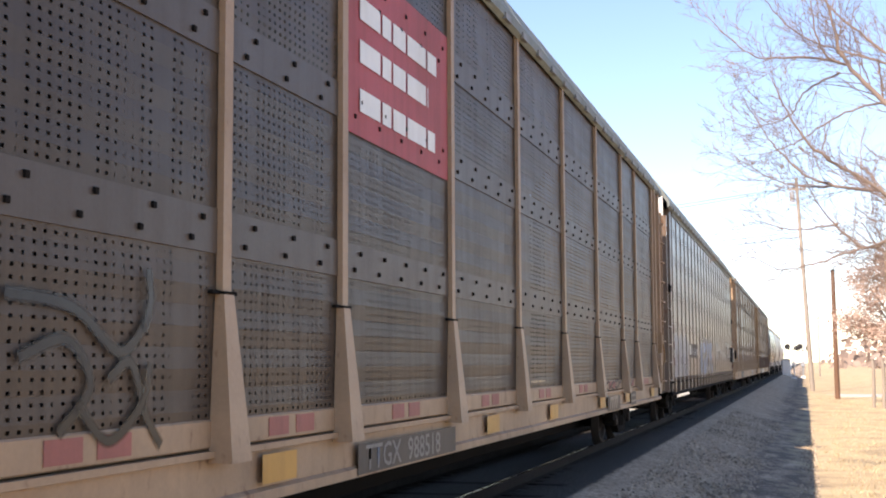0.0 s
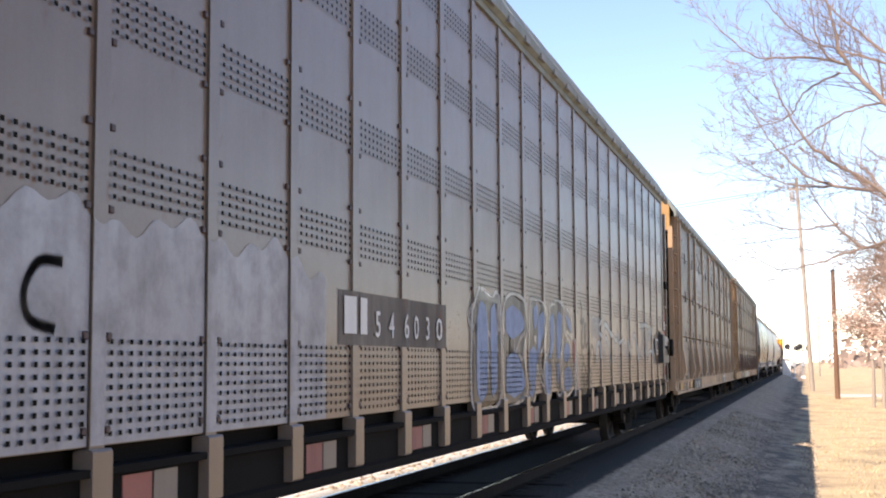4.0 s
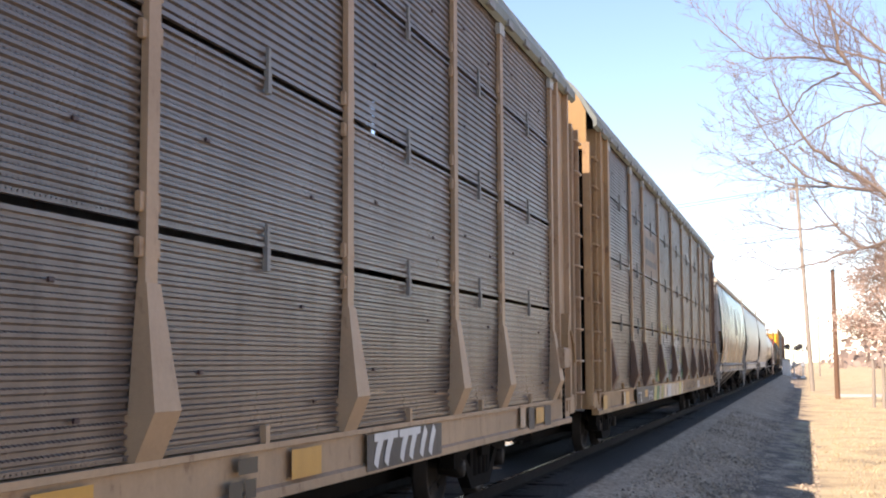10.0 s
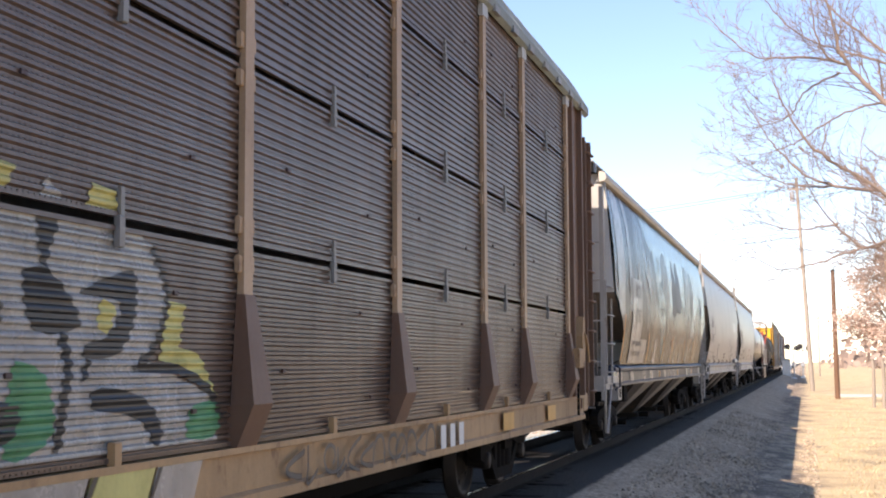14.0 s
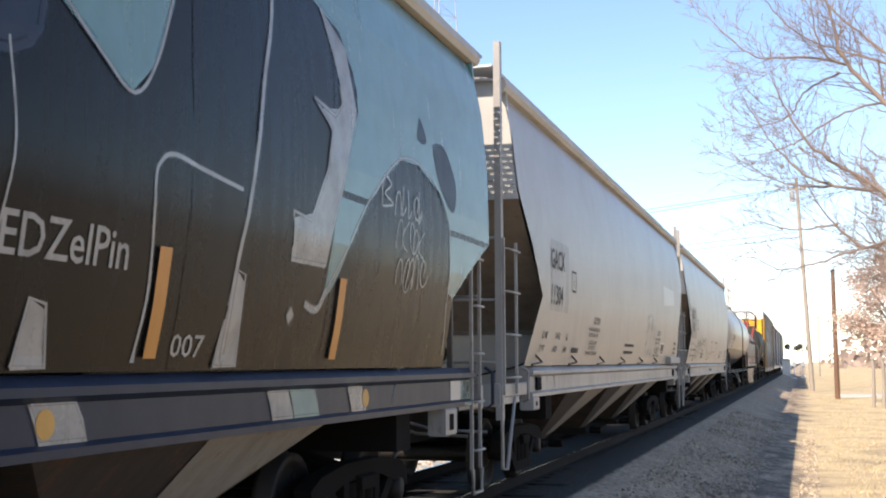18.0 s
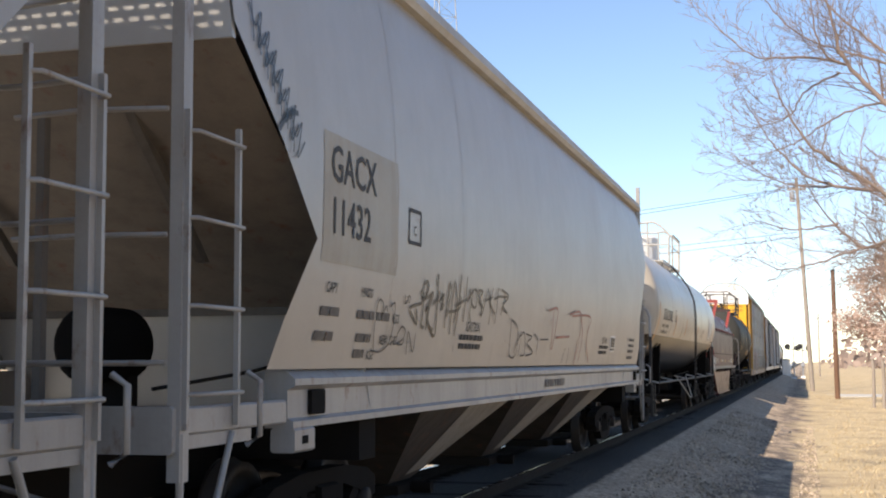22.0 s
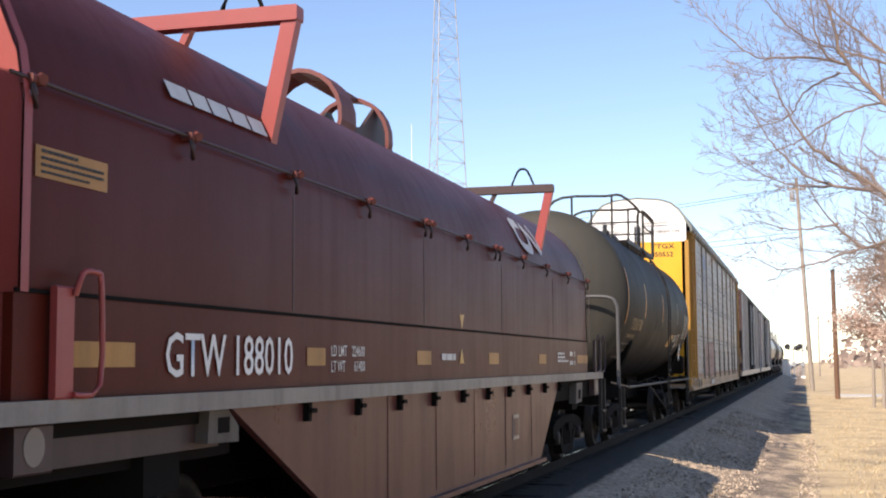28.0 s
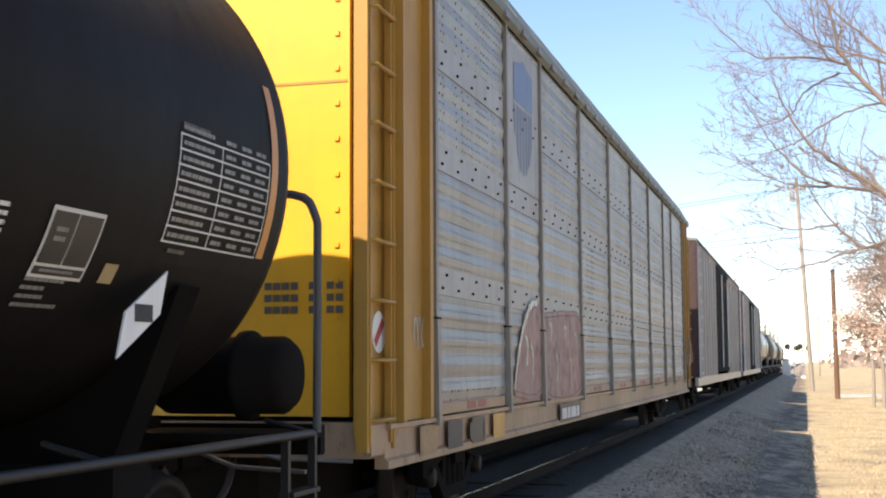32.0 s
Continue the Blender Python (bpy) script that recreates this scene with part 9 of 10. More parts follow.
        stroke(g, SPRAY_BLACK, hx, c, 0.024, 0.009)
    for c in ([(-4.5, 2.16), (-4.49, 2.03), (-4.34, 2.01), (-4.35, 2.14), (-4.47, 2.17)], [(-4.33, 2.18), (-4.25, 2.07), (-4.12, 2.02), (-4.13, 1.94)], [(-4.29, 2.17), (-4.13, 2.16), (-4.22, 2.1), (-4.04, 2.0)], [(-3.98, 2.18), (-4.04, 2.0), (-4.12, 1.93)], [(-3.95, 2.2), (-3.77, 2.04), (-3.77, 1.86)], [(-4.03, 2.08), (-3.72, 2.13)], [(-3.75, 2.22), (-3.78, 2.07), (-3.57, 1.97)], [(-3.54, 2.23), (-3.51, 2.03), (-3.52, 1.88)], [(-3.67, 2.11), (-3.46, 2.15)], [(-3.46, 2.15), (-3.08, 2.16)], [(-3.4, 2.22), (-3.05, 2.17), (-3.25, 2.07), (-3.03, 2.0)], [(-3.25, 2.07), (-3.32, 1.97)]):
        stroke(g, SPRAY_BLACK, hx, c, 0.022, 0.01)
    for c in ([(-7.09, 1.57), (-7.17, 1.77), (-7.14, 1.94), (-7.04, 1.93), (-7.0, 1.85)], [(-7.0, 1.85), (-6.95, 1.91), (-6.91, 1.87)], [(-6.86, 1.91), (-6.76, 1.94), (-6.74, 1.84), (-6.77, 1.65), (-6.93, 1.58), (-7.09, 1.58)], [(-6.61, 1.71), (-6.53, 1.77), (-6.43, 1.75), (-6.44, 1.68), (-6.58, 1.64), (-6.44, 1.64), (-6.42, 1.68)], [(-6.29, 1.56), (-6.34, 1.74), (-6.13, 1.58), (-6.14, 1.73)], [(-6.54, 2.01), (-6.5, 1.95), (-6.46, 1.96)], [(-6.44, 2.01), (-6.4, 2.0), (-6.41, 1.96), (-6.44, 1.97), (-6.44, 2.01)]):
        stroke(g, GRIMY, hx, c, 0.013, 0.011)
    for c in ([(-2.81, 1.96), (-2.68, 1.59), (-2.36, 1.58), (-2.46, 1.86), (-2.76, 1.94)], [(-2.48, 1.6), (-2.27, 1.8), (-2.24, 1.57)], [(-2.25, 1.77), (-2.1, 1.82), (-1.92, 1.6), (-2.12, 1.57)], [(-1.98, 1.81), (-1.66, 1.78), (-1.87, 1.71), (-1.48, 1.61), (-1.83, 1.57)], [(-1.55, 1.82), (-1.32, 1.75), (-1.28, 1.59)], [(-1.19, 1.76), (-0.69, 1.77)], [(0.42, 1.48), (0.51, 1.69)], [(0.79, 1.45), (0.78, 1.69)]):
        stroke(g, GRIMY, hx, c, 0.016, 0.012)
    for c in ([(-0.86, 2.11), (-0.34, 2.15), (-0.31, 1.93), (-0.39, 1.65)], [(-0.56, 2.12), (-0.46, 1.65)], [(-0.24, 1.8), (0.69, 1.83)], [(0.54, 2.11), (1.42, 2.13), (1.36, 1.47)], [(0.74, 2.1), (2.2, 2.13), (2.03, 1.83), (2.54, 1.49)], [(1.29, 1.81), (1.36, 1.47)], [(1.43, 2.11), (1.68, 1.86), (1.65, 1.5)]):
        stroke(g, SPRAY_RED, hx, c, 0.026, 0.013)
    for k in range(7):
        y, z = -9.45 + 0.09 * k, 3.42 - 0.09 * k
        stroke(g, BLACK, hx, [(y, z + 0.08), (y + 0.06, z - 0.04), (y + 0.16, z + 0.06), (y + 0.08, z - 0.16), (y + 0.20, z - 0.05)], 0.014, 0.010 + 0.0005 * k)
        stroke(g, SPRAY_BLACK, hx, [(y + 0.03, z + 0.12 - 0.05 * (k % 3)), (y + 0.02, z - 0.14 + 0.03 * (k % 2))], 0.014, 0.011 + 0.0005 * k)
    stroke(g, BLACK, hx, [(-9.1, 2.84), (-8.95, 2.96), (-8.8, 2.99)], 0.03, 0.012)
    bars([(-0.47, 1.20, 1.3, 0.09)], GRIMY, g, lambda z: 1.455)
    for car in (f, g):
        for y in (-8.1, 8.0):
            part("sill_box", Mesh().box(1.45, 1.48, y - 0.12, y + 0.12, 1.17, 1.33, 0.01), DARK, car)


def dress_cream_tank(h):
    sf = round_side(1.585, 2.73)
    lettering("UTLX 300802", 0.36, LETTER_BLACK, h, -7.66, 2.42, sf, stretch=0.95)
    lettering("LD LMT 174100 LBS 78950 KGS", 0.105, LETTER_BLACK, h, -7.63, 2.26, sf, stretch=1.0)
    lettering("LT WT  88900 LBS 40350 KGS", 0.105, LETTER_BLACK, h, -7.66, 2.13, sf, stretch=1.0)
    fm = Mesh()
    for q in (-5.06, -4.79):
        ribbon(fm, [(q, 2.46), (q, 2.70)], 0.018, sf, 0.006)
    for q in (2.46, 2.70):
        ribbon(fm, [(-5.06, q), (-4.79, q)], 0.018, sf, 0.006)
    part("stencil_frame", fm, LETTER_BLACK, h)
    lettering("C", 0.12, LETTER_BLACK, h, -4.97, 2.51, sf)
    for y, a, b in ((-8.40, 1.78, 2.78), (-4.70, 2.12, 2.6), (-1.95, 2.18, 2.6), (1.8, 2.15, 2.5), (7.9, 1.75, 2.9)):
        patch(h, AMBER, sf, y - 0.055, y + 0.055, lambda z: a, lambda z: b, 0.006, "reflector", steps=2, rows=8)
    # record table and placard near the rear
    patch(h, WHITE, sf, 6.0, 7.1, lambda y: 2.2, lambda y: 2.75, 0.004, "record_table", steps=3)
    for k in range(8):
        s = Mesh()
        ribbon(s, [(6.0, 2.22 + 0.07 * k), (7.1, 2.22 + 0.07 * k)], 0.012, sf, 0.008)
        part("table_line", s, LETTER_BLACK, h)
    scrawl(h, GRIMY, sf, 3.2, 2.2, 0.8, 0.3, 3, 0.02, 120)
    placard(h, 7.75, 1.45, 1.60)
    # brown grime run down the front head
    vs = []
    for i in range(15):
        for j in range(15):
            x, z = -0.1 + 1.4 * i / 14, 1.9 + 1.5 * j / 14
            r = min(0.985, math.hypot(x, z - 2.73) / 1.585)
            vs.append((x, -8.60 - 0.46 * max(0.0, 1 - r ** 2.5) ** (1 / 2.2) - 0.012, z))
    grid = Mesh().add(vs, [(i * 15 + j, i * 15 + j + 1, (i + 1) * 15 + j + 1, (i + 1) * 15 + j) for i in range(14) for j in range(14)], True)
    part("grime_stain", grid, STAIN, h)
    bars([(7.6, 2.12, 0.9, 0.05)], GRIMY, h, sf)


def placard(car, y, z, x, r=0.20, lean=0.0):
    s = Mesh()
    d = lean * r * 1.3
    s.add([(x, y - r, z), (x, y - d, z - r * 1.3), (x, y + r, z), (x, y + d, z + r * 1.3), (x - 0.01, y - r, z), (x - 0.01, y - d, z - r * 1.3), (x - 0.01, y + r, z), (x - 0.01, y + d, z + r * 1.3)], [(0, 1, 2, 3), (7, 6, 5, 4), (0, 4, 5, 1), (1, 5, 6, 2), (2, 6, 7, 3), (3, 7, 4, 0)])
    part("placard", s, WHITE, car, "white diamond placard")
    part("placard_bar", Mesh().box(x + 0.002, x + 0.005, y - 0.5 * r, y + 0.5 * r, z - 0.25 * r, z + 0.25 * r), LETTER_BLACK, car)


def dress_coil(i):
    side = lambda z: 1.306
    lettering("GTW 188010", 0.33, WHITE, i, -6.65, 1.43, side, stretch=0.93)
    for word, y, z in (("LD LMT", -4.22, 1.545), ("224600", -3.79, 1.545), ("LT WT", -4.22, 1.435), ("61400", -3.74, 1.435)):
        lettering(word, 0.112, LETTER_WHITE, i, y, z, side, stretch=0.86)
    for y, w in ((-7.55, 0.6), (-4.66, 0.34), (-2.13, 0.43), (0.47, 0.45), (3.12, 0.45), (5.9, 0.92)):
        field(i, GOLD, side, y, y + w, 1.48, 1.60, 0.004)
    bars([(-1.36, 1.52, 0.48, 0.06)], LETTER_WHITE, i, side)
    hood = lambda z: 1.306 if z < 2.62 else 1.306 - 0.75 * (z - 2.62) ** 1.25
    field(i, GOLD, hood, -7.84, -7.24, 2.31, 2.45, 0.004, "yellow_plate")
    bars([(-7.80, 2.42, 0.30, 0.016), (-7.80, 2.39, 0.52, 0.014), (-7.80, 2.36, 0.52, 0.014), (-7.80, 2.33, 0.4, 0.012)], LETTER_BLACK, i, lambda z: 1.306, gap=0.2)
    arcx = lambda z: 0.87 * (1.455 - 0.55 * (z - 2.86)) if z < 3.08 else 0.87 * (1.334 - 0.83 * (z - 3.08))
    bars([(-6.5, 2.93, 1.3, 0.10)], LETTER_WHITE, i, lambda z: arcx(z) + 0.012, "web_bar", gap=0.3)
    s = Mesh()
    ribbon(s, smooth_path([(2.85, 3.20), (2.50, 3.19), (2.38, 3.05), (2.48, 2.91), (2.86, 2.89), (3.02, 3.02), (3.02, 3.22)], 5), 0.085, arcx, 0.02)
    ribbon(s, smooth_path([(3.02, 3.22), (3.30, 3.02), (3.52, 2.90)], 5), 0.085, arcx, 0.023)
    ribbon(s, smooth_path([(3.52, 2.90), (3.53, 3.10), (3.50, 3.26)], 5), 0.085, arcx, 0.026)
    part("mark_shape", s, LETTER_WHITE, i, "white curved mark")
    part("yellow_triangle", Mesh().add([(1.31, -0.72, 1.96), (1.31, -0.54, 1.96), (1.31, -0.63, 1.82)], [(0, 1, 2)]), ORANGE, i)
    part("yellow_triangle", Mesh().add([(1.312, -0.74, 1.49), (1.312, -0.56, 1.49), (1.312, -0.65, 1.63)], [(0, 1, 2)]), ORANGE, i)
    part("belly_plate_frame", Mesh().box(1.272, 1.278, 1.75, 2.05, 0.62, 0.90), PALE_SPRAY, i)
    part("belly_plate_field", Mesh().box(1.279, 1.283, 1.79, 2.01, 0.66, 0.86), MAROON_LOW, i)
    # front end
    lettering("GTW 188010", 0.20, WHITE, i, 0.02, 1.58, -8.0, face="front", stretch=0.9)
    lettering("GTW 188190", 0.165, WHITE, i, -0.02, 3.10, -7.985, face="front", stretch=0.85)
    lettering("188289", 0.165, WHITE, i, 0.0, 2.95, -7.985, face="front", stretch=0.85)
    bars([(4.36, 1.60, 0.5, 0.03), (4.36, 1.55, 0.55, 0.03), (4.36, 1.50, 0.8, 0.03), (5.28, 1.585, 0.24, 0.06), (5.28, 1.46, 0.24, 0.06)], LETTER_WHITE, i, side)
    for z in (1.575, 1.45):
        lettering("IN", 0.11, LETTER_WHITE, i, 5.62, z, side)
    s = Mesh()
    n = 18
    s.add([(0.05, -7.99, 2.09)] + [(0.05 + 0.11 * math.cos(k * math.tau / n), -7.99, 2.09 + 0.11 * math.sin(k * math.tau / n)) for k in range(n)], [(0, k + 1, (k + 1) % n + 1) for k in range(n)])
    part("white_disc", s, WHITE, i)
    part("end_grab", Mesh().tube([(-0.9, -8.06, 2.76), (1.1, -8.06, 2.77)], 0.022, 6), BRIGHT_RED, i)
    part("yellow_wedge", Mesh().along_x([(-8.0, 1.82), (-8.22, 1.82), (-8.0, 2.18)], 1.02, 1.12), ORANGE, i)
    part("corner_post", Mesh().box(1.24, 1.34, -8.62, -8.5, 1.2, 2.0), DARK, i)
    # dark plate put in for the shade under the front deck
    part("belly_shadow_plate", Mesh().box(1.0, 1.1, -8.4, -5.4, 0.95, 1.2), DARK, i)


def dress_black_tank(j):
    sf = round_side(1.56, 2.66)
    lettering("UTLX 67500", 0.30, FADED, j, -5.50, 2.09, sf, stretch=0.95)
    lettering("THE TANK CAR PEOPLE", 0.095, FADED, j, -5.6, 1.94, sf)
    for q in (1.82, 1.70, 1.58):
        bars([(-5.8, q, 1.3, 0.03)], GRIMY, j, sf, gap=0.25)
    for y, a, b, mt in ((-6.40, 2.17, 3.15, AMBER), (-3.82, 2.35, 3.0, AMBER), (-0.72, 2.36, 2.95, AMBER), (2.65, 2.4, 2.89, STRIP_K), (5.48, 2.1, 3.11, AMBER)):
        w = 0.045 if mt is AMBER else 0.025
        patch(j, mt, sf, y - w, y + w, lambda z: a, lambda z: b, 0.006, "reflector", steps=2, rows=8)
    # dried runs under the hatch, soft and broad
    for y, za, zb, w in ((-0.52, 2.95, 1.85, 0.16), (-0.38, 2.6, 1.72, 0.08), (-0.70, 2.4, 1.80, 0.05), (-1.68, 2.45, 1.76, 0.10), (-1.52, 2.1, 1.70, 0.05)):
        stroke(j, SPILL, sf, [(y, za), (y - 0.04, (2 * za + zb) / 3), (y + 0.03, (za + 2 * zb) / 3), (y + 0.08, zb)], w, 0.005, "dried_run")
    patch(j, ORANGE, sf, 1.55, 2.35, lambda y: 1.86, lambda y: 2.13, 0.006, "yellow_plate", steps=2)
    bars([(1.68, 2.09, 0.5, 0.02), (1.64, 2.04, 0.6, 0.016), (1.64, 2.0, 0.6, 0.016), (1.7, 1.92, 0.45, 0.03)], FADED, j, lambda z: sf(z) + 0.003)
    bars([(2.52, 2.12 - 0.035 * q, 0.52, 0.018) for q in range(5)], LETTER_WHITE, j, sf, gap=0.25)
    # framed record plate and white table
    patch(j, LETTER_WHITE, sf, 3.34, 3.76, lambda y: 1.865, lambda y: 2.165, 0.006, "record_frame", steps=2)
    for ya, yb, za, zb in ((3.358, 3.54, 1.925, 2.145), (3.552, 3.742, 1.925, 2.145), (3.358, 3.742, 1.878, 1.912)):
        patch(j, BLACK, sf, ya, yb, lambda y: za, lambda y: zb, 0.010, "record_plate", steps=2)
    bars([(3.40, 2.06, 0.09, 0.02), (3.40, 2.02, 0.09, 0.02), (3.40, 1.89, 0.26, 0.012)], LADDER_GREY, j, lambda z: sf(z) + 0.006, gap=0.2)
    patch(j, FADED, sf, 3.90, 4.02, lambda y: 1.87, lambda y: 1.96, 0.006, "yellow_plate", steps=2)
    bars([(3.34, 1.85 - 0.036 * q, w, 0.016) for q, w in enumerate((0.3, 0.18, 0.2, 0.34))], LADDER_GREY, j, sf, gap=0.3)
    bars([(4.33, 2.66, 0.30, 0.035), (4.40, 2.05, 0.18, 0.02)], GRIMY, j, sf, gap=0.15)
    for k in range(8):
        s = Mesh()
        ribbon(s, [(4.30, 2.10 + 0.076 * k), (5.40, 2.10 + 0.076 * k)], 0.0065, sf, 0.008)
        part("table_line", s, LETTER_WHITE, j)
        bars([(4.34, 2.125 + 0.076 * k, 0.34, 0.022)], LADDER_GREY, j, sf, gap=0.3)
        for y in (4.82, 5.02, 5.21):
            bars([(y, 2.125 + 0.076 * k, 0.13, 0.022)], LADDER_GREY, j, sf, gap=0.3)
    for y in (4.31, 4.78, 5.40):
        patch(j, LETTER_WHITE, sf, y - 0.005, y + 0.005, lambda q: 2.10, lambda q: 2.63, 0.008, "table_line", steps=1)
    placard(j, 4.22, 1.74, 1.42, 0.17, 1.1)
    # front head: number and a stencils that follow its dish
    def dish(x, z):
        r = min(1.0, math.hypot(x, z - 2.66) / 1.56)
        return -(7.1 - 0.24 - 0.46) - 0.46 * max(0.0, 1 - r ** 2.5) ** (1 / 2.2)
    for ob in [lettering("67500", 0.19, FADED_PALE, j, -0.30, 3.08, -6.7, face="front", stretch=0.95)]:
        for v in ob.data.vertices:
            v.co.y = dish(v.co.x, v.co.z) - 0.006
    for x0, x1, z in ((-0.12, 0.04, 3.0), (-0.14, 0.02, 2.92), (-0.20, 0.40, 2.86), (-0.14, 0.04, 2.7)):
        bm = Mesh()
        x = x0
        while x < x1 - 0.02:
            bm.add([(x, dish(x, z) - 0.006, z), (x + 0.035, dish(x + 0.035, z) - 0.006, z), (x + 0.035, dish(x + 0.035, z) - 0.006, z + 0.05), (x, dish(x, z) - 0.006, z + 0.05)], [(0, 1, 2, 3)])
            x += 0.05
        part("stencil_bar", bm, FADED_PALE, j)


def dress_yellow_rack(k):
    y0, y1 = POSTS[1] + 0.07, POSTS[2] - 0.07
    surf = lambda z: PANEL_X + 0.006
    field(k, STRIP_K, surf, y0, y1, 3.45, 5.05, 0.004, "herald_panel", "pale panel with a plain shield shape")
    mid = (y0 + y1) / 2
    patch(k, SHIELD_BLUE, surf, mid - 0.50, mid + 0.50, lambda y: 4.42, lambda y: 4.95 - 0.10 * abs(math.sin(3.14 * (y - mid))), 0.010, "shield_shape")
    for q in range(7):
        a = mid - 0.50 + q * 0.15
        patch(k, SHIELD_BLUE, surf, a, a + 0.055, lambda y: 3.62 + 2.2 * abs(y - mid) ** 2.2, lambda y: 4.38, 0.010, "shield_stripe", steps=2)
    # faded red letters sprayed over two bays, with pale drips
    shape(k, RED_HAZE, surf, [(-8.60, 1.16), (-8.35, 1.62), (-7.95, 1.98), (-7.45, 2.17), (-7.12, 2.10), (-7.12, 1.16)], 0.014, "letter_fill", fine=0.05, soft=0.06)
    shape(k, RED_HAZE, surf, [(-6.96, 2.06), (-6.3, 2.10), (-5.4, 2.14), (-4.34, 2.07), (-4.32, 1.12), (-6.96, 1.13)], 0.014, "letter_fill", fine=0.05, soft=0.06)
    for y, za, zb in ((-8.05, 1.80, 1.45), (-7.75, 1.70, 1.30), (-6.6, 1.98, 1.75), (-6.2, 1.60, 1.25), (-5.6, 1.95, 1.82), (-5.2, 1.55, 1.22), (-4.8, 1.9, 1.6)):
        stroke(k, PALE_SPRAY, surf, [(y, za), (y + 0.12, (za + zb) / 2 + 0.06), (y + 0.05, zb)], 0.07, 0.018)
    stroke(k, PALE_SPRAY, surf, [(-8.62, 1.2), (-8.3, 1.72), (-7.8, 2.12), (-7.3, 2.2)], 0.09, 0.017)
    lettering("TTGX", 0.19, LETTER_BLACK, k, 0.38, 4.70, -13.235, face="front", stretch=1.3)
    lettering("850552", 0.19, LETTER_BLACK, k, 0.38, 4.47, -13.235, face="front", stretch=1.1)
    for x in (0.12, -1.3):
        lettering("EXCESS HEIGHT CAR", 0.115, LADDER_GREY, k, x, 5.15, -13.235, face="front")
        part("end_grab", Mesh().tube([(x + 0.05, -13.24, 5.5), (x + 0.05, -13.30, 5.42), (x + 0.7, -13.30, 5.42), (x + 0.7, -13.24, 5.5)], 0.014, 5), LADDER_GREY, k)
    for q in range(3):
        words = Mesh()
        for c in range(9):
            if c not in (4, 6):
                words.box(0.56 + 0.072 * c, 0.615 + 0.072 * c, -13.242, -13.238, 2.05 - 0.09 * q, 2.105 - 0.09 * q)
        part("stencil_bar", words, GRIMY, k)
    part("door_seam", Mesh().box(0.02, 1.22, -13.236, -13.232, 3.62, 3.64), CORNER_YELLOW, k)
    disc = [(-12.98 + 0.16 * math.cos(a * 0.3927), 1.73 + 0.16 * math.sin(a * 0.3927)) for a in range(16)]
    part("warning_disc", Mesh().along_x(disc, 1.382, 1.388), WHITE, k, "white disc with a red slash")
    stroke(k, RED, lambda z: 1.388, [(-13.08, 1.64), (-12.98, 1.73), (-12.88, 1.82)], 0.05, 0.003)
    scrawl(k, LETTER_CHALK, lambda z: PANEL_X + 0.002, -12.3, 1.62, 0.4, 0.26, 4, 0.02, 77)
    for q in range(4):
        field(k, (TAN_OLD, GRIMY, BLACK, ORANGE)[q], sill_face, -12.2 + q * 0.85, -11.7 + q * 0.85, 0.74, 0.98, 0.004, "sill_plate")
    bars([(-10.6, 0.78, 0.6, 0.16)], BLACK, k, lambda z: 1.478, "mark_bar")
    field(k, BLACK, sill_face, -6.0, -4.4, 0.73, 0.96, 0.004, "number_board")
    bars([(-5.9, 0.77, 1.3, 0.14)], LETTER_WHITE, k, lambda z: 1.48, "number_bar")


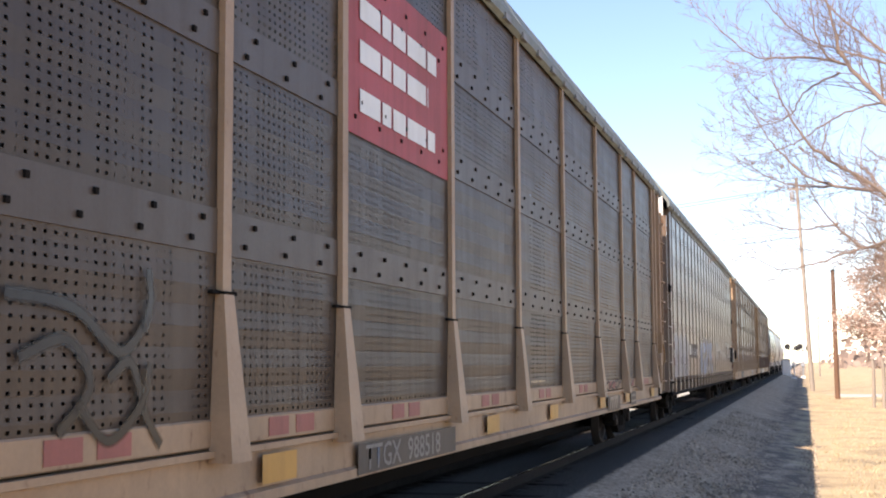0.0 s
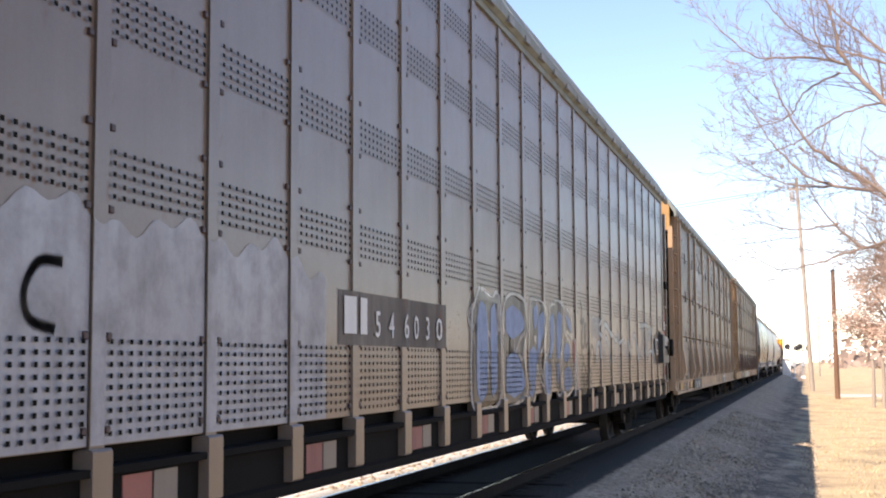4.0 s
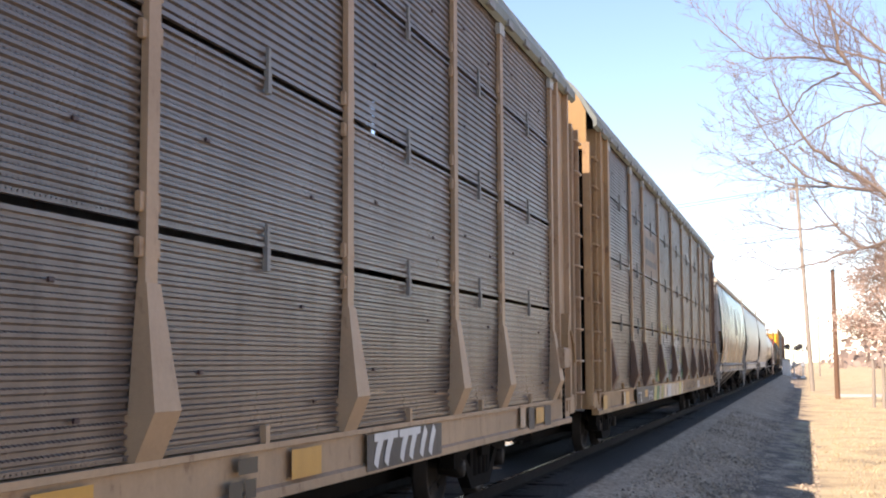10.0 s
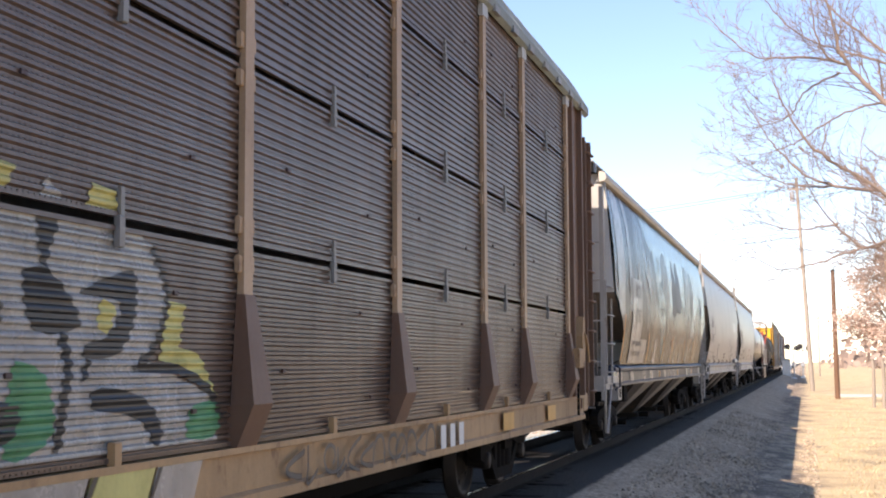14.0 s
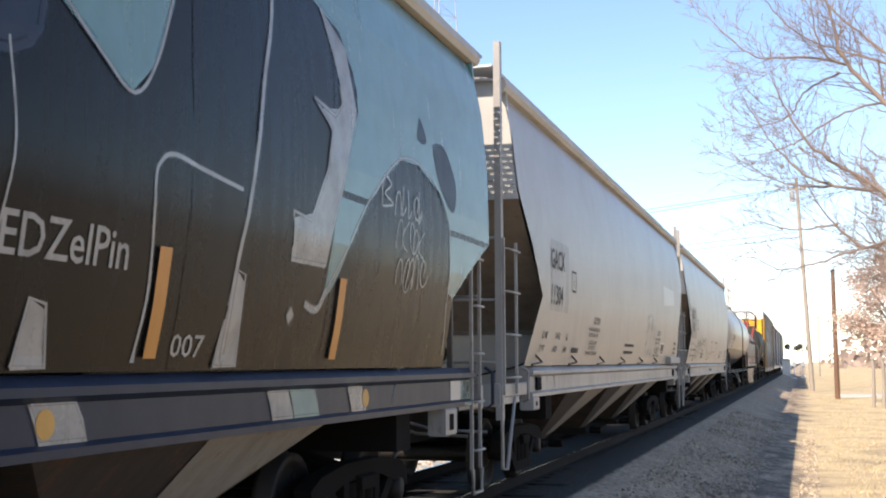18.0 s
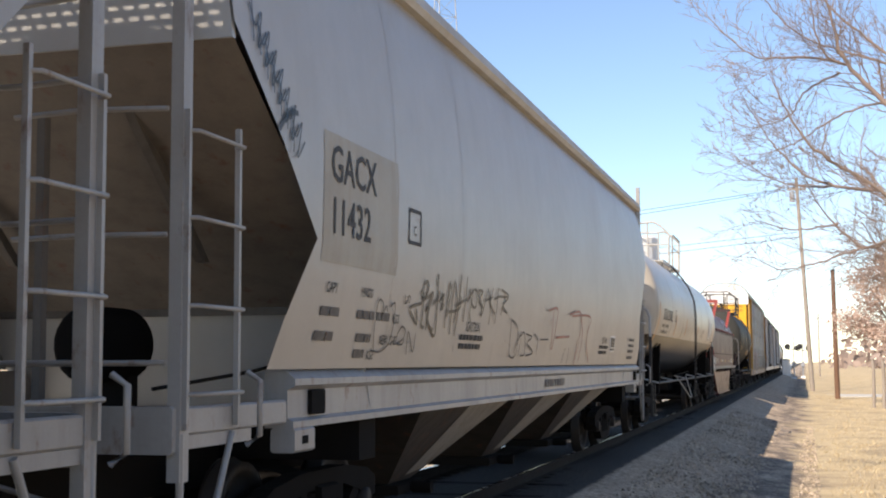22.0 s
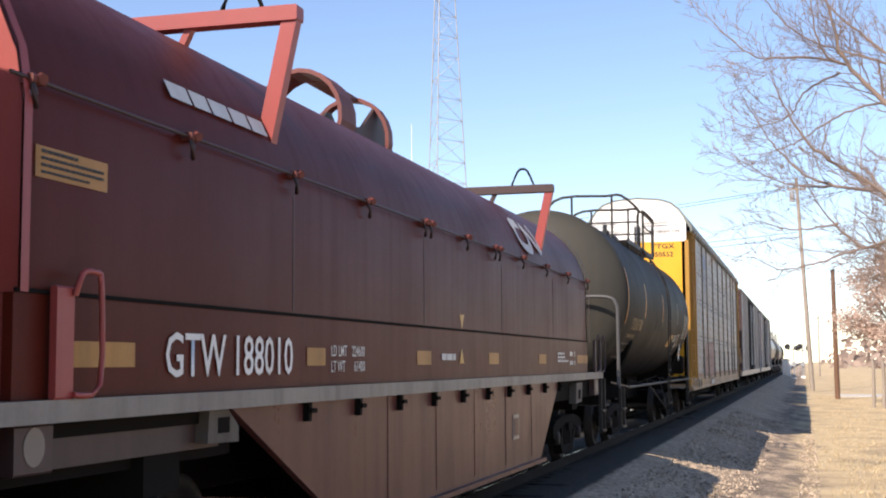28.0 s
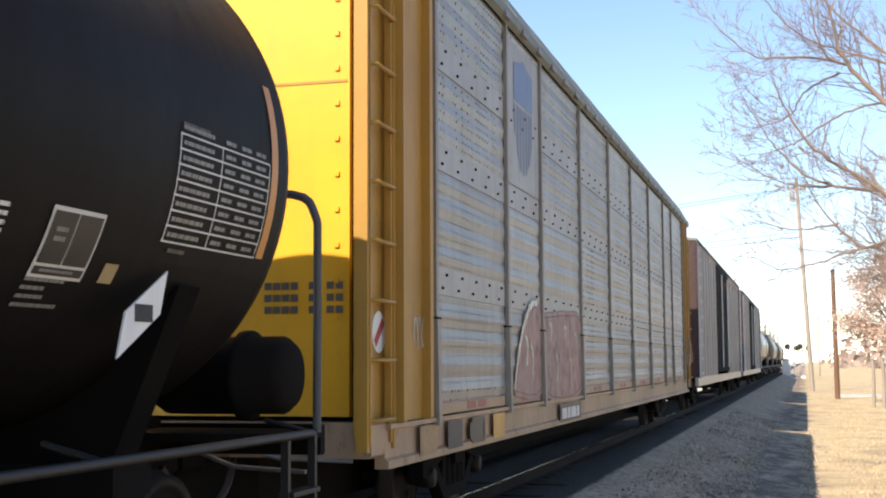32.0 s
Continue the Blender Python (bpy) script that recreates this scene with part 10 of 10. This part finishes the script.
def build_train():
    a = autorack_perforated(-94.74, "autorack with grey perforated sheets, tan posts and spray marks", TAN, PERF_A, STRIP_A, ROOF, TRAIN, eave=5.22, wave=0.006)
    dress_first(a)
    b = autorack_flat(-66.2, "newer grey autorack with flat slotted panels and faded spray letters", TRAIN)
    dress_second(b)
    c = autorack_ribbed(-37.42, "autorack with grey ribbed panels and tan posts", TAN, RIB_C, ROOF, TRAIN)
    dress_third(c)
    d = autorack_ribbed(-9.05, "autorack with brown-stained ribbed panels, rusty posts and spray letters", TAN_OLD, RIB_D, ROOF, TRAIN, (TAN, RUST_SHADE_BROWN))
    dress_fourth(d)
    e = hopper_car(15.93, "covered hopper painted over in black and teal spray paint", MURAL, TRAIN, sill_mat=BLUE_DARK, prof=HOP_OLD, lad_mat=SILL_GREY)
    dress_mural(e)
    press_on(e, hopper_x)
    f = hopper_car(36.28, "pale grey curved-side covered hopper with black lettering", HOPPER, TRAIN, ropes=(-8.51, -6.12, -3.68, -1.33, 1.19, 3.61))
    g = hopper_car(56.63, "pale cream-grey covered hopper with thin spray lines", HOPPER_2, TRAIN, scale_y=1.024, front=1.1077)
    dress_hoppers(f, g)
    h = tank_car(76.58, "tank car with cream top and black belly", TRAIN, 9.3, 1.585, 2.73, CREAM_BLACK, CREAM_BLACK, 2.08, RAIL_PALE, -0.28, WHITE, 0.68, dome_r=0.62)
    dress_cream_tank(h)
    i = coil_car(94.68)
    dress_coil(i)
    j = tank_car(110.9, "dull black tank car with faded yellow lettering", TRAIN, 7.1, 1.56, 2.66, TANK_GREY, TANK_GREY, 2.0, DARK_RAIL, -0.10, BLACK, 0.16, 0.75, TANK_SUNLIT_DUST)
    dress_black_tank(j)
    k = autorack_perforated(131.78, "autorack with bright grey perforated sheets and yellow end", TAN, PERF_K, STRIP_K, ROOF, TRAIN, sill=TAN, end_mat=YELLOW, end_top=WHITE, eave=5.25, post_mat=POST_K, wave=0.018)
    dress_yellow_rack(k)
    box_car(161.1, "high boxcar with pale sides and dark plug doors", TRAIN)
    box_car(190.0, "high boxcar with pale sides and dark plug doors", TRAIN)
    for q in range(6):
        tank_car(213.5 + 18.4 * q, "distant pale and black tank car" if q % 2 == 0 else "distant dull black tank car", TRAIN, 8.6, 1.56, 2.68, CREAM if q % 2 == 0 else TANK_GREY, TANK_BLACK, 1.9, LADDER_GREY)


SLIP = [(0, 0), (8, 0), (9, 0.25), (10, 0.30), (11, 0.34), (12, 0.42), (13, 0.55), (14, 0.56), (15, 0.53), (33, 0.53)]


def travel(t):
    """How far the train has come by t seconds, counted from 16 s: a steady pace, easing off a little from 8 to 13 s."""
    for (a, u), (b, v) in zip(SLIP, SLIP[1:]):
        if a <= t <= b:
            q = (t - a) / (b - a)
            return 6.878 * (t - 16) - u - (v - u) * q
    return 6.878 * (t - 16)


def motions():
    for root, middle, wheels in CARS:
        rows = []
        for i in range(65):
            t = i * 0.5
            x, y, a = on_track(middle - travel(t))
            rows.append((t, pose(x, y, 0, 0, 0, math.degrees(a))))
        walk(root, rows)
        spans = [i * 2 / FPS for i in range(481)]
        seen = [t for t in spans if -4 < middle - travel(t) < 75]
        if not seen:
            continue
        times = sorted({0.0, 32.0, *seen})
        for ob, c in wheels:
            walk(ob, [(t, pose(0, c, 0.418) @ Matrix.Rotation((travel(min(max(t, seen[0]), seen[-1])) - travel(seen[0])) / 0.418, 4, 'X')) for t in times])


build_ground()
build_track()
build_roadside()
build_train()
stones_on("gravel", "loose grey crushed stone beside the rails", 9000, -2.5, 0.2, 13, 48, 2)
stones_on("gravel", "pale crushed stone on the far side of the track", 2500, -9.5, -5.6, 16, 60, 7, 0.06)
straw_on(16000, 8)
motions()
